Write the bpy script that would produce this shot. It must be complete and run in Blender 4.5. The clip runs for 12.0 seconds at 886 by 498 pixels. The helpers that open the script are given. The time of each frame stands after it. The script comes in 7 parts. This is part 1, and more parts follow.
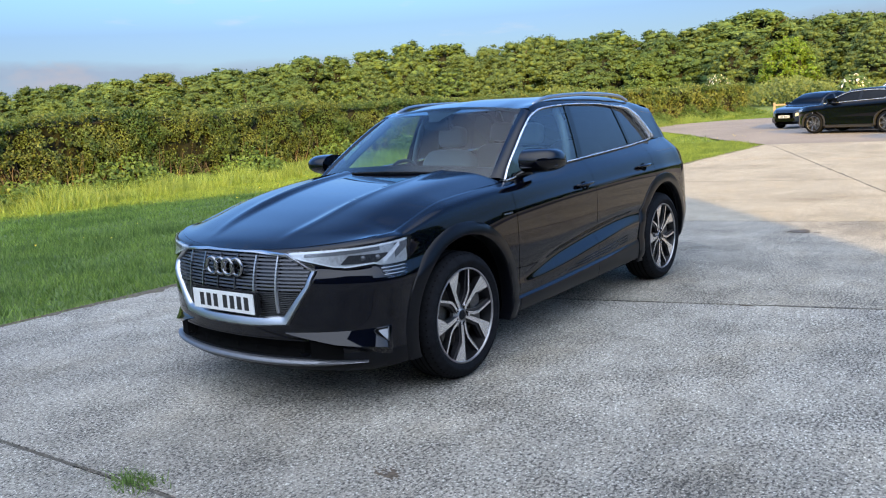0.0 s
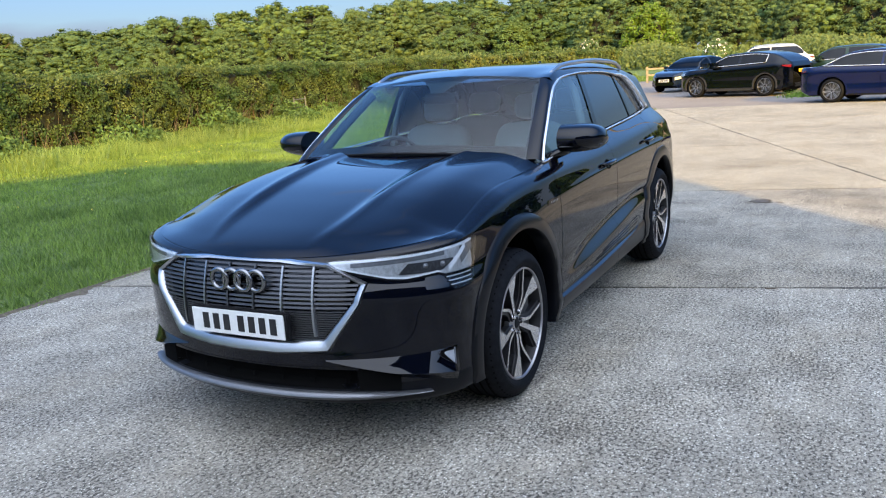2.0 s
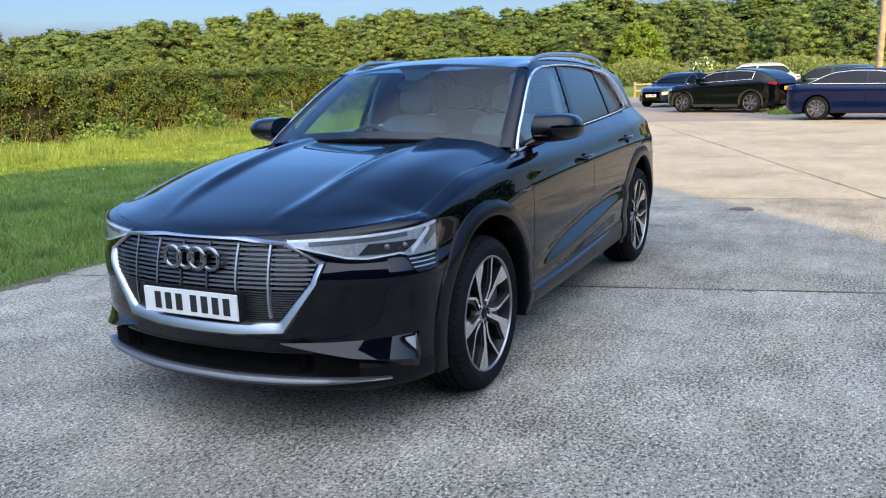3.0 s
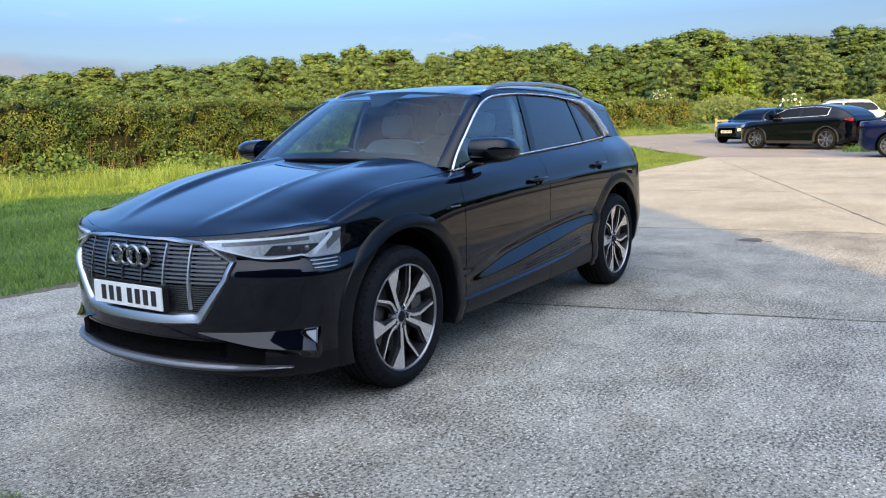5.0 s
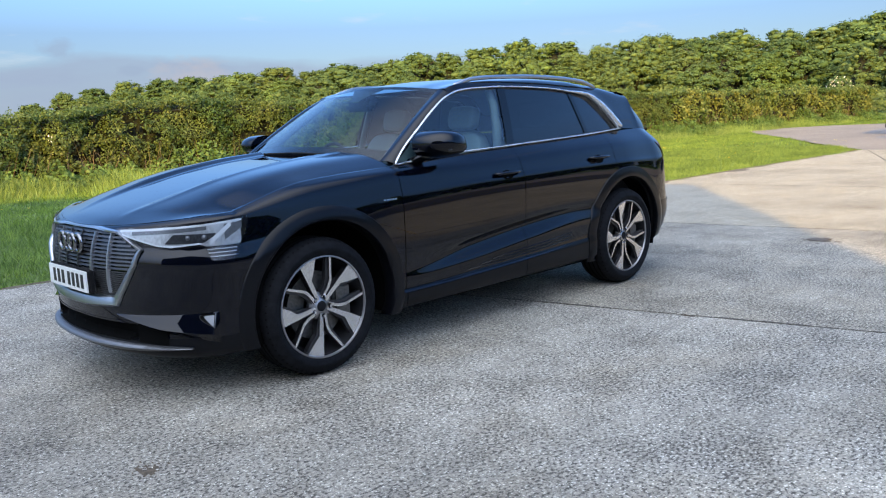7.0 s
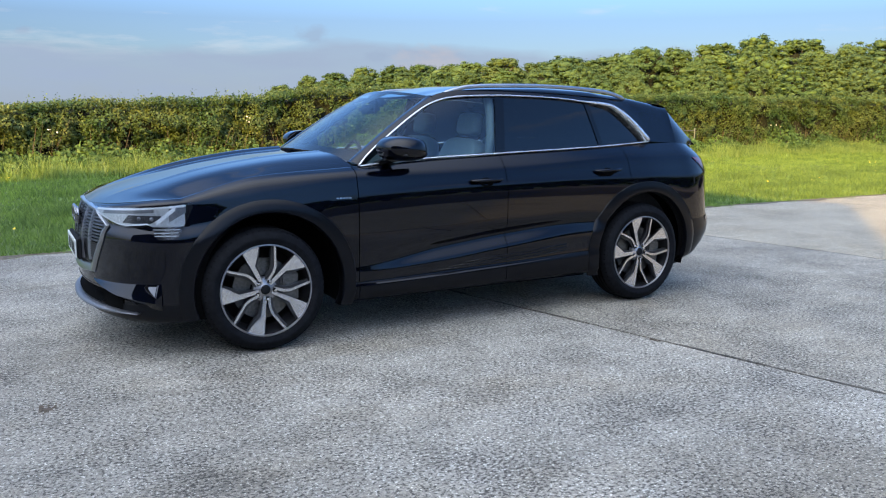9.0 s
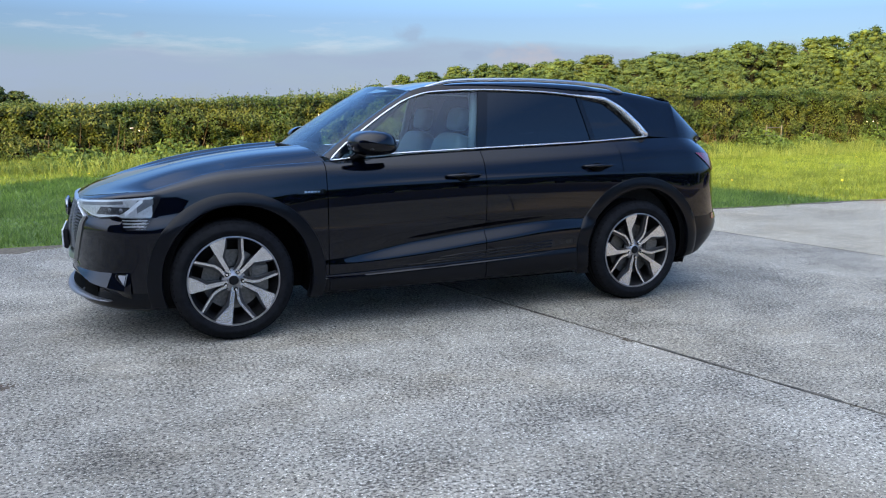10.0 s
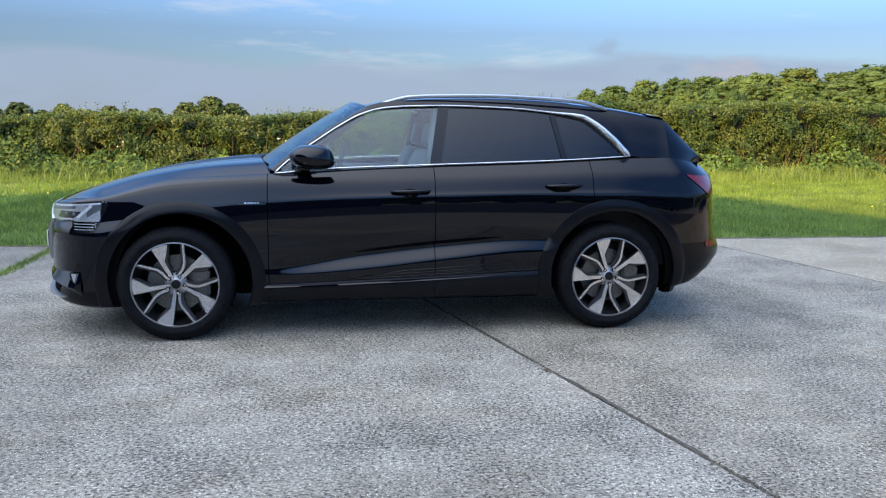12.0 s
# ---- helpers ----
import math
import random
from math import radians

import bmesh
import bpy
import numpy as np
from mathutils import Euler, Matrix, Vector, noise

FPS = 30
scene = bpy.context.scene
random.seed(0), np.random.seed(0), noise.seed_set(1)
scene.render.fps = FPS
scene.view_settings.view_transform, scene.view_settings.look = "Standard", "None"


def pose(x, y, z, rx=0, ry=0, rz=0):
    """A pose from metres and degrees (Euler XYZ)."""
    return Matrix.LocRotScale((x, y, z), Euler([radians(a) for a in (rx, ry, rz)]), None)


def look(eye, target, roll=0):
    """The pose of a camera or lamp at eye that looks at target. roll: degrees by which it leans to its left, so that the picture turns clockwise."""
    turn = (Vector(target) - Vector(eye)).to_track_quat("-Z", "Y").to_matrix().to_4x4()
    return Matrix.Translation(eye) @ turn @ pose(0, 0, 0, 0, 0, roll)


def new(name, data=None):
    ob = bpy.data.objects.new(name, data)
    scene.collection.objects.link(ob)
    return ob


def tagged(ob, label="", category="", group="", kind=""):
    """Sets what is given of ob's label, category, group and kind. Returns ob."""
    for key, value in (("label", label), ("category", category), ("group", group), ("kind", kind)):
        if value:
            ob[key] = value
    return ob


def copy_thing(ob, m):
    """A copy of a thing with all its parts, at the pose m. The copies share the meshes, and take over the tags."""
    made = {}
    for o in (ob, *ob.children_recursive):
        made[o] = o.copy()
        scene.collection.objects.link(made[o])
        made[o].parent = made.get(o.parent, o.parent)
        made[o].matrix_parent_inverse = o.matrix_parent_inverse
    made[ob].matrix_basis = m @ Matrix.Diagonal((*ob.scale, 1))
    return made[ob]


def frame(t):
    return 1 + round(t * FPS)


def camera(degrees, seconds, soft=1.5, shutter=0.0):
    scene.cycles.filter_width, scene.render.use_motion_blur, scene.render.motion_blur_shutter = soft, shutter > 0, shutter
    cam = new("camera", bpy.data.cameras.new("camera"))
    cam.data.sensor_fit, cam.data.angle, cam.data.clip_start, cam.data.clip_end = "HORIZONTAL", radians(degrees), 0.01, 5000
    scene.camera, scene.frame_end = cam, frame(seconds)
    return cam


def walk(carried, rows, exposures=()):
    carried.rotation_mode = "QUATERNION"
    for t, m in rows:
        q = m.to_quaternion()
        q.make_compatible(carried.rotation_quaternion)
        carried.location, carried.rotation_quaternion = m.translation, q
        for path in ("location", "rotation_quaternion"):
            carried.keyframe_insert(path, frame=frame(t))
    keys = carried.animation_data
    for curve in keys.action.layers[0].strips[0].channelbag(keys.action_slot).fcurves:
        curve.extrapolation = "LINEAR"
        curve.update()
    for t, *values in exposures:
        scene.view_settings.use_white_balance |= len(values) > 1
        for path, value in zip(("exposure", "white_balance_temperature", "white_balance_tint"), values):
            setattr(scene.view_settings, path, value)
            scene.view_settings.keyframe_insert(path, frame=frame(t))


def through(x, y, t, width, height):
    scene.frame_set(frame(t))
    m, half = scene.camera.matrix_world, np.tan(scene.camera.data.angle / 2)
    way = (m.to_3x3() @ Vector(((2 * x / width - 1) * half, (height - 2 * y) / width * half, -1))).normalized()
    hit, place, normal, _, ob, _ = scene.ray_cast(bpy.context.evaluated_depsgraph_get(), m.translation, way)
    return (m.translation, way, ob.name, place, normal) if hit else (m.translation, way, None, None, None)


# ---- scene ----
cam = camera(57.6, 12.0, 1.15)
PATH = [
    (0, (-3.658, -3.641, 1.53), (-2.099, -2.433, 1.2), -3.8),
    (0.5, (-3.638, -3.371, 1.637), (-2.045, -2.215, 1.285), -4.4),
    (1, (-3.544, -2.989, 1.652), (-1.903, -1.913, 1.267), -4.7),
    (1.5, (-3.561, -2.705, 1.652), (-1.88, -1.704, 1.234), -4.5),
    (2, (-3.522, -2.442, 1.626), (-1.808, -1.51, 1.19), -3.9),
    (2.5, (-3.446, -2.39, 1.543), (-1.715, -1.488, 1.109), -3.1),
    (3, (-3.39, -2.469, 1.472), (-1.653, -1.566, 1.062), -2.2),
    (3.5, (-3.3, -2.636, 1.437), (-1.571, -1.703, 1.063), -1.3),
    (5.5, (-3.274, -3.614, 1.359), (-1.68, -2.45, 1.039), -2.4),
    (6, (-3.003, -3.813, 1.327), (-1.468, -2.573, 1.001), -3.0),
    (6.5, (-2.708, -4.054, 1.315), (-1.246, -2.728, 0.993), -3.1),
    (7, (-2.484, -4.419, 1.34), (-1.106, -3.005, 1.021), -2.5),
    (9, (-1.337, -5.542, 1.403), (-0.387, -3.813, 1.075), 0.2),
    (9.5, (-0.98, -5.764, 1.383), (-0.135, -3.982, 1.053), 0.1),
    (10, (-0.627, -5.88, 1.379), (0.113, -4.052, 1.047), -0.1),
    (10.5, (-0.251, -6.001, 1.397), (0.384, -4.133, 1.07), -0.2),
    (11, (0.132, -6.111, 1.413), (0.657, -4.208, 1.094), -0.0),
    (11.5, (0.526, -6.154, 1.417), (0.943, -4.222, 1.108), 0.3),
    (12, (0.918, -6.237, 1.4), (1.222, -4.283, 1.099), 0.6),
]
EXPOSURE = 1.1
walk(cam, [(t, look(eye, target, roll)) for t, eye, target, roll in PATH], [(0, EXPOSURE), (12, EXPOSURE)])

# ---- world, sun ----
# low sun behind the camera: its light travels along SUN_GO over the ground
SUN_GO = Vector((0.77, 0.64, 0.0)).normalized()
SUN_EL = radians(17.0)
SUN_AZ = math.atan2(-SUN_GO.x, -SUN_GO.y)

world = bpy.data.worlds.new("world")
scene.world = world
world.use_nodes = True
wn, wl = world.node_tree.nodes, world.node_tree.links
wn.clear()
sky = wn.new("ShaderNodeTexSky")
sky.sky_type = "NISHITA"
sky.sun_disc = False
sky.sun_elevation = SUN_EL
sky.sun_rotation = SUN_AZ
sky.air_density, sky.dust_density, sky.ozone_density = 1.0, 0.4, 2.0
coord = wn.new("ShaderNodeTexCoord")


def wmath(op, a, b=None, clamp=False):
    n = wn.new("ShaderNodeMath")
    n.operation = op
    n.use_clamp = clamp
    for i, v in enumerate((a, b)):
        if v is None:
            continue
        if isinstance(v, (int, float)):
            n.inputs[i].default_value = v
        else:
            wl.new(v, n.inputs[i])
    return n.outputs[0]


def wnoise(scale, stretch, detail=6.0, rough=0.55):
    m = wn.new("ShaderNodeMapping")
    m.inputs["Scale"].default_value = stretch
    wl.new(coord.outputs["Generated"], m.inputs["Vector"])
    n = wn.new("ShaderNodeTexNoise")
    n.inputs["Scale"].default_value = scale
    n.inputs["Detail"].default_value = detail
    n.inputs["Roughness"].default_value = rough
    wl.new(m.outputs[0], n.inputs["Vector"])
    return n.outputs["Fac"]


sep = wn.new("ShaderNodeSeparateXYZ")
wl.new(coord.outputs["Generated"], sep.inputs[0])
height = sep.outputs["Z"]
# a low bank of mauve-grey cloud along the horizon, its top uneven
bank_top = wmath("ADD", wmath("MULTIPLY", wnoise(3.2, (1, 1, 2.5)), 0.075), 0.042)
bank = wmath("MULTIPLY", wmath("SUBTRACT", bank_top, height), 75.0, True)
bank = wmath("MULTIPLY", bank, wmath("ADD", wmath("MULTIPLY", wnoise(9.0, (1, 1, 4)), 0.8), 0.45), True)
# thin high wisps
wisp = wmath("MULTIPLY", wmath("SUBTRACT", wnoise(4.5, (1, 1, 7.0), 8.0, 0.62), 0.60), 4.0, True)
wisp = wmath("MULTIPLY", wisp, 0.75)
# a broad soft veil
veil = wmath("MULTIPLY", wmath("SUBTRACT", wnoise(2.1, (1, 1, 3.0), 5.0), 0.42), 1.1, True)
veil = wmath("MULTIPLY", veil, 0.3)


def wmix(fac, a, colour):
    n = wn.new("ShaderNodeMix")
    n.data_type = "RGBA"
    wl.new(fac, n.inputs[0])
    wl.new(a, n.inputs[6])
    n.inputs[7].default_value = (*colour, 1)
    return n.outputs[2]


tone = wn.new("ShaderNodeMix")
tone.data_type = "RGBA"
tone.blend_type = "MULTIPLY"
tone.inputs[0].default_value = 1.0
wl.new(sky.outputs[0], tone.inputs[6])
tone.inputs[7].default_value = (1.0, 1.0, 1.0, 1)
# the low sky is deep and clear; the unseen overhead sky is raised as fill
deep = wn.new("ShaderNodeMix")
deep.data_type = "RGBA"
wl.new(wmath("MULTIPLY", height, 2.2, True), deep.inputs[0])
deep.inputs[6].default_value = (0.265, 0.292, 0.378, 1)
deep.inputs[7].default_value = (0.64, 0.765, 1.1, 1)
# above the horizon haze it brightens
bright = wn.new("ShaderNodeMix")
bright.data_type = "RGBA"
wl.new(wmath("MULTIPLY", wmath("SUBTRACT", height, 0.11), 4.0, True), bright.inputs[0])
wl.new(deep.outputs[2], bright.inputs[6])
bright.inputs[7].default_value = (1.04, 1.42, 1.98, 1)
wl.new(bright.outputs[2], tone.inputs[7])
colour = wmix(veil, tone.outputs[2], (2.1, 2.45, 2.85))
colour = wmix(wisp, colour, (3.3, 3.45, 3.7))
colour = wmix(bank, colour, (1.62, 2.02, 2.70))


def puff(bearing, rise, size, colour_, strength, under):
    """A small cloud in the sky: bearing from +x and height in degrees, size in radians."""
    way = Vector((math.cos(radians(bearing)) * math.cos(radians(rise)), math.sin(radians(bearing)) * math.cos(radians(rise)), math.sin(radians(rise))))
    off = wn.new("ShaderNodeVectorMath")
    off.operation = "SUBTRACT"
    wl.new(coord.outputs["Generated"], off.inputs[0])
    off.inputs[1].default_value = way
    flat_ = wn.new("ShaderNodeVectorMath")
    flat_.operation = "MULTIPLY"
    wl.new(off.outputs[0], flat_.inputs[0])
    flat_.inputs[1].default_value = (1, 1, 2.2)
    far_ = wn.new("ShaderNodeVectorMath")
    far_.operation = "LENGTH"
    wl.new(flat_.outputs[0], far_.inputs[0])
    ragged = wmath("ADD", far_.outputs["Value"], wmath("MULTIPLY", wmath("SUBTRACT", wnoise(34.0, (1, 1, 2)), 0.5), size * 2.2))
    fac = wmath("MULTIPLY", wmath("SUBTRACT", size, ragged), 1.6 / size, True)
    return wmix(wmath("MULTIPLY", fac, strength), under, colour_)


colour = puff(70.2, 5.4, 0.024, (1.5, 1.9, 2.6), 0.55, colour)
colour = puff(65.7, 4.0, 0.016, (1.5, 1.9, 2.6), 0.5, colour)
colour = puff(62.3, 3.6, 0.050, (2.3, 2.25, 2.5), 0.6, colour)
colour = puff(88.0, 5.1, 0.012, (1.5, 1.9, 2.6), 0.5, colour)
# bright patch added high overhead, away from the sun, to fill the shade
toward = wn.new("ShaderNodeVectorMath")
toward.operation = "DOT_PRODUCT"
toward.inputs[1].default_value = (-0.48, -0.17, 0.86)
wl.new(coord.outputs["Generated"], toward.inputs[0])
glow = wmath("MULTIPLY", wmath("SUBTRACT", toward.outputs["Value"], 0.38), 1.9, True)
colour = wmix(wmath("MULTIPLY", glow, 0.9), colour, (13.2, 14.5, 17.0))
back = wn.new("ShaderNodeBackground")
back.inputs["Strength"].default_value = 0.11
wl.new(colour, back.inputs[0])
wout = wn.new("ShaderNodeOutputWorld")
wl.new(back.outputs[0], wout.inputs[0])

sun_data = bpy.data.lights.new("sun", "SUN")
sun_data.energy = 5.0
sun_data.angle = radians(0.6)
sun_data.color = (1.0, 0.645, 0.14)
sun = new("sun", sun_data)
sun.matrix_world = look((-60, -50, 30), Vector((-60, -50, 30)) + SUN_GO * math.cos(SUN_EL) - Vector((0, 0, math.sin(SUN_EL))))

# ---- materials ----


def shader(name):
    m = bpy.data.materials.new(name)
    m.use_nodes = True
    n = m.node_tree.nodes
    return m, n, m.node_tree.links, n["Principled BSDF"]


def put(links, value, socket):
    if isinstance(value, bpy.types.NodeSocket):
        links.new(value, socket)
    else:
        socket.default_value = value


def tex_noise(n, l, scale, detail=5.0, rough=0.55, space="Object", stretch=(1, 1, 1), turn=0.0):
    c = n.new("ShaderNodeTexCoord")
    mp = n.new("ShaderNodeMapping")
    mp.inputs["Rotation"].default_value = (0, 0, turn)
    mp.inputs["Scale"].default_value = stretch
    l.new(c.outputs[space], mp.inputs["Vector"])
    t = n.new("ShaderNodeTexNoise")
    t.inputs["Scale"].default_value = scale
    t.inputs["Detail"].default_value = detail
    t.inputs["Roughness"].default_value = rough
    l.new(mp.outputs[0], t.inputs["Vector"])
    return t.outputs["Fac"]


def tex_cells(n, l, scale, space="Object", out="Color", feature="F1"):
    c = n.new("ShaderNodeTexCoord")
    t = n.new("ShaderNodeTexVoronoi")
    t.feature = feature
    t.inputs["Scale"].default_value = scale
    l.new(c.outputs[space], t.inputs["Vector"])
    return t.outputs[out]


def ramp(n, l, fac, stops):
    r = n.new("ShaderNodeValToRGB")
    while len(r.color_ramp.elements) < len(stops):
        r.color_ramp.elements.new(0.5)
    for e, (p, c) in zip(r.color_ramp.elements, stops):
        e.position = p
        e.color = (*c, 1) if len(c) == 3 else c
    l.new(fac, r.inputs[0])
    return r.outputs[0]


def mix(n, l, fac, a, b, blend="MIX"):
    x = n.new("ShaderNodeMix")
    x.data_type = "RGBA"
    x.blend_type = blend
    for v, i in ((fac, 0), (a, 6), (b, 7)):
        if isinstance(v, tuple):
            v = (*v, 1) if len(v) == 3 else v
        put(l, v, x.inputs[i])
    return x.outputs[2]


def bump(n, l, bsdf, height, strength, distance):
    b = n.new("ShaderNodeBump")
    b.inputs["Strength"].default_value = strength
    b.inputs["Distance"].default_value = distance
    l.new(height, b.inputs["Height"])
    l.new(b.outputs[0], bsdf.inputs["Normal"])


def plain(name, colour, rough=0.5, metal=0.0, coat=0.0, grain=0.0, grain_scale=40.0, bump_mm=0.0, spec=0.5):
    m, n, l, b = shader(name)
    b.inputs["Base Color"].default_value = (*colour, 1)
    b.inputs["Roughness"].default_value = rough
    b.inputs["Metallic"].default_value = metal
    b.inputs["Coat Weight"].default_value = coat
    b.inputs["Coat Roughness"].default_value = 0.03
    b.inputs["Specular IOR Level"].default_value = spec
    if grain or bump_mm:
        f = tex_noise(n, l, grain_scale)
        lo = tuple(c * (1 - grain) for c in colour)
        hi = tuple(min(1, c * (1 + grain)) for c in colour)
        l.new(ramp(n, l, f, [(0.3, lo), (0.7, hi)]), b.inputs["Base Color"])
        if bump_mm:
            bump(n, l, b, f, 0.6, bump_mm / 1000)
    return m


def concrete_material(name, tone, wear=1.0):
    m, n, l, b = shader(name)
    fine = tex_noise(n, l, 210.0, 3.0, 0.7)
    stones = tex_cells(n, l, 105.0)
    stone_grey = n.new("ShaderNodeRGBToBW")
    l.new(stones, stone_grey.inputs[0])
    base = ramp(n, l, stone_grey.outputs[0], [(0.20, (0.225, 0.206, 0.174)), (0.45, (0.290, 0.266, 0.224)), (0.66, (0.338, 0.311, 0.263)), (0.84, (0.43, 0.398, 0.340))])
    # scattered pale stones
    which = n.new("ShaderNodeRGBToBW")
    l.new(tex_cells(n, l, 88.0), which.inputs[0])
    near = ramp(n, l, tex_cells(n, l, 88.0, out="Distance"), [(0.26, (1, 1, 1)), (0.40, (0, 0, 0))])
    some = ramp(n, l, which.outputs[0], [(0.63, (0, 0, 0)), (0.67, (1, 1, 1))])
    both = n.new("ShaderNodeRGBToBW")
    l.new(mix(n, l, 1.0, near, some, "MULTIPLY"), both.inputs[0])
    base = mix(n, l, both.outputs[0], base, (0.72, 0.69, 0.62))
    # ragged dark pits where the cement has washed out, denser in some places
    where = tex_noise(n, l, 1.7, 4.0, 0.6)
    pits = n.new("ShaderNodeMath")
    pits.operation = "MULTIPLY_ADD"
    pits.inputs[1].default_value = 0.30
    l.new(where, pits.inputs[0])
    l.new(tex_noise(n, l, 52.0, 3.5, 0.66, stretch=(1, 1.25, 1)), pits.inputs[2])
    pit = ramp(n, l, pits.outputs[0], [(0.565, (0.16, 0.152, 0.14)), (0.615, (0.95, 0.95, 0.95)), (0.71, (1.10, 1.10, 1.09)), (0.79, (1.36, 1.35, 1.33))])
    col = mix(n, l, 0.9 * wear, base, pit, "MULTIPLY")
    specks = ramp(n, l, fine, [(0.32, (0.48, 0.47, 0.46)), (0.46, (0.97, 0.97, 0.97)), (0.58, (1.03, 1.03, 1.03)), (0.70, (1.50, 1.49, 1.46))])
    col = mix(n, l, 0.8, col, specks, "MULTIPLY")
    broad = tex_noise(n, l, 0.55, 6.0, 0.6)
    col = mix(n, l, 0.8, col, ramp(n, l, broad, [(0.30, (0.66, 0.65, 0.62)), (0.5, (0.98, 0.98, 0.97)), (0.75, (1.18, 1.16, 1.12))]), "MULTIPLY")
    mid = tex_noise(n, l, 4.2, 5.0, 0.65, stretch=(1, 0.6, 1))
    col = mix(n, l, 0.6 * wear, col, ramp(n, l, mid, [(0.3, (0.78, 0.77, 0.74)), (0.6, (1.05, 1.05, 1.05))]), "MULTIPLY")
    stain = tex_noise(n, l, 0.8, 4.0, 0.65, stretch=(1, 1.6, 1), turn=1.1)
    col = mix(n, l, 0.5, col, ramp(n, l, stain, [(0.50, (1, 1, 1)), (0.70, (0.82, 0.75, 0.64))]), "MULTIPLY")
    col = mix(n, l, 1.0, col, tone, "MULTIPLY")
    # streaks left by sweeping and wheels
    swept = tex_noise(n, l, 7.0, 5.0, 0.6, stretch=(0.16, 1.6, 1), turn=0.35)
    col = mix(n, l, 0.42 * wear, col, ramp(n, l, swept, [(0.34, (0.76, 0.76, 0.76)), (0.5, (1, 1, 1)), (0.68, (1.14, 1.14, 1.13))]), "MULTIPLY")
    # a darker band across the yard, and an old brown patch
    place = n.new("ShaderNodeTexCoord")
    wander = n.new("ShaderNodeVectorMath")
    wander.operation = "MULTIPLY_ADD"
    l.new(n.new("ShaderNodeTexNoise").outputs["Color"], wander.inputs[0])
    wander.inputs[1].default_value = (1.3, 1.3, 0)
    l.new(place.outputs["Object"], wander.inputs[2])
    flat = n.new("ShaderNodeSeparateXYZ")
    l.new(wander.outputs[0], flat.inputs[0])
    across = n.new("ShaderNodeMapRange")
    across.inputs["From Min"].default_value, across.inputs["From Max"].default_value = -3.6, 1.4
    l.new(flat.outputs["X"], across.inputs["Value"])
    col = mix(n, l, 0.9, col, ramp(n, l, across.outputs[0], [(0.10, (1, 1, 1)), (0.34, (0.77, 0.765, 0.755)), (0.56, (0.77, 0.765, 0.755)), (0.80, (1, 1, 1))]), "MULTIPLY")
    away = n.new("ShaderNodeVectorMath")
    away.operation = "DISTANCE"
    l.new(wander.outputs[0], away.inputs[0])
    away.inputs[1].default_value = (2.1, -3.3, 0)
    col = mix(n, l, 0.9, col, ramp(n, l, away.outputs["Value"], [(0.35, (0.76, 0.73, 0.68)), (0.95, (1, 1, 1))]), "MULTIPLY")
    l.new(col, b.inputs["Base Color"])
    b.inputs["Roughness"].default_value = 0.88
    bump(n, l, b, mix(n, l, 0.45, pit, fine), 0.6, 0.004)
    return m


def tarmac_material():
    m, n, l, b = shader("worn_tarmac")
    f = tex_noise(n, l, 30.0, 6.0, 0.7)
    col = ramp(n, l, f, [(0.3, (0.15, 0.125, 0.105)), (0.55, (0.22, 0.19, 0.16)), (0.75, (0.32, 0.28, 0.24))])
    broad = tex_noise(n, l, 0.35, 6.0, 0.6)
    col = mix(n, l, 0.8, col, ramp(n, l, broad, [(0.3, (0.75, 0.72, 0.70)), (0.7, (1.15, 1.12, 1.08))]), "MULTIPLY")
    l.new(col, b.inputs["Base Color"])
    b.inputs["Roughness"].default_value = 0.9
    bump(n, l, b, f, 0.5, 0.006)
    return m


def turf_material():
    m, n, l, b = shader("turf")
    f = tex_noise(n, l, 18.0, 6.0, 0.7)
    col = ramp(n, l, f, [(0.28, (0.05, 0.075, 0.018)), (0.5, (0.09, 0.14, 0.022)), (0.72, (0.16, 0.22, 0.035))])
    broad = tex_noise(n, l, 0.5, 5.0, 0.6)
    col = mix(n, l, 0.9, col, ramp(n, l, broad, [(0.32, (0.8, 0.85, 0.8)), (0.68, (1.2, 1.1, 1.1))]), "MULTIPLY")
    l.new(col, b.inputs["Base Color"])
    b.inputs["Roughness"].default_value = 0.9
    bump(n, l, b, f, 0.8, 0.03)
    return m


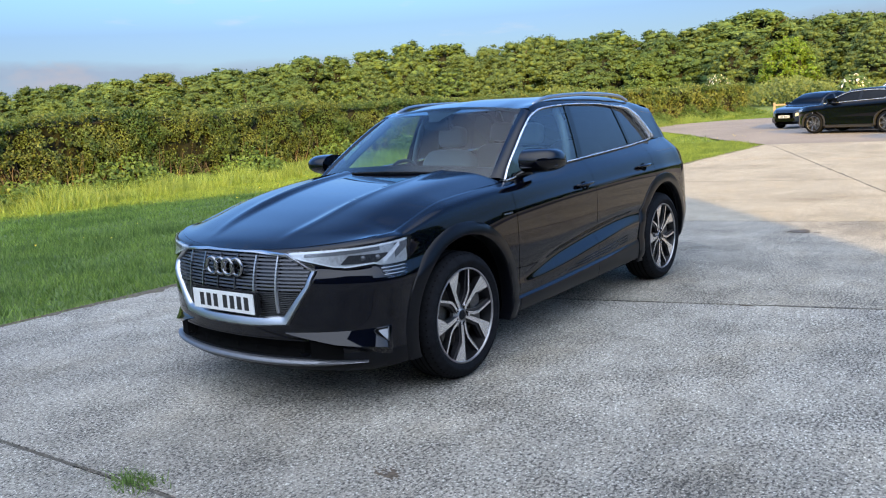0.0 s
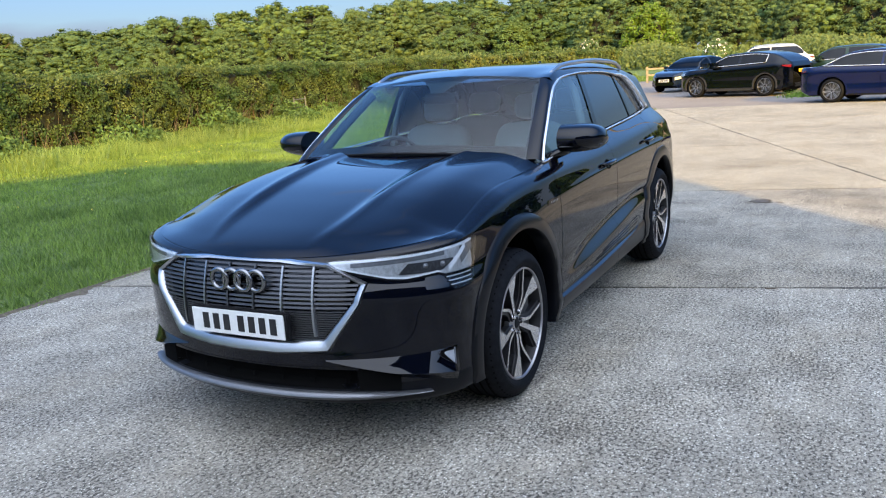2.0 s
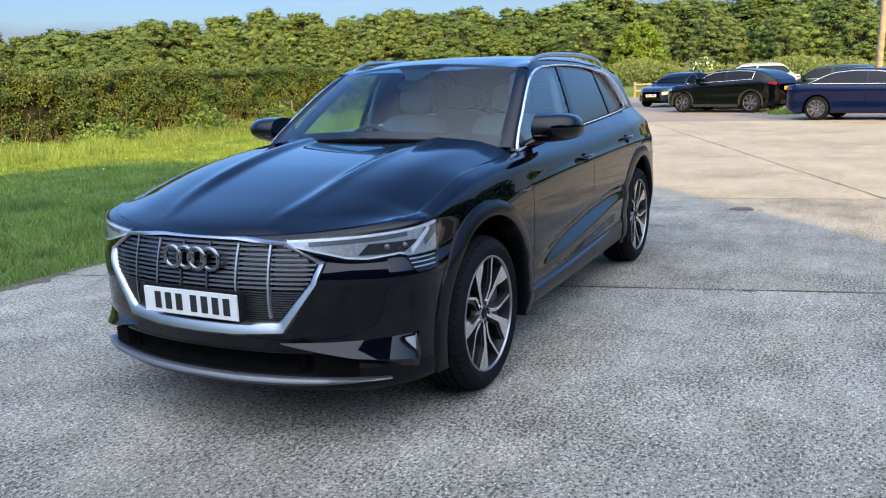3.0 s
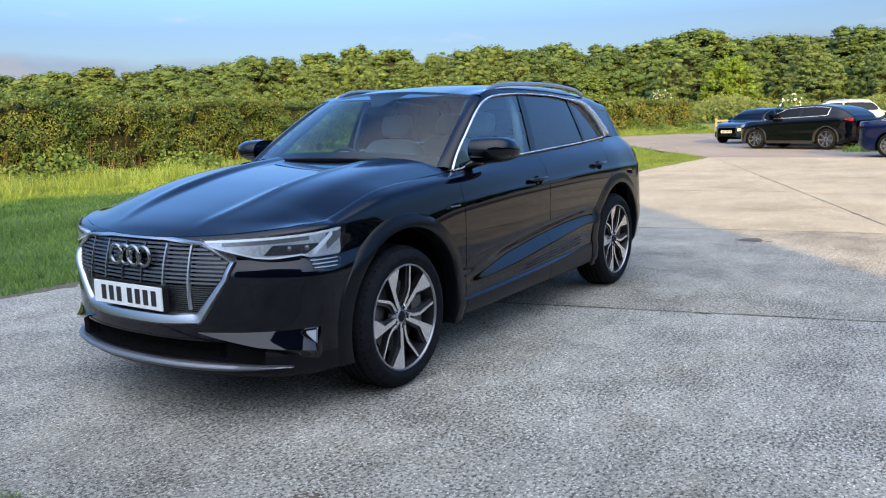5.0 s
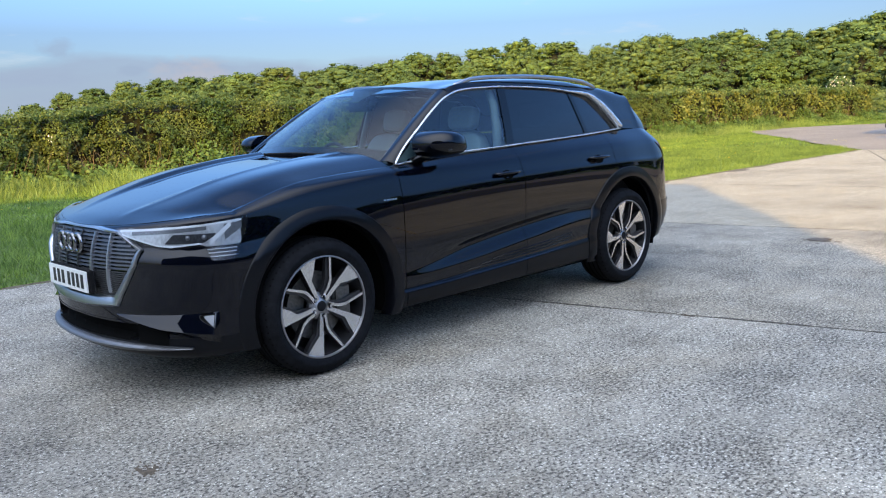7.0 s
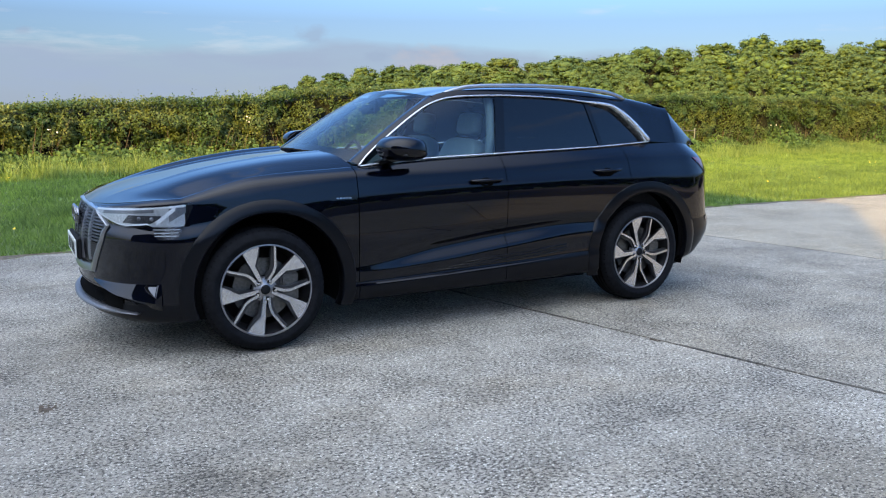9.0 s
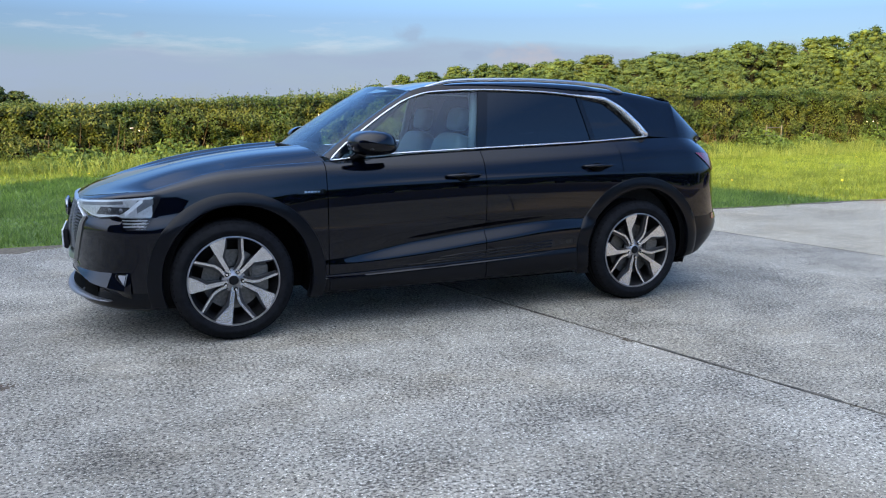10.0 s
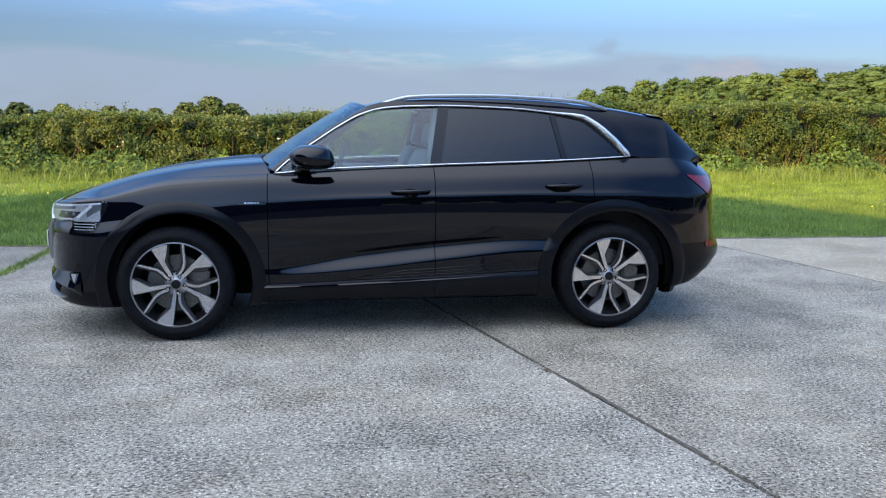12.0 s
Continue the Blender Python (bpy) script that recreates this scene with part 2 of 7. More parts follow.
def leaf_material(name, dark, light, through=0.35, gloss=0.25, patch=0.6, lean=(1.0, 1.0, 1.0), low=(0.72, 0.72, 0.75), top=1.2):
    m, n, l, b = shader(name)
    g = n.new("ShaderNodeNewGeometry")
    col = ramp(n, l, g.outputs["Random Per Island"], [(0.0, dark), (0.75, light), (1.0, tuple(min(1, top * c) for c in light))])
    f = tex_noise(n, l, patch, 3.0, space="Object")
    col = mix(n, l, 0.75, col, ramp(n, l, f, [(0.36, low), (0.64, tuple(1.25 * c for c in lean))]), "MULTIPLY")
    o = n.new("ShaderNodeObjectInfo")
    col = mix(n, l, 0.9, col, ramp(n, l, o.outputs["Random"], [(0.0, (0.68, 0.76, 0.70)), (0.3, (0.86, 0.92, 0.88)), (0.6, (1.0, 1.0, 0.95)), (0.8, (1.12, 1.03, 0.95)), (1.0, (1.28, 1.3, 0.92))]), "MULTIPLY")
    n.remove(b)
    d = n.new("ShaderNodeBsdfDiffuse")
    t = n.new("ShaderNodeBsdfTranslucent")
    s = n.new("ShaderNodeBsdfGlossy")
    s.inputs["Roughness"].default_value = 0.45
    s.inputs["Color"].default_value = (0.5, 0.5, 0.5, 1)
    l.new(col, d.inputs[0])
    l.new(col, t.inputs[0])
    a = n.new("ShaderNodeMixShader")
    a.inputs[0].default_value = through
    l.new(d.outputs[0], a.inputs[1])
    l.new(t.outputs[0], a.inputs[2])
    z = n.new("ShaderNodeMixShader")
    z.inputs[0].default_value = gloss * 0.2
    l.new(a.outputs[0], z.inputs[1])
    l.new(s.outputs[0], z.inputs[2])
    l.new(z.outputs[0], n["Material Output"].inputs[0])
    return m


CONCRETE = concrete_material("exposed_concrete", (1.0, 1.0, 1.0))
DULLER_CONCRETE = concrete_material("duller_concrete", (0.93, 0.94, 0.94))
# warmer, smoother copy for the slabs in sun; sunlight's warmth is in its tone
SUNLIT_CONCRETE = concrete_material("sunlit_concrete", (1.02, 0.965, 0.85), 0.4)
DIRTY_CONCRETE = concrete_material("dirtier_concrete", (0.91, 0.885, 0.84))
TARMAC = tarmac_material()
TURF = turf_material()
JOINT = plain("joint_dirt", (0.075, 0.064, 0.048), 0.95, grain=0.5, grain_scale=25, bump_mm=4)
GRASS = leaf_material("mown_grass", (0.088, 0.150, 0.034), (0.195, 0.292, 0.066), 0.4, 0.2, 1.1, (1.05, 0.98, 0.9), (0.62, 0.66, 0.62))
TALL_GRASS = leaf_material("tall_grass", (0.115, 0.19, 0.042), (0.24, 0.335, 0.08), 0.4, 0.3, 0.3)
HEDGE_LEAF = leaf_material("hedge_leaf", (0.046, 0.086, 0.028), (0.155, 0.218, 0.070), 0.3, 0.22, 0.9, (1.32, 0.98, 0.86), (0.5, 0.66, 0.60), 1.2)
SCRUB_LEAF = leaf_material("scrub_leaf", (0.075, 0.115, 0.034), (0.135, 0.178, 0.055), 0.3, 0.15, 0.3)
NETTLE = leaf_material("nettle_leaf", (0.05, 0.10, 0.026), (0.115, 0.19, 0.052), 0.3, 0.15, 0.6)
TREE_LEAF = leaf_material("woodland_leaf", (0.084, 0.134, 0.054), (0.129, 0.185, 0.077), 0.3, 0.1, 0.12, top=1.1)
# darker copy of the woodland leaf, with the crown's inner shade in its green
BOUGH_SHADE = leaf_material("shaded_bough_leaf", (0.064, 0.098, 0.038), (0.090, 0.130, 0.050), 0.0, 0.0, 0.5)
FAR_LEAF = leaf_material("far_leaf", (0.06, 0.08, 0.03), (0.11, 0.13, 0.05), 0.3, 0.2, 0.12)
LIME_LEAF = leaf_material("lime_leaf", (0.08, 0.15, 0.018), (0.15, 0.25, 0.035), 0.35, 0.1, 0.3)
SILT = plain("dried_silt", (0.085, 0.068, 0.052), 0.95, grain=0.5, grain_scale=30, bump_mm=3)
UNSEEN_GROUND = plain("unseen_dark_ground", (0.028, 0.028, 0.030), 0.95, grain=0.3, grain_scale=40, bump_mm=3)
# near-black: shade deep inside hedge and crowns is put into this colour
CORE = plain("painted_core_shade", (0.010, 0.012, 0.006), 1.0, grain=0.5, grain_scale=6)
BARK = plain("bark", (0.12, 0.095, 0.07), 0.95, grain=0.4, grain_scale=14, bump_mm=8)
BLOSSOM = plain("blossom", (0.78, 0.74, 0.66), 0.8)
BUTTERCUP = plain("buttercup", (0.75, 0.55, 0.03), 0.6)
DRY = plain("dry_leaves", (0.10, 0.08, 0.052), 0.95, grain=0.5, grain_scale=30)
TIMBER = plain("weathered_timber", (0.28, 0.225, 0.15), 0.85, grain=0.3, grain_scale=9, bump_mm=2)
POLE_WOOD = plain("pole_timber", (0.26, 0.22, 0.17), 0.9, grain=0.3, grain_scale=7, bump_mm=2)
GALV = plain("galvanised_steel", (0.20, 0.205, 0.205), 0.5, 0.9, grain=0.2, grain_scale=25)
CLAD = plain("barn_cladding", (0.06, 0.05, 0.043), 0.8, grain=0.25, grain_scale=3)
ROOFING = plain("barn_roofing", (0.20, 0.19, 0.18), 0.85, grain=0.25, grain_scale=2)

# ---- mesh helpers ----
IDENT = Matrix.Identity(4)


def quads_object(name, verts, faces, material, smooth=False):
    me = bpy.data.meshes.new(name)
    me.from_pydata(verts, [], faces)
    if material:
        me.materials.append(material)
    if smooth:
        me.polygons.foreach_set("use_smooth", np.ones(len(me.polygons), dtype=bool))
    me.update()
    return new(name, me)


def raw_object(name, verts, n_side, material):
    """Loose polygons of n_side corners each, from an array of corners."""
    verts = np.asarray(verts, dtype=np.float32).reshape(-1, 3)
    count = len(verts) // n_side
    me = bpy.data.meshes.new(name)
    me.vertices.add(len(verts))
    me.vertices.foreach_set("co", verts.ravel())
    me.loops.add(len(verts))
    me.loops.foreach_set("vertex_index", np.arange(len(verts), dtype=np.int32))
    me.polygons.add(count)
    me.polygons.foreach_set("loop_start", np.arange(0, len(verts), n_side, dtype=np.int32))
    me.update(calc_edges=True)
    me.materials.append(material)
    return new(name, me)


def from_bm(name, bm, material, parent=None, label="", smooth=False, angle=None):
    me = bpy.data.meshes.new(name)
    bmesh.ops.recalc_face_normals(bm, faces=bm.faces[:])
    bm.to_mesh(me)
    bm.free()
    for m in material if isinstance(material, (list, tuple)) else [material]:
        me.materials.append(m)
    if smooth:
        me.polygons.foreach_set("use_smooth", np.ones(len(me.polygons), dtype=bool))
    if angle:
        me.set_sharp_from_angle(angle=radians(angle))
    ob = new(name, me)
    if parent:
        ob.parent = parent
    if label:
        ob["label"] = label
    return ob


def part(name, bm, material, parent, label="", smooth=False, angle=None):
    return from_bm(name, bm, material, parent, label, smooth, angle)


def add_box(bm, x0, x1, y0, y1, z0, z1, bevel=0.0):
    r = bmesh.ops.create_cube(bm, size=1)
    vs = r["verts"]
    for v in vs:
        v.co = Vector(((x0 + x1) / 2 + v.co.x * (x1 - x0), (y0 + y1) / 2 + v.co.y * (y1 - y0), (z0 + z1) / 2 + v.co.z * (z1 - z0)))
    if bevel:
        es = {e for v in vs for e in v.link_edges}
        bmesh.ops.bevel(bm, geom=list(es), offset=bevel, segments=2, affect="EDGES")
    return vs


rng = np.random.default_rng(7)


def leaf_cards(points, normals, size, spread=0.9, aspect=0.65, r=rng):
    """One four-cornered leaf at each point, turned about its normal and tipped at random."""
    n = len(points)
    nm = normals + spread * r.normal(size=(n, 3))
    nm /= np.linalg.norm(nm, axis=1)[:, None] + 1e-9
    a = r.normal(size=(n, 3))
    u = np.cross(nm, a)
    u /= np.linalg.norm(u, axis=1)[:, None] + 1e-9
    v = np.cross(nm, u)
    s = size * (0.6 + 0.8 * r.random((n, 1)))
    u, v = u * s * 0.5, v * s * 0.5 * aspect
    bend = nm * s * 0.12
    return np.stack([points - u, points - v + bend, points + u, points + v + bend], axis=1)


def leaf_tris(points, normals, size, spread, r):
    """Like leaf_cards, with three corners a leaf, for crowns seen from afar."""
    c = leaf_cards(points, normals, size * 1.25, spread, 0.95, r)
    return np.stack([c[:, 0], c[:, 1], (c[:, 2] * 0.6 + c[:, 3] * 0.4)], axis=1)


def blades(x, y, z, tall, wide, lean, r=rng):
    """Grass blades: one tapering triangle each."""
    n = len(x)
    a = r.random(n) * 2 * np.pi
    h = tall * (0.45 + 0.75 * r.random(n))
    w = wide * (0.6 + 0.8 * r.random(n))
    base = np.stack([x, y, z], 1)
    side = np.stack([np.cos(a), np.sin(a), np.zeros(n)], 1) * w[:, None] / 2
    tip = base + np.stack([r.normal(size=n) * lean * h, r.normal(size=n) * lean * h, h], 1)
    return np.stack([base - side, base + side, tip], axis=1)


# ---- ground, yard and verge ----
GRASS_EDGE = 3.42
BACK_EDGE = -8.2


def ground_sheet():
    xs = np.concatenate([np.linspace(-3000, -60, 8), np.linspace(-50, 80, 66), np.linspace(100, 3000, 8)])
    ys = np.concatenate([np.linspace(-3000, -60, 8), np.linspace(-50, 60, 56), np.linspace(80, 3000, 8)])
    verts, faces = [], []
    for y in ys:
        for x in xs:
            z = -0.06
            if y > 5 and -60 < x < 90 and y < 70:
                z += 0.05 * noise.noise((x * 0.25, y * 0.25, 0)) * min(1, (y - 5) / 4)
            verts.append((x, y, z))
    w = len(xs)
    for j in range(len(ys) - 1):
        for i in range(w - 1):
            faces.append((j * w + i, j * w + i + 1, (j + 1) * w + i + 1, (j + 1) * w + i))
    return tagged(quads_object("ground", verts, faces, TURF, True), "green grass field running out to the horizon", "ground", kind="structure")


ground_sheet()


def clip_line(poly, p, d, side):
    """The part of a flat polygon on one side of the line through p along d."""
    nx, ny = -d[1] * side, d[0] * side
    out = []
    for a, b in zip(poly, poly[1:] + poly[:1]):
        da = (a[0] - p[0]) * nx + (a[1] - p[1]) * ny
        db = (b[0] - p[0]) * nx + (b[1] - p[1]) * ny
        if da >= 0:
            out.append(a)
        if da * db < 0:
            k = da / (da - db)
            out.append((a[0] + k * (b[0] - a[0]), a[1] + k * (b[1] - a[1])))
    return out


yard = tagged(new("pavement"), "pale exposed-aggregate concrete yard in large worn slabs", "pavement", kind="structure")
dirt = bmesh.new()
add_box(dirt, -40, 21.5, BACK_EDGE, GRASS_EDGE - 0.03, -0.058, -0.013)
part("joint_filling", dirt, JOINT, yard, "dark earth in the slab joints")

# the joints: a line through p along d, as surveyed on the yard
LONG_JOINT = ((11.17, -0.94), (0.925, 0.379))
CROSS = [((-8.0, 0.0), (0.05, -1.0)), ((-1.9, 0.0), (0.055, -1.0)), ((1.81, -0.06), (0.234, -0.972)), ((6.15, 0.3), (0.17, -0.985)), ((11.05, 0.4), (0.12, -0.993)), ((16.0, 1.0), (0.1, -0.995))]
FAR_CROSS = [((-9.0, -9.0), (0.42, -0.9)), ((-3.0, -6.8), (0.42, -0.9)), ((3.6, -4.2), (0.42, -0.9)), ((15.4, 0.8), (0.40, -0.92))]
GAP = 0.011


def slab(poly, near):
    if len(poly) < 3:
        return
    bm = bmesh.new()
    top = [bm.verts.new((x, y, 0)) for x, y in poly]
    f = bm.faces.new(top)
    if f.normal.z < 0:
        f.normal_flip()
    r = bmesh.ops.extrude_face_region(bm, geom=[f])
    for v in r["geom"]:
        if isinstance(v, bmesh.types.BMVert):
            v.co.z = -0.055
    edges = [e for e in bm.edges if abs(e.verts[0].co.z) < 1e-6 and abs(e.verts[1].co.z) < 1e-6]
    bmesh.ops.bevel(bm, geom=edges, offset=0.008, segments=2, affect="EDGES")
    mid_x = sum(x for x, y in poly) / len(poly)
    kind = SUNLIT_CONCRETE if not near or mid_x > 8 else DIRTY_CONCRETE if 2.0 < mid_x < 5.6 else DULLER_CONCRETE if mid_x < -2.5 else CONCRETE
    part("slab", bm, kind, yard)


def shifted(line, off):
    (px, py), (dx, dy) = line
    return (px - dy * off, py + dx * off), (dx, dy)


def split(polys, line):
    out = []
    for pl in polys:
        for side in (1, -1):
            q = clip_line(pl, *shifted(line, side * GAP / 2), side)
            if len(q) > 2:
                out.append(q)
    return out


whole = [(-40, BACK_EDGE), (21.4, BACK_EDGE), (21.4, GRASS_EDGE), (-40, GRASS_EDGE)]
near_side = clip_line(whole, *shifted(LONG_JOINT, GAP / 2), 1)
far_side = clip_line(whole, *shifted(LONG_JOINT, -GAP / 2), -1)
near_polys, far_polys = [near_side], [far_side]
for c in CROSS:
    near_polys = split(near_polys, c)
for c in FAR_CROSS:
    far_polys = split(far_polys, c)
for pl in near_polys:
    slab(pl, True)
for pl in far_polys:
    slab(pl, False)



def joint_dirt(line, t0, t1, wide):
    """Ragged dirt and crumbled edge along a joint."""
    (px, py), (dx, dy) = line
    bm = bmesh.new()
    n = int((t1 - t0) / 0.035)
    prev = None
    for i in range(n + 1):
        t = t0 + (t1 - t0) * i / n
        x, y = px + dx * t, py + dy * t
        a = wide * max(0.0, 0.22 + 1.9 * noise.noise((x * 3.1, y * 3.1, 1.0)) + 0.6 * noise.noise((x * 13, y * 13, 4.0)))
        b = wide * max(0.0, 0.22 + 1.9 * noise.noise((x * 3.1, y * 3.1, 21.0)) + 0.6 * noise.noise((x * 13, y * 13, 24.0)))
        cur = (bm.verts.new((x - dy * (0.003 + a), y + dx * (0.003 + a), 0.0009)), bm.verts.new((x, y, 0.0016)), bm.verts.new((x + dy * (0.003 + b), y - dx * (0.003 + b), 0.0009)))
        if prev:
            bm.faces.new((prev[0], cur[0], cur[1], prev[1]))
            bm.faces.new((prev[1], cur[1], cur[2], prev[2]))
        prev = cur
    part("joint_dirt", bm, JOINT, yard, "ragged dark dirt along a slab joint")


joint_dirt(CROSS[1], -3.2, 5.0, 0.015)
joint_dirt(CROSS[2], -3.4, 4.6, 0.017)
joint_dirt(CROSS[3], -2.9, 4.0, 0.013)
joint_dirt(CROSS[4], -2.7, 1.5, 0.016)
joint_dirt(LONG_JOINT, -7.5, 10.5, 0.022)

# worn tarmac beyond the slabs
road_pts = [(21.42, 3.3), (25.5, 6.2), (30.2, 9.1), (35, 12.4), (38.6, 14.6), (40.6, 15.4), (43.5, 15.0), (46.5, 13.2), (49, 9.5), (52, 2), (60, -45), (21.42, -45)]
bm = bmesh.new()
bm.faces.new([bm.verts.new((x, y, -0.012)) for x, y in road_pts])
tagged(from_bm("road", bm, TARMAC), "worn brownish tarmac parking area beyond the slabs", "road", kind="structure")


# unseen dark ground added behind the yard, so the car's flank mirrors dark
bm = bmesh.new()
bm.faces.new([bm.verts.new((x, y, -0.012)) for x, y in ((-40, -50), (21.41, -50), (21.41, BACK_EDGE - 0.004), (-40, BACK_EDGE - 0.004))])
tagged(from_bm("road", bm, UNSEEN_GROUND), "unseen dark ground added behind the concrete yard to darken reflections", "road", kind="structure")


def mud_patch(x, y, rx, ry, label):
    """Flakes of dried mud trodden onto the concrete, thick in the middle."""
    q = np.random.default_rng(int(abs(x * 100)))
    bm = bmesh.new()
    for k in range(46):
        dx, dy = q.normal() * 0.42, q.normal() * 0.42
        s = (0.05 + 0.32 * q.random() ** 2) * max(0.25, 1 - math.hypot(dx, dy))
        n = 9
        c = bm.verts.new((x + rx * dx, y + ry * dy, 0.003 + 0.004 * q.random()))
        ring = []
        for i in range(n):
            t = 2 * math.pi * i / n
            g = s * (0.55 + 0.7 * q.random())
            ring.append(bm.verts.new((x + rx * (dx + g * math.cos(t)), y + ry * (dy + g * math.sin(t)), 0.0008)))
        for i in range(n):
            bm.faces.new((c, ring[i], ring[(i + 1) % n]))
    return tagged(from_bm("mud_patch", bm, MUD), label, "mud", kind="stuff")


MUD = plain("dried_mud", (0.085, 0.066, 0.046), 0.95, grain=0.5, grain_scale=60, bump_mm=3)
mud_patch(-1.22, -1.38, 0.075, 0.12, "small dark patch of dried mud on concrete")
mud_patch(5.62, -1.42, 0.15, 0.26, "dark patch of dried mud on sunlit concrete edge")
mud_patch(2.22, -1.86, 0.035, 0.06, "crumbs of dried mud in the slab joint")

# mown grass and rough verge
r = np.random.default_rng(11)


def scatter_blades(name, x0, x1, y0, y1, per_m2, tall, wide, lean, material, label, thin=None):
    n = int((x1 - x0) * (y1 - y0) * per_m2)
    x = x0 + (x1 - x0) * r.random(n)
    y = y0 + (y1 - y0) * r.random(n)
    if thin is not None:
        keep = thin(x, y)
        x, y = x[keep], y[keep]
    lift = np.array([0.72 + 0.75 * max(-0.3, noise.noise((p * 0.9, q * 0.9, 6.0)) + 0.5 * noise.noise((p * 3.3, q * 3.3, 16.0))) for p, q in zip(x, y)])
    pts = blades(x, y, np.full(len(x), -0.06), tall * lift, wide, lean, r)
    return tagged(raw_object(name, pts, 3, material), label, "grass", kind="stuff")


def off_road(x, y):
    """True where grass grows: outside the tarmac."""
    inside = np.zeros(len(x), dtype=bool)
    px, py = zip(*road_pts)
    j = len(px) - 1
    for i in range(len(px)):
        c = ((py[i] > y) != (py[j] > y)) & (x < (px[j] - px[i]) * (y - py[i]) / (py[j] - py[i] + 1e-12) + px[i])
        inside ^= c
        j = i
    return ~inside


scatter_blades("lawn_grass", -7, 24, GRASS_EDGE - 0.02, 9.0, 900, 0.125, 0.014, 0.45, GRASS, "short mown grass along the concrete yard", off_road)
scatter_blades("lawn_grass", -11, 34, 9.0, 15.5, 520, 0.12, 0.018, 0.45, GRASS, "short mown grass lit by low sun", off_road)
scatter_blades("lawn_grass", 24, 62, 3.4, 16.0, 120, 0.12, 0.035, 0.45, GRASS, "short mown grass beside the tarmac", off_road)
# ragged edge that leans over the concrete
scatter_blades("edge_grass", -7, 21.3, GRASS_EDGE - 0.07, GRASS_EDGE + 0.06, 1500, 0.11, 0.012, 0.8, GRASS, "ragged grass edge creeping over the concrete")


def verge_thin(x, y):
    k = np.array([noise.noise((a * 0.45, b * 0.5, 2.0)) for a, b in zip(x, y)])
    return r.random(len(x)) < np.clip(0.55 + 1.1 * k + 0.35 * (y - 15.2), 0.05, 1)


scatter_blades("tall_grass", -13, 62, 14.2, 16.9, 460, 0.50, 0.018, 0.34, TALL_GRASS, "tall unmown grass below the hedge", verge_thin)


def flowers():
    n = 420
    x = -6 + 34 * r.random(n)
    y = 5 + 9 * r.random(n)
    keep = np.array([noise.noise((a * 0.3, b * 0.3, 9.0)) > 0.02 for a, b in zip(x, y)])
    x, y = x[keep], y[keep]
    p = np.stack([x, y, 0.04 + 0.05 * r.random(len(x))], 1)
    c = leaf_cards(p, np.tile([0, 0, 1.0], (len(x), 1)), 0.035, 0.3, 1.0, r)
    tagged(raw_object("buttercup", c, 4, BUTTERCUP), "scattered yellow buttercups in the mown grass", "flowers", kind="stuff")


flowers()

# dark silt dried in a shallow hollow of the concrete
bm = bmesh.new()
silt = random.Random(8)
ring_in = [bm.verts.new((5.648 + 0.12 * math.cos(i * math.pi / 11) * silt.uniform(0.6, 1.2), -1.40 + 0.10 * math.sin(i * math.pi / 11) * silt.uniform(0.6, 1.2), 0.007)) for i in range(22)]
ring_out = [bm.verts.new((5.648 + (v.co.x - 5.648) * silt.uniform(1.2, 1.6), -1.40 + (v.co.y + 1.40) * silt.uniform(1.2, 1.6), -0.006)) for v in ring_in]
bm.faces.new(ring_in)
for i in range(22):
    bm.faces.new((ring_in[i], ring_out[i], ring_out[(i + 1) % 22], ring_in[(i + 1) % 22]))
tagged(from_bm("silt_patch", bm, SILT), "dark dried silt on the concrete", "dirt", kind="stuff")
# soil and leaf litter along the edge of the concrete
bm = bmesh.new()
prev = None
for i in range(720):
    ex = -6 + 27.2 * i / 719
    wide_ = 0.01 + 0.7 * max(0, noise.noise((ex * 0.9, 3.0, 0)) - 0.02) + 0.10 * noise.noise((ex * 6.0, 5.0, 0)) + 0.03 * noise.noise((ex * 21.0, 5.0, 0))
    cur = (bm.verts.new((ex, GRASS_EDGE + 0.02, 0.012)), bm.verts.new((ex, GRASS_EDGE - max(0.005, wide_), 0.0012)))
    if prev:
        bm.faces.new((prev[0], cur[0], cur[1], prev[1]))
    prev = cur
tagged(from_bm("edge_soil", bm, DRY), "brown soil and leaf litter along the concrete edge", "soil", kind="stuff")


def clump_thin(x, y):
    k = np.array([noise.noise((a * 1.1, 2.0, 7.0)) + 0.5 * noise.noise((a * 6.0, 2.0, 9.0)) for a in x])
    return (GRASS_EDGE - y) < 0.02 + 0.42 * np.maximum(0, k)


scatter_blades("edge_grass", -7, 21.3, GRASS_EDGE - 0.36, GRASS_EDGE + 0.1, 2000, 0.10, 0.010, 0.9, GRASS, "clumps of grass creeping over the concrete edge", clump_thin)

# tuft in the near joint
x = -1.86 + 0.045 * r.normal(size=380)
y = -0.42 + 0.075 * r.normal(size=380)
tagged(raw_object("weed_tuft", blades(x, y, np.full(380, -0.01), 0.042, 0.008, 0.8, r), 3, GRASS), "small weed tuft growing in the slab joint", "weed", kind="stuff")
x = -2.0 + 0.035 * r.normal(size=900)
y = 1.5 + 1.9 * r.random(900)
tagged(raw_object("joint_grass", blades(x, y, np.full(900, -0.01), 0.05, 0.01, 0.8, r), 3, GRASS), "grass growing along the slab joint", "weed", kind="stuff")

q_ = np.random.default_rng(3)
tagged(raw_object("weed_tuft", blades(25.2 + 0.35 * q_.normal(size=500), -0.45 + 0.3 * q_.normal(size=500), np.full(500, -0.012), 0.22, 0.03, 0.5, q_), 3, GRASS), "tuft of grass growing between parked cars", "weed", kind="stuff")

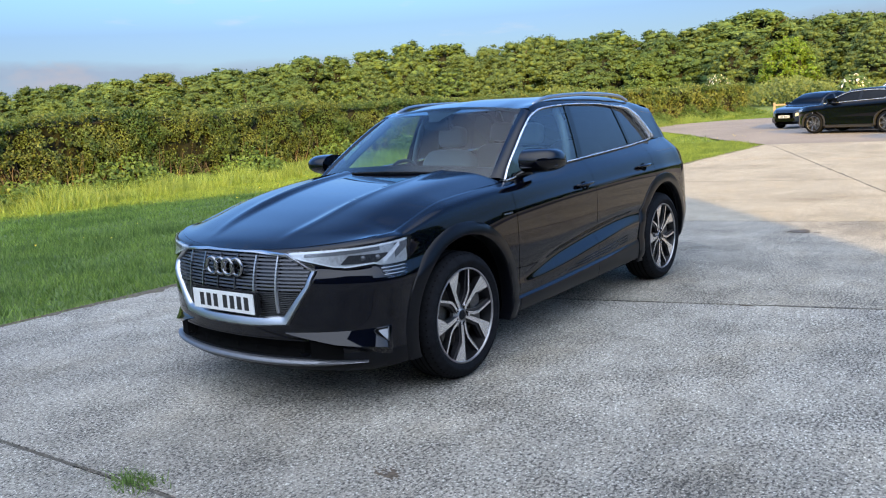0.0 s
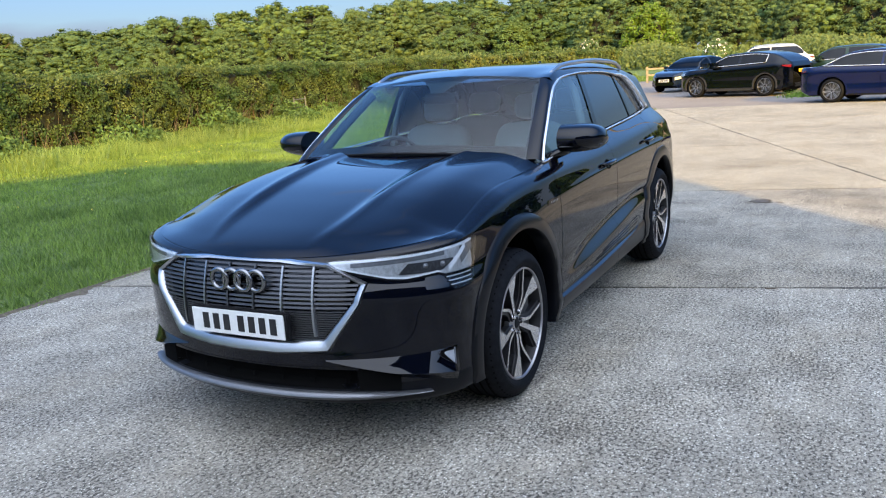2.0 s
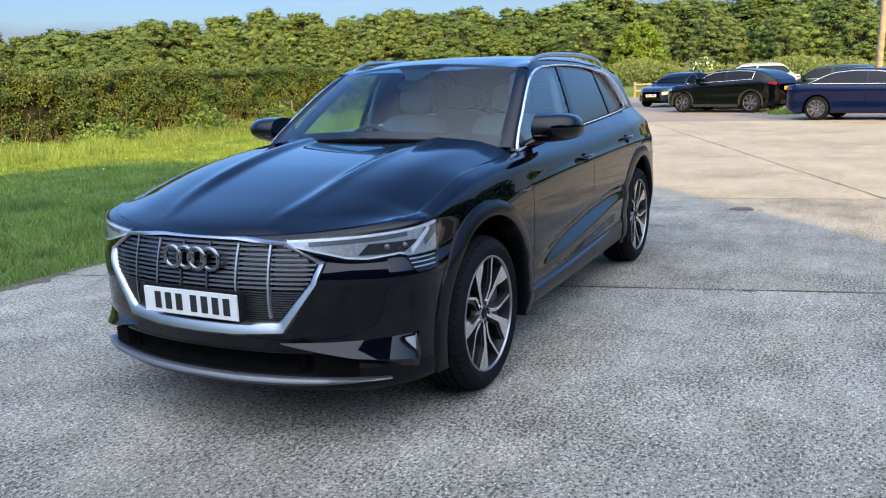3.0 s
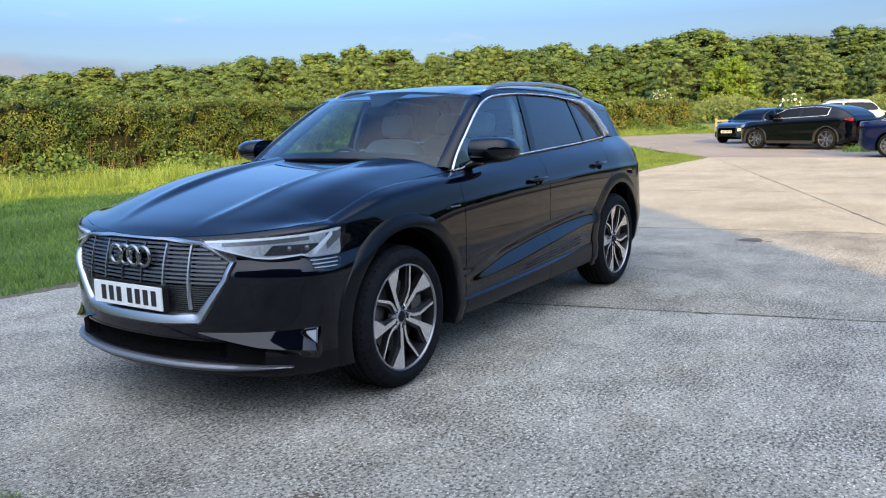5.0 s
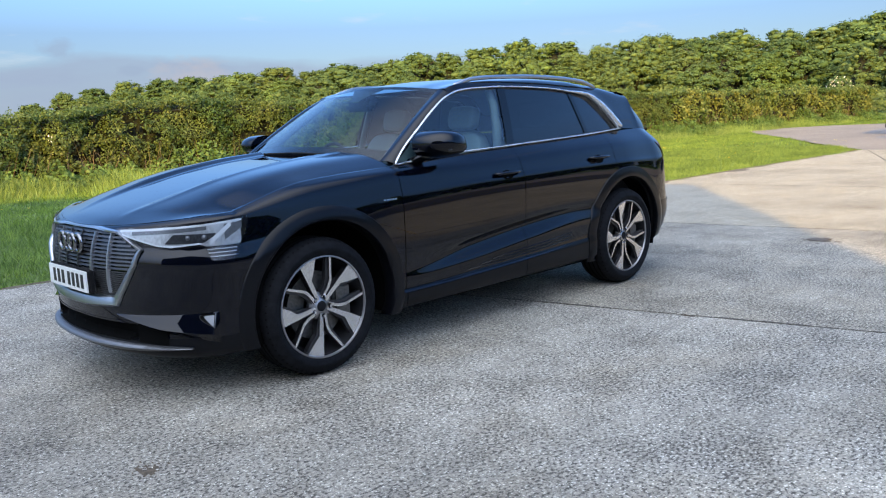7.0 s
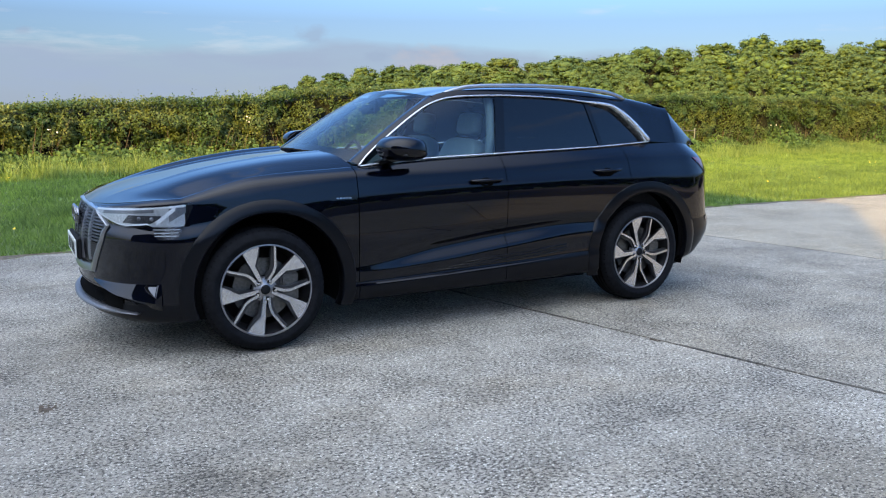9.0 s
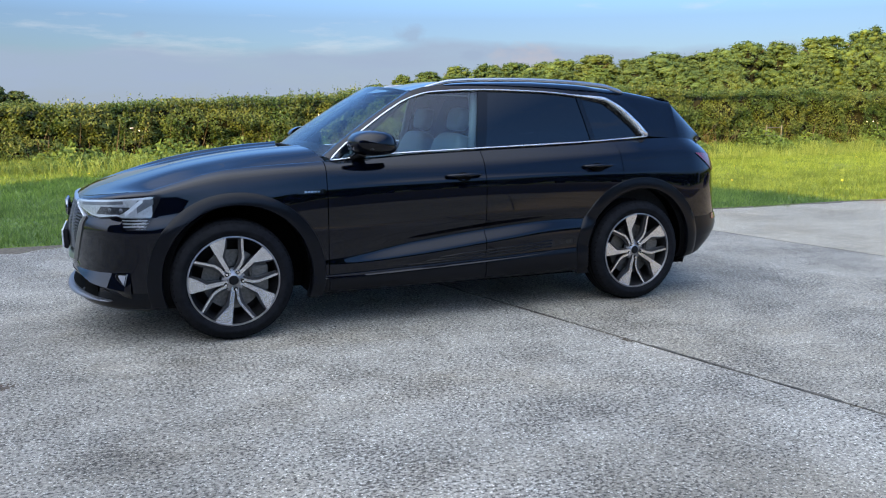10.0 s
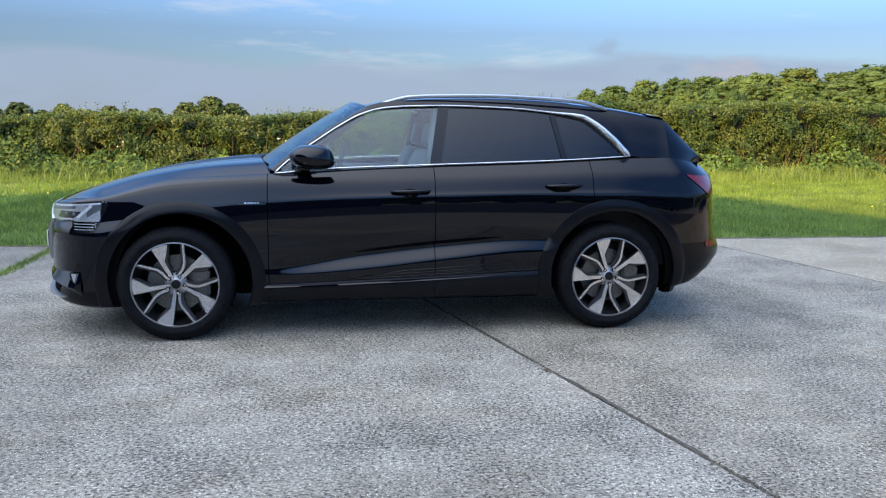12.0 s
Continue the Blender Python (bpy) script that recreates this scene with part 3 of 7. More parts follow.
# ---- hedge ----


def hedge_y(x):
    return 17.3 - 0.00065 * max(0, x - 5) ** 2 + 0.25 * math.sin(x * 0.31) + 0.12 * math.sin(x * 0.83 + 1)


def hedge_top(x):
    base = 1.61 + 0.50 / (1 + math.exp(-(x - 4.5) * 0.9)) - 0.14 / (1 + math.exp((x + 5.5) * 0.8))
    return base + 0.07 * math.sin(x * 0.9) + 0.1 * noise.noise((x * 0.8, 4.0, 0))


def hedge(x0, x1, per_m, size):
    """A clipped field hedge: near-black core painting the inner shade, leaves over face and top."""
    root = tagged(new("hedge"), "dense clipped hawthorn hedge with russet new growth", "hedge")
    root.location = (0, 0, 0)
    # near-black core sheet, its colour standing in for the shade inside
    n = int((x1 - x0) * 5)
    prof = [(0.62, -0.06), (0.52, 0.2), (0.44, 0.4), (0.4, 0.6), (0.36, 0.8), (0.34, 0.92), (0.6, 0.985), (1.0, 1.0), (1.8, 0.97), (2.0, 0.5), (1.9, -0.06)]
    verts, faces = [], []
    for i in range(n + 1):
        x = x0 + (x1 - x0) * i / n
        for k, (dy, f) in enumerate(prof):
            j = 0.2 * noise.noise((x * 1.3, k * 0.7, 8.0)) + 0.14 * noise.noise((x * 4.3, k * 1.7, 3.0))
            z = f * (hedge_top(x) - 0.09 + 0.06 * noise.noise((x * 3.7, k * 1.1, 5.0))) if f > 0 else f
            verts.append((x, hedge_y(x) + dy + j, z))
    m = len(prof)
    for i in range(n):
        for k in range(m - 1):
            faces.append((i * m + k, (i + 1) * m + k, (i + 1) * m + k + 1, i * m + k + 1))
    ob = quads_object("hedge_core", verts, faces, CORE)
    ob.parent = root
    # leaves in clumps
    cnt = int((x1 - x0) * per_m)
    xs = x0 + (x1 - x0) * r.random(cnt)
    u = r.random(cnt)
    pts = np.zeros((cnt, 3))
    nrm = np.zeros((cnt, 3))
    keep = np.ones(cnt, dtype=bool)
    for i in range(cnt):
        x, s = xs[i], u[i]
        top, fy = hedge_top(x), hedge_y(x)
        if s < 0.74:
            z = (s / 0.74) ** 0.85 * top
            bulge = 0.30 * noise.noise((x * 0.9, z * 1.3, 1.0)) + 0.17 * noise.noise((x * 2.6, z * 3.0, 5.0)) + 0.07 * noise.noise((x * 6.5, z * 7.0, 8.0))
            pts[i] = (x, fy + 0.12 - 1.35 * bulge - 0.1 * math.sin(math.pi * z / top) + 0.22 * r.random() ** 2, z)
            nrm[i] = (0.5 * noise.noise((x * 2.1, z * 2.1, 31.0)), -1, 0.45 + 0.6 * noise.noise((x * 1.7, z * 2.4, 33.0)))
            hole = noise.noise((x * 0.75, z * 1.3, 12.0)) + 0.75 * noise.noise((x * 2.6, z * 3.2, 15.0))
            if hole > 0.30 + 0.14 * z and z < top - 0.22:
                keep[i] = r.random() < 0.1
        else:
            d = ((s - 0.74) / 0.26) ** 1.6
            pts[i] = (x, fy + 0.02 + 1.8 * d, top - 0.1 + 0.2 * r.random() ** 1.5 + 0.12 * noise.noise((x * 2.2, d * 3, 3.0)))
            nrm[i] = (0, -0.4, 1)
    pts, nrm = pts[keep], nrm[keep]
    ob = raw_object("leaves", leaf_cards(pts, nrm, size, 0.75), 4, HEDGE_LEAF)
    ob.parent = root
    # bare stems inside, seen in the holes
    k = int((x1 - x0) * 22)
    sx = x0 + (x1 - x0) * r.random(k)
    sy = np.array([hedge_y(x) for x in sx]) + 0.05 + 0.3 * r.random(k)
    ob = raw_object("bare_wood", blades(sx, sy, np.full(k, -0.05), 1.25, 0.03, 0.32, r), 3, BARK)
    ob.parent = root
    # stray shoots above the top
    k = int((x1 - x0) * 24)
    sx = x0 + (x1 - x0) * r.random(k)
    pp = []
    for x in sx:
        fy, top, hgt = hedge_y(x) + 0.1 + 1.0 * r.random(), hedge_top(x), 0.08 + 0.32 * r.random() ** 2.5
        for q in range(9):
            f = q / 8
            pp.append((x + 0.03 * r.normal() + 0.05 * f, fy + 0.03 * r.normal(), top - 0.05 + hgt * f))
    pp = np.array(pp)
    ob = raw_object("top_growth", leaf_cards(pp, np.tile([0, -0.6, 0.5], (len(pp), 1)), size * 0.85, 0.9), 4, HEDGE_LEAF)
    ob.parent = root
    # white blossom sprays
    bx = []
    for c in range(int((x1 - x0) * 0.11)):
        x, z = x0 + (x1 - x0) * r.random(), 0.7 + 0.9 * r.random()
        for q in range(int(3 + 7 * r.random())):
            xx, zz = x + 0.16 * r.normal(), z + 0.1 * r.normal()
            bx.append((xx, hedge_y(xx) - 0.14, zz))
    bx = np.array(bx)
    ob = raw_object("blossom", leaf_cards(bx, np.tile([0, -1, 0.3], (len(bx), 1)), 0.042, 0.4, 1.0), 4, BLOSSOM)
    ob.parent = root
    return root


hedge(-16, 34, 3900, 0.064)
hedge(34, 60, 1000, 0.13)


def weeds(x0, x1, per_m):
    """Nettles and brambles at the foot of the hedge."""
    cnt = int((x1 - x0) * per_m)
    pts, nr = [], []
    for i in range(cnt):
        x = x0 + (x1 - x0) * r.random()
        reach = r.random() ** 1.3
        top = (0.25 + 0.8 * max(0, 0.4 + 1.3 * noise.noise((x * 0.5, 7.0, 0)) + 0.5 * noise.noise((x * 2.1, 9.0, 0)))) * (1 - 0.75 * reach)
        z = top * r.random() ** 0.6
        pts.append((x, hedge_y(x) - 0.05 - 1.25 * reach, z))
        nr.append((0, -0.7, 0.8))
    ob = raw_object("nettles", leaf_cards(np.array(pts), np.array(nr), 0.1, 0.6), 4, NETTLE)
    return tagged(ob, "nettles and brambles at the foot of the hedge", "weeds", kind="stuff")


weeds(-16, 60, 620)

# ---- woodland ----


def tree_mesh(seed, tall, wide, leaf, n_leaf, material, low=0.05):
    """A broadleaf tree: tapered trunk with limbs, crown of leafy boughs with many leaves over them."""
    q = np.random.default_rng(seed)
    n_b = 270
    f = low + (1 - low) * q.random(n_b) ** 0.85
    rad = wide / 2 * np.sin(np.pi * np.minimum(1, 0.24 + 0.70 * f)) ** 0.75
    ang = q.random(n_b) * 2 * np.pi
    reach = rad * (0.50 + 0.5 * q.random(n_b) ** 0.7) * (1 + 0.22 * np.sin(3 * ang + seed))
    size = wide * (0.034 + 0.060 * q.random(n_b) ** 1.3)
    mid = np.stack([reach * np.cos(ang), reach * np.sin(ang), f * (tall - size) * (0.95 + 0.07 * q.random(n_b))], 1)
    per = n_leaf // n_b
    v = q.normal(size=(n_b, per, 3))
    v /= np.linalg.norm(v, axis=2)[:, :, None]
    pts = (mid[:, None, :] + v * size[:, None, None] * (0.70 + 0.72 * q.random((n_b, per, 1))) * np.array([1.15, 1.15, 0.85])).reshape(-1, 3)
    out = pts - np.array([0, 0, tall * 0.45])
    out /= np.linalg.norm(out, axis=1)[:, None]
    cards = leaf_tris(pts, 0.8 * v.reshape(-1, 3) + 0.4 * out + np.array([0, 0, 0.2]), leaf, 0.42, q)
    root = new("tree")
    crown = raw_object("crown", cards, 3, material)
    crown.parent = root
    # leafy mass of each bough, knobbly, its darker green painting shade under outer leaves
    ico = bmesh.new()
    bmesh.ops.create_icosphere(ico, subdivisions=1, radius=1.0)
    unit = np.array([vert.co[:] for vert in ico.verts])
    tri = np.array([[vert.index for vert in face.verts] for face in ico.faces])
    ico.free()
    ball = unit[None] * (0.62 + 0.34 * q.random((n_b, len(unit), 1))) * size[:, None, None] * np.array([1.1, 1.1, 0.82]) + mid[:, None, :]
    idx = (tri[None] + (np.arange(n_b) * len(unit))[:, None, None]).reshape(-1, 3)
    mass = quads_object("bough_mass", ball.reshape(-1, 3).tolist(), idx.tolist(), BOUGH_SHADE, True)
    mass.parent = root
    tagged(mass, kind="stuff")
    # near-black ball in the crown's middle, inner shade painted as a solid
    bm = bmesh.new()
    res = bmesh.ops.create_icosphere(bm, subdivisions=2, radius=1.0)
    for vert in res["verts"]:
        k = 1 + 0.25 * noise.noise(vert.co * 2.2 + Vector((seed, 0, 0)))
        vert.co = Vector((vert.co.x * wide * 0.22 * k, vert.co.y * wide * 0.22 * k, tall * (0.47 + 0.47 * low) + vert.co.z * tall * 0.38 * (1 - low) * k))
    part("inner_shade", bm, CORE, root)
    bm = bmesh.new()
    bmesh.ops.create_cone(bm, cap_ends=True, segments=8, radius1=wide * 0.045, radius2=wide * 0.015, depth=tall * 0.8, matrix=Matrix.Translation((0, 0, tall * 0.4 - 0.1)))
    for i in range(7):
        a, z = i * 2.4, tall * (0.2 + 0.08 * i)
        d = Vector((math.cos(a), math.sin(a), 0.8)).normalized()
        ln = wide * 0.38
        m = Matrix.Translation(Vector((0, 0, z)) + d * ln / 2) @ d.to_track_quat("Z", "Y").to_matrix().to_4x4()
        bmesh.ops.create_cone(bm, cap_ends=True, segments=6, radius1=wide * 0.02, radius2=wide * 0.006, depth=ln, matrix=m)
    part("trunk", bm, BARK, root)
    return root


# tops of the wood, as seen from the yard: bearing from +x in degrees, rise over run
SKYLINE = [(-25, 0.074), (0, 0.081), (8, 0.089), (12, 0.084), (17, 0.095), (20, 0.087), (27, 0.089), (35, 0.086), (38.5, 0.088), (41, 0.098), (44, 0.082), (49, 0.076), (54, 0.071), (59, 0.069), (65, 0.065), (68, 0.056), (71, 0.044), (73, 0.032)]


def skyline(a):
    return float(np.interp(a, [p[0] for p in SKYLINE], [p[1] for p in SKYLINE]))


WIDE = (8.0, 9.0, 7.2, 8.5, 6.6)
kinds = [tree_mesh(20 + i, 12.0, WIDE[i], 0.25, 12150, TREE_LEAF) for i in range(5)]
tall_kinds = [tree_mesh(40 + i, 12.0, WIDE[i], 0.25, 8370, TREE_LEAF, 0.25) for i in range(5)]
EYE_SPOT = Vector((-2.0, -4.0, 1.45))
tq = random.Random(5)
used = set()


def plant(kind, m, sx, sz):
    """Place a tree: the model itself the first time, copies after."""
    if kind not in used:
        used.add(kind)
        t_ = kind
        t_.matrix_basis = m
    else:
        t_ = copy_thing(kind, m)
    t_.scale = (sx, sx, sz)
    return t_


for row, (dist, frac, step, pool) in enumerate(((112, 0.66, 4.4, kinds), (124, 0.84, 3.9, kinds), (140, 1.0, 2.4, tall_kinds))):
    a = -22.0 + row
    while a < 72.5:
        d = dist * (1 + 0.013 * max(0, a - 40)) + tq.uniform(-5, 5)
        top = EYE_SPOT.z + skyline(a) * d * frac * tq.uniform(0.93, 1.02) * (0.98 + 0.09 * noise.noise((a * 0.33, row * 3.0, 0)))
        s = top / 12.0
        m = pose(EYE_SPOT.x + d * math.cos(radians(a)), EYE_SPOT.y + d * math.sin(radians(a)), -0.1, 0, 0, tq.uniform(0, 360))
        far = min(1.0, max(0.0, (a - 42) / 20))
        plant(tq.choice(pool), m, s * (tq.uniform(0.95, 1.5) if row < 2 else tq.uniform(1.1, 1.7)), s)
        a += step * tq.uniform(0.55, 1.35) * (1 - 0.3 * far)
for kind in kinds + tall_kinds:
    if kind not in used:
        plant(kind, pose(60, 130, -0.1), 1, 1)
# a row beyond the yard on the sun's side
yard_kind = tree_mesh(88, 12.0, 8.5, 0.55, 4000, TREE_LEAF)
yard_kind.matrix_basis = pose(-36, -53, -0.1)
for k in range(20):
    m = pose(-30 + 6.2 * k + tq.uniform(-2, 2), -52 + tq.uniform(-4, 4) - 0.15 * k, -0.1, 0, 0, tq.uniform(0, 360))
    c = copy_thing(yard_kind, m)
    s = tq.uniform(0.8, 1.1)
    c.scale = (s * 1.3, s * 1.3, s)
# a fresh yellow-green tree standing before the wood
lime = tree_mesh(77, 12.0, 9.0, 0.30, 15000, LIME_LEAF)
lime.matrix_basis = pose(EYE_SPOT.x + 106 * math.cos(radians(14.6)), EYE_SPOT.y + 106 * math.sin(radians(14.6)), -0.1)
lime.scale = (0.70, 0.70, 0.66)
for o in scene.objects:
    if o.name.split(".")[0] == "tree":
        tagged(o, "leafy broadleaf tree at the edge of a dense wood", "tree", "woodland trees")

far_kind = tree_mesh(60, 12.0, 11.0, 0.6, 4500, FAR_LEAF)
count = 0
for a in [73.5, 76, 79, 82, 85, 88.5, 92, 95.2, 96.6, 98.2, 100.2, 101.6, 103, 104.4, 105.8, 107, 108.4, 109.6, 111, 112.6, 114.5]:
    d = 320.0
    rise = 0.012 + 0.017 * (a > 94 and a < 99) + 0.006 * (a > 100) + 0.004 * math.sin(a * 2.1)
    s = (1.45 + rise * d) / 12.0
    m = pose(EYE_SPOT.x + d * math.cos(radians(a)), EYE_SPOT.y + d * math.sin(radians(a)), -0.1, 0, 0, a * 37)
    if count == 0:
        far_kind.matrix_basis = m
        far_kind.scale = (s, s, s)
        t = far_kind
    else:
        t = copy_thing(far_kind, m)
        t.scale = (s * 1.25, s * 1.25, s)
    tagged(t, "hazy far-off tree beyond the hedge", "tree", "distant trees")
    count += 1


def scrub():
    """Pale rough scrub in front of the wood, beyond the car park."""
    pts = []
    for i in range(52000):
        a = radians(-24 + 62 * r.random())
        d = 92 + 16 * r.random()
        x, y = EYE_SPOT.x + d * math.cos(a), EYE_SPOT.y + d * math.sin(a)
        top = 1.6 + 1.5 * noise.noise((x * 0.12, y * 0.12, 0)) + 1.0 * math.degrees(a) / 25
        pts.append((x, y, max(0.3, top) * r.random() ** 0.6))
    pts = np.array(pts)
    ob = raw_object("scrub", leaf_tris(pts, np.tile([-0.8, -0.4, 0.6], (len(pts), 1)), 0.28, 0.6, r), 3, SCRUB_LEAF)
    tagged(ob, "pale rough scrub in front of the wood", "scrub", kind="stuff")


scrub()


# ---- barn behind the camera, whose shadow lies over the yard ----


def barn():
    ax = SUN_GO
    side = Vector((-SUN_GO.y, SUN_GO.x, 0))
    root = tagged(new("barn"), "large dark timber-clad barn with a gabled roof", "barn")
    f0, f1 = -14.0, -34.0
    u0, u1, um = -4.75, 11.5, 3.2
    t = math.tan(SUN_EL)
    eave, ridge = (9.3 - f0) * t, (13.8 - f0) * t

    def p(a, u, z):
        return ax * a + side * u + Vector((0, 0, z))

    def prism(outline, a0, a1):
        bm = bmesh.new()
        A = [bm.verts.new(p(a0, u, z)) for u, z in outline]
        B = [bm.verts.new(p(a1, u, z)) for u, z in outline]
        bm.faces.new(A)
        bm.faces.new(B[::-1])
        for i in range(len(A)):
            j = (i + 1) % len(A)
            bm.faces.new((A[i], B[i], B[j], A[j]))
        return bm

    gable = [(u0, -0.06), (u1, -0.06), (u1, eave), (um, ridge), (u0, eave)]
    part("gable_wall", prism(gable, f0, f0 - 0.25), CLAD, root)
    part("gable_wall", prism(gable, f1 + 0.25, f1), CLAD, root)
    part("side_wall", prism([(u0, -0.06), (u0 + 0.25, -0.06), (u0 + 0.25, eave), (u0, eave)], f0 - 0.26, f1 + 0.26), CLAD, root)
    part("side_wall", prism([(u1 - 0.25, -0.06), (u1, -0.06), (u1, eave), (u1 - 0.25, eave)], f0 - 0.26, f1 + 0.26), CLAD, root)
    part("roof", prism([(u0 - 0.02, eave + 0.01), (um, ridge + 0.01), (um, ridge + 0.16), (u0 - 0.02, eave + 0.16)], f0 + 0.05, f1 - 0.05), ROOFING, root)
    part("roof", prism([(um + 0.002, ridge + 0.01), (u1 + 0.02, eave + 0.01), (u1 + 0.02, eave + 0.16), (um + 0.002, ridge + 0.16)], f0 + 0.05, f1 - 0.05), ROOFING, root)


barn()


def shed():
    """Unseen long low shed running on from the barn, added to shade reflected ground."""
    ax = SUN_GO
    side = Vector((-SUN_GO.y, SUN_GO.x, 0))
    root = tagged(new("shed"), "unseen long low dark-clad shed added beside the barn", "shed")

    def block(a0, a1, u0, u1, z0, z1, z2):
        bm = bmesh.new()
        low = [bm.verts.new(ax * a + side * u + Vector((0, 0, z0))) for a, u in ((a0, u0), (a1, u0), (a1, u1), (a0, u1))]
        top = [bm.verts.new(ax * a + side * u + Vector((0, 0, z))) for a, u, z in ((a0, u0, z1), (a1, u0, z2), (a1, u1, z2), (a0, u1, z1))]
        bm.faces.new(low[::-1])
        bm.faces.new(top)
        for i in range(4):
            j = (i + 1) % 4
            bm.faces.new((low[i], low[j], top[j], top[i]))
        return bm

    part("front_wall", block(-17.0, -17.2, -26.0, -5.0, -0.06, 4.9, 4.9), CLAD, root)
    part("back_wall", block(-26.8, -27.0, -26.0, -5.0, -0.06, 3.2, 3.2), CLAD, root)
    part("side_wall", block(-17.21, -26.79, -26.0, -25.8, -0.06, 4.89, 3.19), CLAD, root)
    part("side_wall", block(-17.21, -26.79, -5.2, -5.0, -0.06, 4.89, 3.19), CLAD, root)
    roof = block(-16.7, -27.3, -26.3, -4.9, 4.93, 5.05, 3.33)
    for v in list(roof.verts)[:4]:
        if v.co.dot(ax) < -20:
            v.co.z = 3.21
    part("roof", roof, ROOFING, root)


shed()


# ---- fence, pole, gate and blossoming bush ----


def rail_fence():
    root = tagged(new("fence"), "weathered timber post-and-rail fence by the hedge", "fence")
    a, b = Vector((45.4, 9.6, 0)), Vector((46.4, 6.2, 0))
    d = (b - a).normalized()
    for k in range(4):
        p = a.lerp(b, k / 3)
        bm = bmesh.new()
        add_box(bm, -0.06, 0.06, -0.06, 0.06, -0.1, 0.92, 0.01)
        ob = part("post", bm, TIMBER, root)
        ob.matrix_basis = Matrix.Translation(p)
    for z in (0.42, 0.78):
        bm = bmesh.new()
        add_box(bm, -0.02, 0.02, 0, (b - a).length, -0.05, 0.05, 0.008)
        ob = part("rail", bm, TIMBER, root)
        ob.matrix_basis = Matrix.Translation(a + Vector((-0.085, 0, z))) @ Matrix.Rotation(math.atan2(-d.x, d.y), 4, "Z")


rail_fence()
bm = bmesh.new()
bmesh.ops.create_cone(bm, cap_ends=True, segments=18, radius1=0.10, radius2=0.08, depth=9.0, matrix=pose(25.6, -2.92, 4.45, 0.6, 1.0, 0))
tagged(from_bm("utility_pole", bm, POLE_WOOD, None, "", True, 40), "tall weathered timber pole behind the parked cars", "pole")


def small_gate():
    root = tagged(new("gate"), "small galvanised steel gate set in the hedge", "gate")
    for x in (21.25, 21.95):
        bm = bmesh.new()
        bmesh.ops.create_cone(bm, cap_ends=True, segments=10, radius1=0.03, radius2=0.03, depth=1.0, matrix=Matrix.Translation((x, 17.0, 0.44)))
        part("post", bm, GALV, root, "", True, 40)
    for z in (0.55, 0.85):
        bm = bmesh.new()
        bmesh.ops.create_cone(bm, cap_ends=True, segments=8, radius1=0.016, radius2=0.016, depth=0.70, matrix=pose(21.6, 17.0, z, 0, 90, 0))
        part("rail", bm, GALV, root, "", True, 40)


small_gate()


def blossom_bush(x, y, tall, wide):
    root = tagged(new("bush"), "hawthorn bush covered in pale blossom", "bush")
    v = r.normal(size=(2600, 3))
    v /= np.linalg.norm(v, axis=1)[:, None]
    p = v * np.array([wide / 2, wide / 2, tall / 2]) * (0.7 + 0.35 * r.random((2600, 1))) + np.array([x, y, tall / 2])
    o = raw_object("leaves", leaf_cards(p[:2050], v[:2050], 0.26, 0.6), 4, TREE_LEAF)
    o.parent = root
    o = raw_object("blossom", leaf_cards(p[2050:], v[2050:], 0.16, 0.6), 4, BLOSSOM)
    o.parent = root


blossom_bush(62.7, 18.7, 3.2, 2.2)
blossom_bush(55.7, 7.3, 2.3, 2.0)

# ---- vehicle materials ----


def paint(name, colour, flake=0.15, rough=0.5, metal=0.0):
    m, n, l, b = shader(name)
    f = tex_noise(n, l, 900.0, 2.0, 0.5)
    lo, hi = tuple(c * (1 - flake) for c in colour), tuple(c * (1 + 2 * flake) for c in colour)
    l.new(ramp(n, l, f, [(0.35, lo), (0.7, hi)]), b.inputs["Base Color"])
    b.inputs["Roughness"].default_value = rough
    b.inputs["Metallic"].default_value = metal
    b.inputs["Coat Weight"].default_value = 1.0
    b.inputs["Coat Roughness"].default_value = 0.012
    b.inputs["Coat IOR"].default_value = 1.44
    b.inputs["Specular IOR Level"].default_value = 0.0
    # faint orange peel and dust
    w = tex_noise(n, l, 60.0, 2.0, 0.5)
    c = n.new("ShaderNodeBump")
    c.inputs["Strength"].default_value = 0.006
    c.inputs["Distance"].default_value = 0.001
    l.new(w, c.inputs["Height"])
    l.new(c.outputs[0], b.inputs["Coat Normal"])
    return m


def glass_material(name, tint, rough=0.0, face=0.07, fall=3.6):
    """Thin pane: clear or tinted pass-through under a glossy surface."""
    m, n, l, b = shader(name)
    n.remove(b)
    t = n.new("ShaderNodeBsdfTransparent")
    t.inputs[0].default_value = (*tint, 1)
    g = n.new("ShaderNodeBsdfGlossy")
    g.inputs["Roughness"].default_value = rough
    # reflection rises towards grazing views, the same from both sides
    f = n.new("ShaderNodeLayerWeight")
    f.inputs["Blend"].default_value = 0.5
    p = n.new("ShaderNodeMath")
    p.operation = "POWER"
    p.inputs[1].default_value = fall
    l.new(f.outputs["Facing"], p.inputs[0])
    k = n.new("ShaderNodeMath")
    k.operation = "MULTIPLY_ADD"
    k.inputs[1].default_value = 0.95 - face
    k.inputs[2].default_value = face
    k.use_clamp = True
    l.new(p.outputs[0], k.inputs[0])
    x = n.new("ShaderNodeMixShader")
    l.new(k.outputs[0], x.inputs[0])
    l.new(t.outputs[0], x.inputs[1])
    l.new(g.outputs[0], x.inputs[2])
    l.new(x.outputs[0], n["Material Output"].inputs[0])
    return m


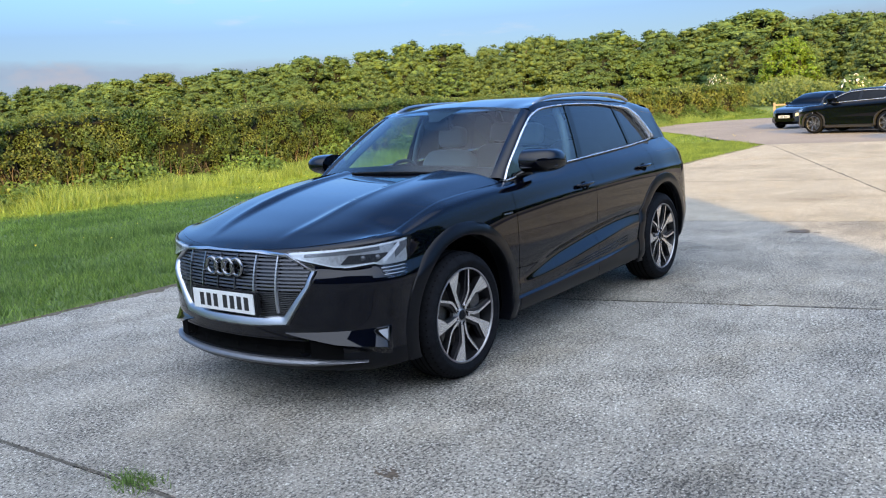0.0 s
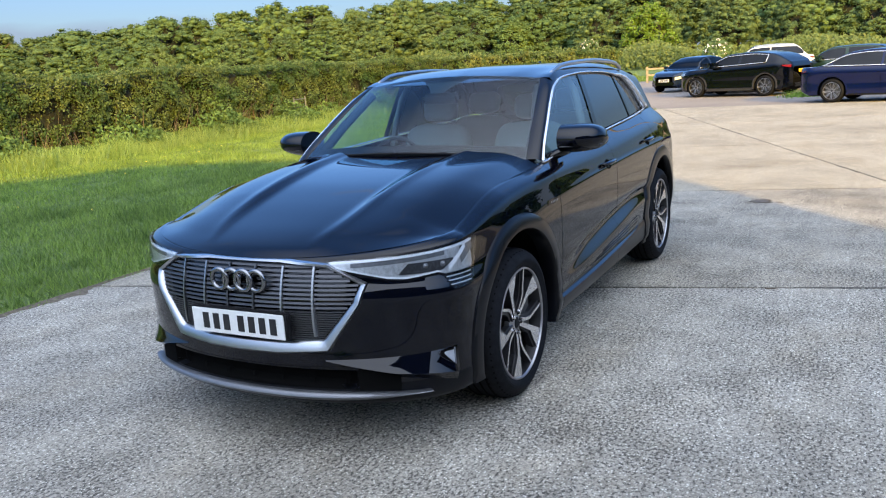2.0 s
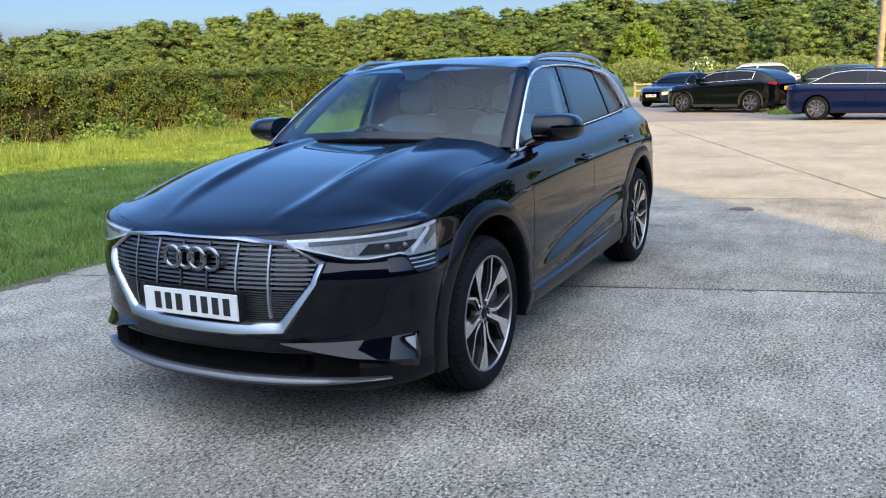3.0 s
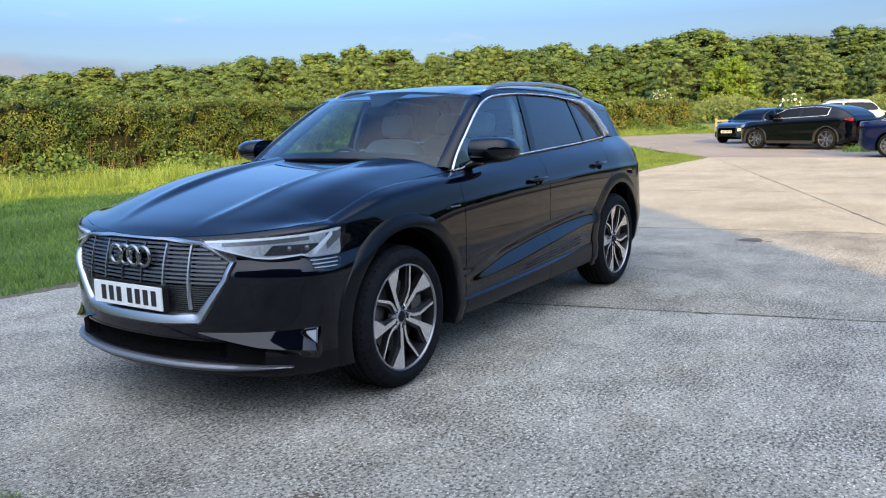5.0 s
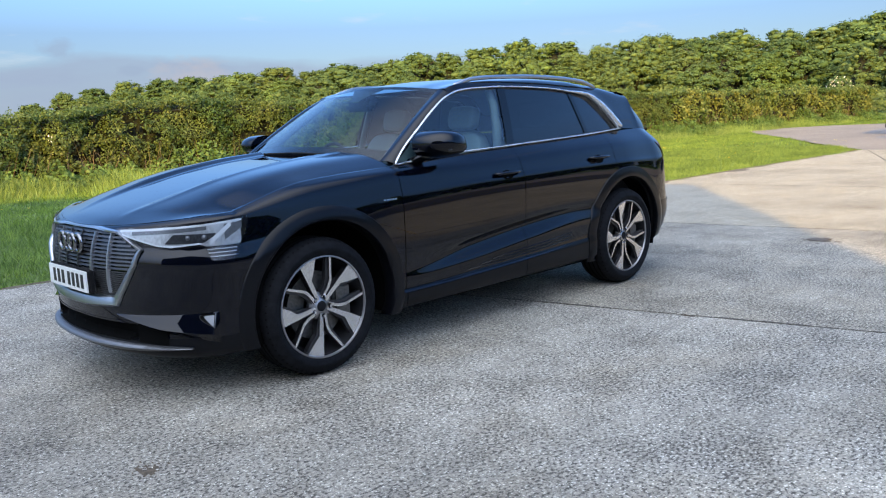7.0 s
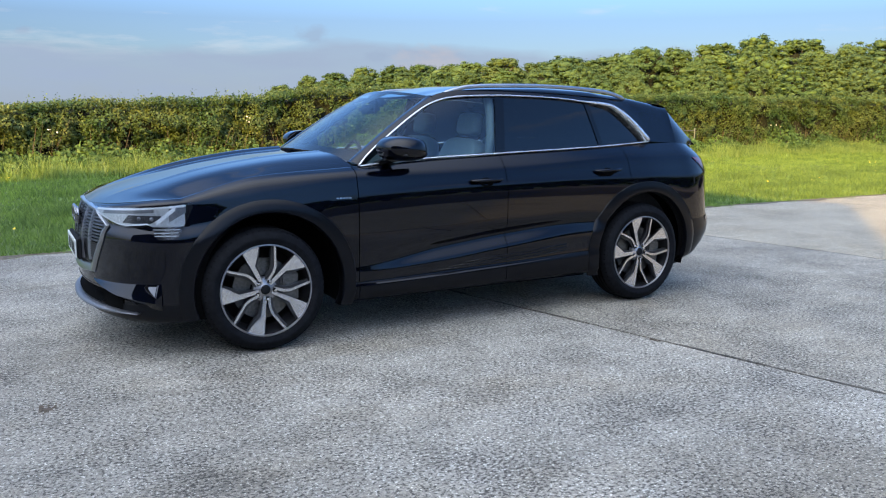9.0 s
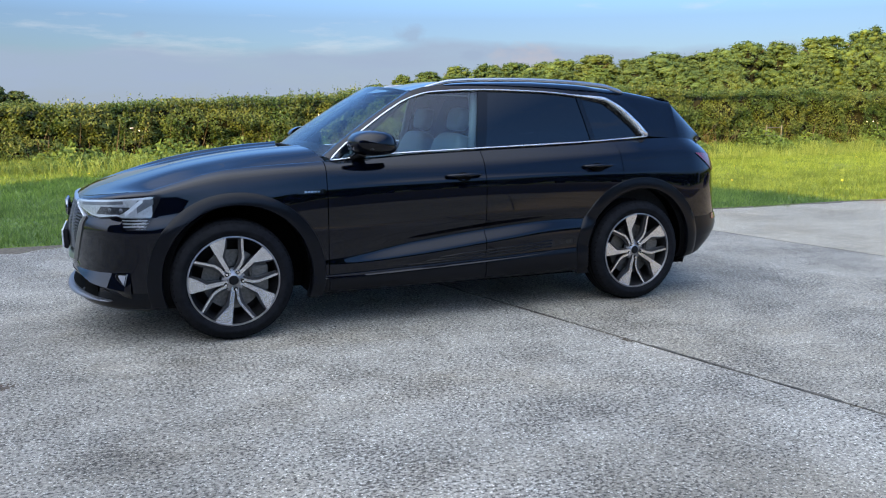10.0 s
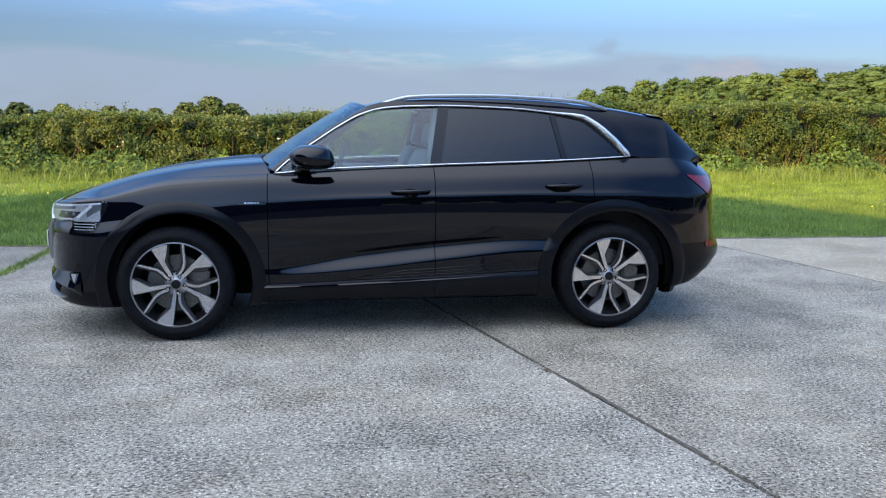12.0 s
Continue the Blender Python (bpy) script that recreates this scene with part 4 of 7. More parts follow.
BLACK_PAINT = paint("black_metallic_paint", (0.0007, 0.0013, 0.0042))
BLUE_PAINT = paint("deep_blue_paint", (0.0015, 0.0042, 0.036))
WHITE_PAINT = paint("white_paint", (0.55, 0.56, 0.56), 0.03)
GREEN_PAINT = paint("dark_green_paint", (0.012, 0.028, 0.022))
NAVY_PAINT = paint("dark_navy_paint", (0.008, 0.014, 0.03))
GLOSS_BLACK = plain("gloss_black_trim", (0.002, 0.002, 0.0026), 0.3, coat=0.9, spec=0.0)
SATIN_BLACK = plain("satin_arch_trim", (0.0036, 0.0042, 0.0062), 0.28, coat=0.10, grain=0.2, grain_scale=120, spec=0.15)
MATT_BLACK = plain("matt_black_plastic", (0.012, 0.012, 0.013), 0.7, grain=0.3, grain_scale=200, spec=0.1)
# near-black that stands in for deep shade in gaps, wells and recesses
SHADE_BLACK = plain("shade_black", (0.003, 0.003, 0.003), 0.95, spec=0.05)
RUBBER = plain("tyre_rubber", (0.0084, 0.0090, 0.0108), 0.7, grain=0.35, grain_scale=35, bump_mm=0.4, spec=0.08)
CHROME = plain("bright_chrome", (0.80, 0.82, 0.85), 0.26, 0.75)
SATIN_SILVER = plain("satin_silver_trim", (0.43, 0.45, 0.48), 0.32, 1.0, grain=0.06, grain_scale=300)
RIM_LIP = plain("rim_lip_alloy", (0.38, 0.38, 0.40), 0.42, 1.0, grain=0.08, grain_scale=180)
MACHINED = plain("machined_alloy", (0.72, 0.72, 0.74), 0.27, 1.0, grain=0.08, grain_scale=180)
ALLOY_SIDE = plain("grey_spoke_flank", (0.060, 0.060, 0.064), 0.4, 0.7, grain=0.1, grain_scale=90)
ALLOY_GREY = plain("grey_alloy_paint", (0.045, 0.045, 0.048), 0.4, 0.7, coat=0.3)
SLAT_DARK = plain("lower_grille_grey", (0.060, 0.062, 0.068), 0.45, 0.6)
BRAKE_STEEL = plain("brake_steel", (0.14, 0.138, 0.132), 0.45, 0.9, grain=0.3, grain_scale=60)
SLAT_GREY = plain("grille_slat_grey", (0.082, 0.084, 0.092), 0.40, 0.8)
BAR_GREY = plain("grille_bar_grey", (0.36, 0.37, 0.39), 0.36, 1.0)
RING_GREY = plain("dark_chrome_ring", (0.25, 0.255, 0.27), 0.22, 1.0)
LIP_GREY = plain("lip_grey", (0.19, 0.195, 0.21), 0.5, 0.9, grain=0.08, grain_scale=200)
CLEAR = glass_material("clear_glass", (0.64, 0.82, 0.86), 0.0, 0.11)
SCREEN = glass_material("laminated_glass", (0.60, 0.78, 0.84), 0.0, 0.075, 5.0)
PRIVACY = glass_material("privacy_glass", (0.016, 0.020, 0.026), 0.0, 0.07)
FAR_GLASS = glass_material("parked_car_glass", (0.03, 0.036, 0.04), 0.0, 0.04, 5.0)
LENS = glass_material("clear_lens", (0.90, 0.93, 0.95), 0.0, 0.03)
LAMP_BOWL = plain("lamp_reflector", (0.54, 0.55, 0.57), 0.40, 0.75, grain=0.2, grain_scale=60)
LAMP_GREY = plain("lamp_shaded_bowl", (0.16, 0.165, 0.18), 0.35, 0.5, grain=0.2, grain_scale=60)
POCKET = plain("lamp_pocket_grey", (0.045, 0.046, 0.052), 0.3, 0.4, grain=0.4, grain_scale=90)
LAMP_DARK = plain("lamp_dark_bezel", (0.006, 0.006, 0.008), 0.25, spec=0.25)
LAMP_WHITE = plain("lamp_light_guide", (0.66, 0.68, 0.71), 0.35)
LOUVRE = plain("lamp_louvre_grey", (0.32, 0.33, 0.35), 0.4)
# pale tone with the vent's bright reflection put into it
VENT_GLINT = plain("painted_vent_glint", (0.30, 0.31, 0.33), 0.35, 0.3, grain=0.08, grain_scale=120)
RED_LENS = plain("red_lamp_lens", (0.15, 0.005, 0.012), 0.2, coat=0.7, spec=0.2)
PLATE_WHITE = plain("plate_white", (0.72, 0.73, 0.72), 0.4, grain=0.04, grain_scale=50)
PLATE_YELLOW = plain("plate_yellow", (0.80, 0.50, 0.02), 0.4)
INK = plain("plate_ink", (0.012, 0.012, 0.014), 0.5)
LEATHER = plain("beige_leather", (0.185, 0.188, 0.178), 0.6, grain=0.12, grain_scale=60, bump_mm=0.4)
CABIN = plain("dark_cabin_trim", (0.014, 0.016, 0.019), 0.75, grain=0.3, grain_scale=80)
HEADLINER = plain("pale_headlining", (0.36, 0.37, 0.37), 0.95, grain=0.1, grain_scale=150)

# ---- the black electric SUV ----
# x runs to the rear from the front axle, y from the centre line, z from the ground


def pchip(xs, ys, x):
    """Smooth curve through points, with no overshoot."""
    xs, ys, x = np.asarray(xs, float), np.asarray(ys, float), np.asarray(x, float)
    h = np.diff(xs)
    d = np.diff(ys) / h
    m = np.zeros(len(xs))
    m[0], m[-1] = d[0], d[-1]
    for i in range(1, len(xs) - 1):
        if d[i - 1] * d[i] > 0:
            w1, w2 = 2 * h[i] + h[i - 1], h[i] + 2 * h[i - 1]
            m[i] = (w1 + w2) / (w1 / d[i - 1] + w2 / d[i])
    i = np.clip(np.searchsorted(xs, x) - 1, 0, len(h) - 1)
    t = np.clip((x - xs[i]) / h[i], -0.5, 1.5)
    return (2 * t**3 - 3 * t**2 + 1) * ys[i] + (t**3 - 2 * t**2 + t) * h[i] * m[i] + (-2 * t**3 + 3 * t**2) * ys[i + 1] + (t**3 - t**2) * h[i] * m[i + 1]


def grid_bm(P, keep=None, bm=None):
    """Quads over an array of points (rows, columns, 3). keep: which cells."""
    bm = bm or bmesh.new()
    R, C = P.shape[:2]
    vs = {}

    def v(i, j):
        if (i, j) not in vs:
            vs[i, j] = bm.verts.new(P[i, j])
        return vs[i, j]

    for i in range(R - 1):
        for j in range(C - 1):
            if keep is None or keep[i, j]:
                q = (v(i, j), v(i, j + 1), v(i + 1, j + 1), v(i + 1, j))
                if (q[0].co - q[2].co).length > 1e-6 and (q[1].co - q[3].co).length > 1e-6:
                    try:
                        bm.faces.new(q)
                    except ValueError:
                        pass
    bmesh.ops.remove_doubles(bm, verts=bm.verts[:], dist=1e-5)
    return bm


def flip_y(P):
    Q = P.copy()
    Q[..., 1] *= -1
    return Q


def sweep(path, radius, sides=8, squash=1.0, closed=False, bm=None, up=(0, 0, 1)):
    """A tube along a line of points."""
    bm = bm or bmesh.new()
    path = [Vector(p) for p in path]
    n = len(path)
    rings = []
    for i, p in enumerate(path):
        a, b = path[(i - 1) % n if closed else max(0, i - 1)], path[(i + 1) % n if closed else min(n - 1, i + 1)]
        t = (b - a).normalized()
        s = t.cross(Vector(up))
        s = s.normalized() if s.length > 1e-6 else Vector((1, 0, 0))
        u = s.cross(t).normalized()
        rr = radius[i] if isinstance(radius, (list, tuple)) else radius
        rings.append([bm.verts.new(p + s * rr * squash * math.cos(k * 2 * math.pi / sides) + u * rr * math.sin(k * 2 * math.pi / sides)) for k in range(sides)])
    for i in range(n if closed else n - 1):
        A, B = rings[i], rings[(i + 1) % n]
        for k in range(sides):
            bm.faces.new((A[k], A[(k + 1) % sides], B[(k + 1) % sides], B[k]))
    if not closed:
        bm.faces.new(rings[0][::-1])
        bm.faces.new(rings[-1])
    return bm


def lathe(profile, segments=48, centre=(0, 0, 0), bm=None):
    """Turned about the y axis: profile of (radius, y)."""
    bm = bm or bmesh.new()
    c = Vector(centre)
    rings = []
    for r_, y_ in profile:
        rings.append([bm.verts.new(c + Vector((r_ * math.cos(2 * math.pi * k / segments), y_, r_ * math.sin(2 * math.pi * k / segments)))) for k in range(segments)])
    for A, B in zip(rings, rings[1:]):
        for k in range(segments):
            bm.faces.new((A[k], A[(k + 1) % segments], B[(k + 1) % segments], B[k]))
    return bm


ST = [-0.45, 0.0, 0.6, 1.2, 1.7, 2.35, 2.93, 3.35]
# for each line along the body: half width and height at the stations, then nose (x, z) and tail (x, z)
LINES = [
    ([.82, .84, .84, .84, .84, .84, .84, .80], [.205, .215, .222, .225, .225, .23, .24, .25], (-.84, .200), (3.66, .285)),
    ([.888, .925, .930, .935, .935, .935, .935, .895], [.222, .235, .243, .245, .247, .252, .262, .275], (-.905, .222), (3.75, .325)),
    ([.908, .943, .956, .962, .962, .960, .948, .918], [.30, .33, .340, .358, .374, .395, .40, .37], (-.938, .285), (3.89, .415)),
    ([.910, .945, .941, .943, .943, .944, .950, .925], [.33, .37, .362, .383, .400, .424, .45, .42], (-.925, .325), (3.955, .485)),
    ([.914, .952, .950, .960, .962, .955, .957, .935], [.40, .45, .425, .462, .515, .565, .55, .50], (-.930, .41), (3.966, .54)),
    ([.918, .954, .944, .912, .908, .928, .958, .940], [.48, .53, .47, .545, .597, .640, .63, .60], (-.935, .51), (3.930, .61)),
    ([.922, .955, .954, .953, .952, .953, .957, .940], [.58, .63, .600, .628, .672, .705, .71, .70], (-.935, .61), (3.905, .72)),
    ([.928, .954, .956, .957, .957, .957, .958, .938], [.695, .74, .80, .835, .845, .84, .83, .81], (-.936, .715), (3.893, .83)),
    ([.903, .945, .952, .952, .952, .952, .952, .928], [.775, .83, .895, .932, .942, .950, .95, .94], (-.908, .78), (3.890, .93)),
    ([.900, .936, .943, .943, .943, .943, .942, .918], [.815, .88, .94, .956, .963, .973, .975, .97], (-.905, .815), (3.888, .985)),
    ([.893, .900, .912, .911, .907, .902, .893, .868], [.910, 1.008, 1.042, 1.042, 1.052, 1.075, 1.09, 1.09], (-.890, .850), (3.865, 1.06)),
    ([.845, .825, .838, .835, .830, .815, .795, .765], [.932, 1.044, 1.082, 1.115, 1.135, 1.158, 1.185, 1.195], (-.870, .868), (3.80, 1.13)),
]
GAPW = 0.0026
side_x = [-0.45]
for a, b, k in ((-0.45, 0.592, 62), (0.592, 1.688, 66), (1.688, 2.785, 66), (2.785, 3.35, 34)):
    side_x += list(np.linspace(a, b, k + 1)[1:])
    if b in (0.592, 1.688, 2.785):
        side_x[-1] = b - GAPW
        side_x.append(b + GAPW)
side_x = np.array(side_x)
NF, NR = 64, 26
XN, XT = -0.45, 3.35


def body_rows():
    """Points of every line, column by column from nose centre to tail centre."""
    out = []
    for ys, zs, (xn, zn), (xt, zt) in LINES:
        pts = []
        for k in range(NF):
            th = math.pi / 2 * (1 - k / NF)
            s, c = math.sin(th) ** 0.96, math.cos(th) ** 0.94
            z = zs[0] + (zn - zs[0]) * (s ** 1.6)
            pts.append((XN + (xn - XN) * s, ys[0] * c, z))
        for x in side_x:
            pts.append((x, float(pchip(ST, ys, x)), float(pchip(ST, zs, x))))
        for k in range(1, NR + 1):
            th = math.pi / 2 * k / NR
            s, c = math.sin(th) ** 0.85, max(0, math.cos(th)) ** 0.66
            pts.append((XT + (xt - XT) * s, ys[-1] * c, zs[-1] + (zt - zs[-1]) * (s ** 1.5)))
        out.append(pts)
    return np.array(out)


CTRL = body_rows()
SUB = [1, 5, 2, 6, 7, 7, 7, 6, 4, 4, 6]
ROWPOS = [0.0]
for i, k in enumerate(SUB):
    ROWPOS += [i + (q + 1) / k for q in range(k)]
ROWPOS = np.array(ROWPOS)
NC = CTRL.shape[1]
SKIN = np.zeros((len(ROWPOS), NC, 3))
for j in range(NC):
    zz = CTRL[:, j, 2]
    for d in range(3):
        SKIN[:, j, d] = pchip(np.arange(len(LINES)), CTRL[:, j, d], ROWPOS)
# the scoop low on the doors is a flat, upward-facing plane with a crisp upper edge
low_rows = (ROWPOS >= 4) & (ROWPOS <= 5)
share = (ROWPOS[low_rows] - 4)[:, None]
for d in range(1, 3):
    SKIN[low_rows, :, d] = CTRL[4, :, d] * (1 - share) + CTRL[5, :, d] * share
# ease the pressing between the feature lines
for _ in range(2):
    SKIN[1:-1, :, :2] = 0.25 * SKIN[:-2, :, :2] + 0.5 * SKIN[1:-1, :, :2] + 0.25 * SKIN[2:, :, :2]
SKIN[:, :, 1] *= -1  # the side that faces the yard


def skin_at(j, z):
    """Point of the skin in column j (may lie between two) at height z."""
    j = min(max(j, 0), NC - 1.001)
    a, f = int(j), j - int(j)
    P = SKIN[:, a] * (1 - f) + SKIN[:, a + 1] * f
    z = min(max(z, P[0, 2]), P[-1, 2])
    return Vector((float(np.interp(z, P[:, 2], P[:, 0])), float(np.interp(z, P[:, 2], P[:, 1])), z))


def column_of_y(y, z):
    """Column on the nose where the half width is y at height z."""
    lo, hi = 0.0, float(NF + 2)
    for _ in range(40):
        mid = (lo + hi) / 2
        if -skin_at(mid, z).y < y:
            lo = mid
        else:
            hi = mid
    return lo


def column_of_x(x, z):
    lo, hi = 0.0, NC - 1.001
    for _ in range(44):
        mid = (lo + hi) / 2
        if skin_at(mid, z).x < x:
            lo = mid
        else:
            hi = mid
    return lo


def nose_point(y, z, out=0.0):
    """Point on the nose at signed y, moved outwards."""
    j = column_of_y(abs(y), z)
    p = skin_at(j, z)
    q = skin_at(j + 0.6, z) - skin_at(max(0, j - 0.6), z)
    n = Vector((-abs(q.y), -abs(q.x), 0)).normalized()
    p = p + n * out
    if y > 0:
        p.y = -p.y
    return p


def flank_point(x, z, out=0.0, sgn=-1):
    p = skin_at(column_of_x(x, z), z)
    return Vector((p.x, sgn * (abs(p.y) + out), z))


ARCH = [(0.035, 0.385), (2.945, 0.385)]
ARCH_R = 0.462


def arch_skin():
    """The skin with the wheel openings cut: points drawn onto the arch, and which cells stay."""
    P = SKIN.copy()
    keep = np.ones((P.shape[0] - 1, P.shape[1] - 1), dtype=bool)
    inside = np.zeros(P.shape[:2], dtype=bool)
    for cx, cz in ARCH:
        d = np.hypot(P[:, :, 0] - cx, P[:, :, 2] - cz)
        inside |= (d < ARCH_R) & (np.abs(P[:, :, 1]) > 0.7)
    for i in range(keep.shape[0]):
        for j in range(keep.shape[1]):
            c = inside[i:i + 2, j:j + 2]
            if c.all():
                keep[i, j] = False
    for i in range(P.shape[0]):
        for j in range(P.shape[1]):
            if inside[i, j]:
                i0, i1, j0, j1 = max(0, i - 1), min(keep.shape[0], i + 1), max(0, j - 1), min(keep.shape[1], j + 1)
                if keep[i0:i1, j0:j1].any():
                    cx, cz = min(ARCH, key=lambda a: abs(a[0] - P[i, j, 0]))
                    dx, dz = P[i, j, 0] - cx, P[i, j, 2] - cz
                    k = ARCH_R / max(1e-6, math.hypot(dx, dz))
                    nx, nz = cx + dx * k, cz + dz * k
                    P[i, j, 0], P[i, j, 2] = nx, max(nz, P[0, j, 2])
    return P, keep


HALF = [(0.0, .872), (.20, .872), (.435, .857), (.595, .772), (.573, .690), (.425, .480), (.20, .462), (0.0, .460)]
HALF_IN = [(0.0, .858), (.20, .858), (.428, .842), (.568, .766), (.545, .696), (.405, .530), (.20, .520), (0.0, .518)]


def in_polygon(poly, y, z):
    inside, j = False, len(poly) - 1
    for i in range(len(poly)):
        if (poly[i][1] > z) != (poly[j][1] > z) and y < (poly[j][0] - poly[i][0]) * (z - poly[i][1]) / (poly[j][1] - poly[i][1]) + poly[i][0]:
            inside = not inside
        j = i
    return inside


def sink_openings(P):
    """Press the skin back behind the grille and the wide lower intake."""
    mid = [((a[0] * 0.35 + b[0] * 0.65), (a[1] * 0.35 + b[1] * 0.65)) for a, b in zip(HALF, HALF_IN)]
    mid = mid + [(-y, z) for y, z in mid[::-1]]
    for i in range(P.shape[0]):
        for j in range(NF + 1):
            y, z = -SKIN[i, j, 1], SKIN[i, j, 2]
            if in_polygon(mid, y + 1e-4, z):
                P[i, j, 0] += 0.07
            elif .318 < z < .392 and y < .54:
                P[i, j, 0] += 0.07


suv = tagged(new("car"), "glossy black electric SUV parked on the concrete yard", "car")
CUT, KEEP = arch_skin()
sink_openings(CUT)
J_DOOR = [int(np.argmin(np.abs(side_x - (v - GAPW)))) + NF for v in (0.592, 1.688, 2.785)]
rows_n = KEEP.shape[0]
R_SILL = int(np.argmin(np.abs(ROWPOS - 3)))
R_TOP = rows_n
J_BUMP = NF + 2


def panel(name, j0, j1, i0, i1, material, label="", lip=0.018):
    """A stretch of the skin as a pressed panel, on both sides of the car."""
    k = np.zeros_like(KEEP)
    k[i0:i1, j0:j1] = KEEP[i0:i1, j0:j1]
    for gap in J_DOOR:
        k[:, gap] = False
    made = []
    for Q in (CUT, flip_y(CUT)):
        bm = grid_bm(Q, k)
        # turned-in edge
        edges = [e for e in bm.edges if e.is_boundary]
        r_ = bmesh.ops.extrude_edge_only(bm, edges=edges)
        for v in r_["geom"]:
            if isinstance(v, bmesh.types.BMVert):
                v.co.y *= 1 - lip / max(0.25, abs(v.co.y))
        # pieces cut apart by a wheel opening or a shut line are parts of their own
        left = set(bm.faces)
        groups = []
        while left:
            stack, got = [left.pop()], []
            while stack:
                f_ = stack.pop()
                got.append(f_)
                for e_ in f_.edges:
                    for g_ in e_.link_faces:
                        if g_ in left:
                            left.discard(g_)
                            stack.append(g_)
            groups.append(got)
        for got in groups:
            if len(got) < 10:
                continue
            b2, vm = bmesh.new(), {}
            for f_ in got:
                for v in f_.verts:
                    if v not in vm:
                        vm[v] = b2.verts.new(v.co)
                b2.faces.new([vm[v] for v in f_.verts])
            made.append(part(name, b2, material, suv, label, True, 38))
        bm.free()
    return made


front_bumper_rows = int(np.argmin(np.abs(ROWPOS - 8.0)))
panel("front_bumper", 0, J_BUMP, R_SILL, front_bumper_rows, BLACK_PAINT)
panel("headlamp_panel", 0, J_BUMP, front_bumper_rows, R_TOP, BLACK_PAINT)
panel("front_wing", J_BUMP, J_DOOR[0], R_SILL, R_TOP, BLACK_PAINT)
panel("front_door", J_DOOR[0] + 1, J_DOOR[1], R_SILL, R_TOP, BLACK_PAINT)
panel("rear_door", J_DOOR[1] + 1, J_DOOR[2], R_SILL, R_TOP, BLACK_PAINT)
R_TAIL = int(np.argmin(np.abs(ROWPOS - 5)))
panel("rear_wing", J_DOOR[2] + 1, NC - 1, R_TAIL, R_TOP, BLACK_PAINT)
panel("rear_bumper", J_DOOR[2] + 1, NC - 1, 0, R_TAIL, SATIN_BLACK, "satin black lower rear bumper")
panel("sill", J_BUMP, J_DOOR[2] + 1, 0, R_SILL, SATIN_BLACK, "satin black sill trim")
panel("front_valance", 0, J_BUMP, 0, R_SILL, SATIN_BLACK, "satin black lower bumper")

# near-black shell behind the panels, so that the gaps read as shade
INNER = CUT.copy()
INNER[..., 0] = 1.5 + (INNER[..., 0] - 1.5) * 0.97
INNER[..., 1] *= 0.975
bm = grid_bm(INNER, KEEP)
grid_bm(flip_y(INNER), KEEP, bm)
part("inner_shell", bm, SHADE_BLACK, suv)
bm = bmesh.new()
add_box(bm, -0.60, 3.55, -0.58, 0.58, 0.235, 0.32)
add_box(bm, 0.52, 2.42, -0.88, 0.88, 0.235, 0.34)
part("underbody", bm, SHADE_BLACK, suv)

# bonnet
BX = [-.87, -.80, -.70, -.55, -.34, -.08, .22, .53]
BZ = [.876, .911, .943, .981, 1.030, 1.082, 1.124, 1.150]


def bonnet_grid(out=0.0):
    ne, nt = 61, 46
    P = np.zeros((ne, nt, 3))
    for i in range(ne):
        e = -1 + 2 * i / (ne - 1)
        ae = abs(e)
        ym = ae * 0.806
        zf0 = 0.873 + 0.02 * ae
        s = math.sqrt(max(0, 1 - (ym / 0.845) ** 2))
        xf = -0.45 - 0.42 * s
        zf = 0.932 + (0.868 - 0.932) * s ** 1.6
        xc = 0.50 + 0.105 * ae ** 2.2
        for j in range(nt):
            t = (j / (nt - 1)) ** 1.25
            x = xf + (xc - xf) * t
            yedge = float(pchip(ST, LINES[11][0], max(-0.45, min(0.62, x))))
            if x < -0.45:
                yedge = 0.845 * math.sqrt(max(0.0, 1 - ((-0.45 - x) / 0.42) ** 2))
            y = ym + (yedge - 0.006 - 0.806) * ae ** 2 * min(1, t * 12)
            zc = float(pchip(BX, BZ, x))
            ze = float(pchip(ST, LINES[11][1], max(-0.45, x)))
            b = ae ** 5.0
            z = zc * (1 - b) + ze * b
            # two raised ridges on each side that run back to the screen
            fade = min(1, max(0, (x + 0.8) / 0.5))
            y1, y2 = 0.30 + 0.09 * t, 0.60 + 0.04 * t
            z += 0.009 * fade * math.exp(-((ym - y1 - 0.02) / 0.035) ** 2) + 0.017 * fade * (1 / (1 + math.exp(-(ym - y1) / 0.012)) - 1 / (1 + math.exp(-(ym - y2 - 0.05) / 0.035)))
            z += (zf + 0.002 - (float(pchip(BX, BZ, xf)) * (1 - b) + float(pchip(ST, LINES[11][1], max(-0.45, xf))) * b)) * (1 - t) ** 5
            P[i, j] = (x, math.copysign(y, e) if e else 0, z + out)
    return P


BON = bonnet_grid()
bm = grid_bm(BON)
edges = [e for e in bm.edges if e.is_boundary]
r_ = bmesh.ops.extrude_edge_only(bm, edges=edges)
for v in r_["geom"]:
    if isinstance(v, bmesh.types.BMVert):
        v.co.z -= 0.022
        v.co.y *= 0.994
part("bonnet", bm, BLACK_PAINT, suv, "", True, 40)

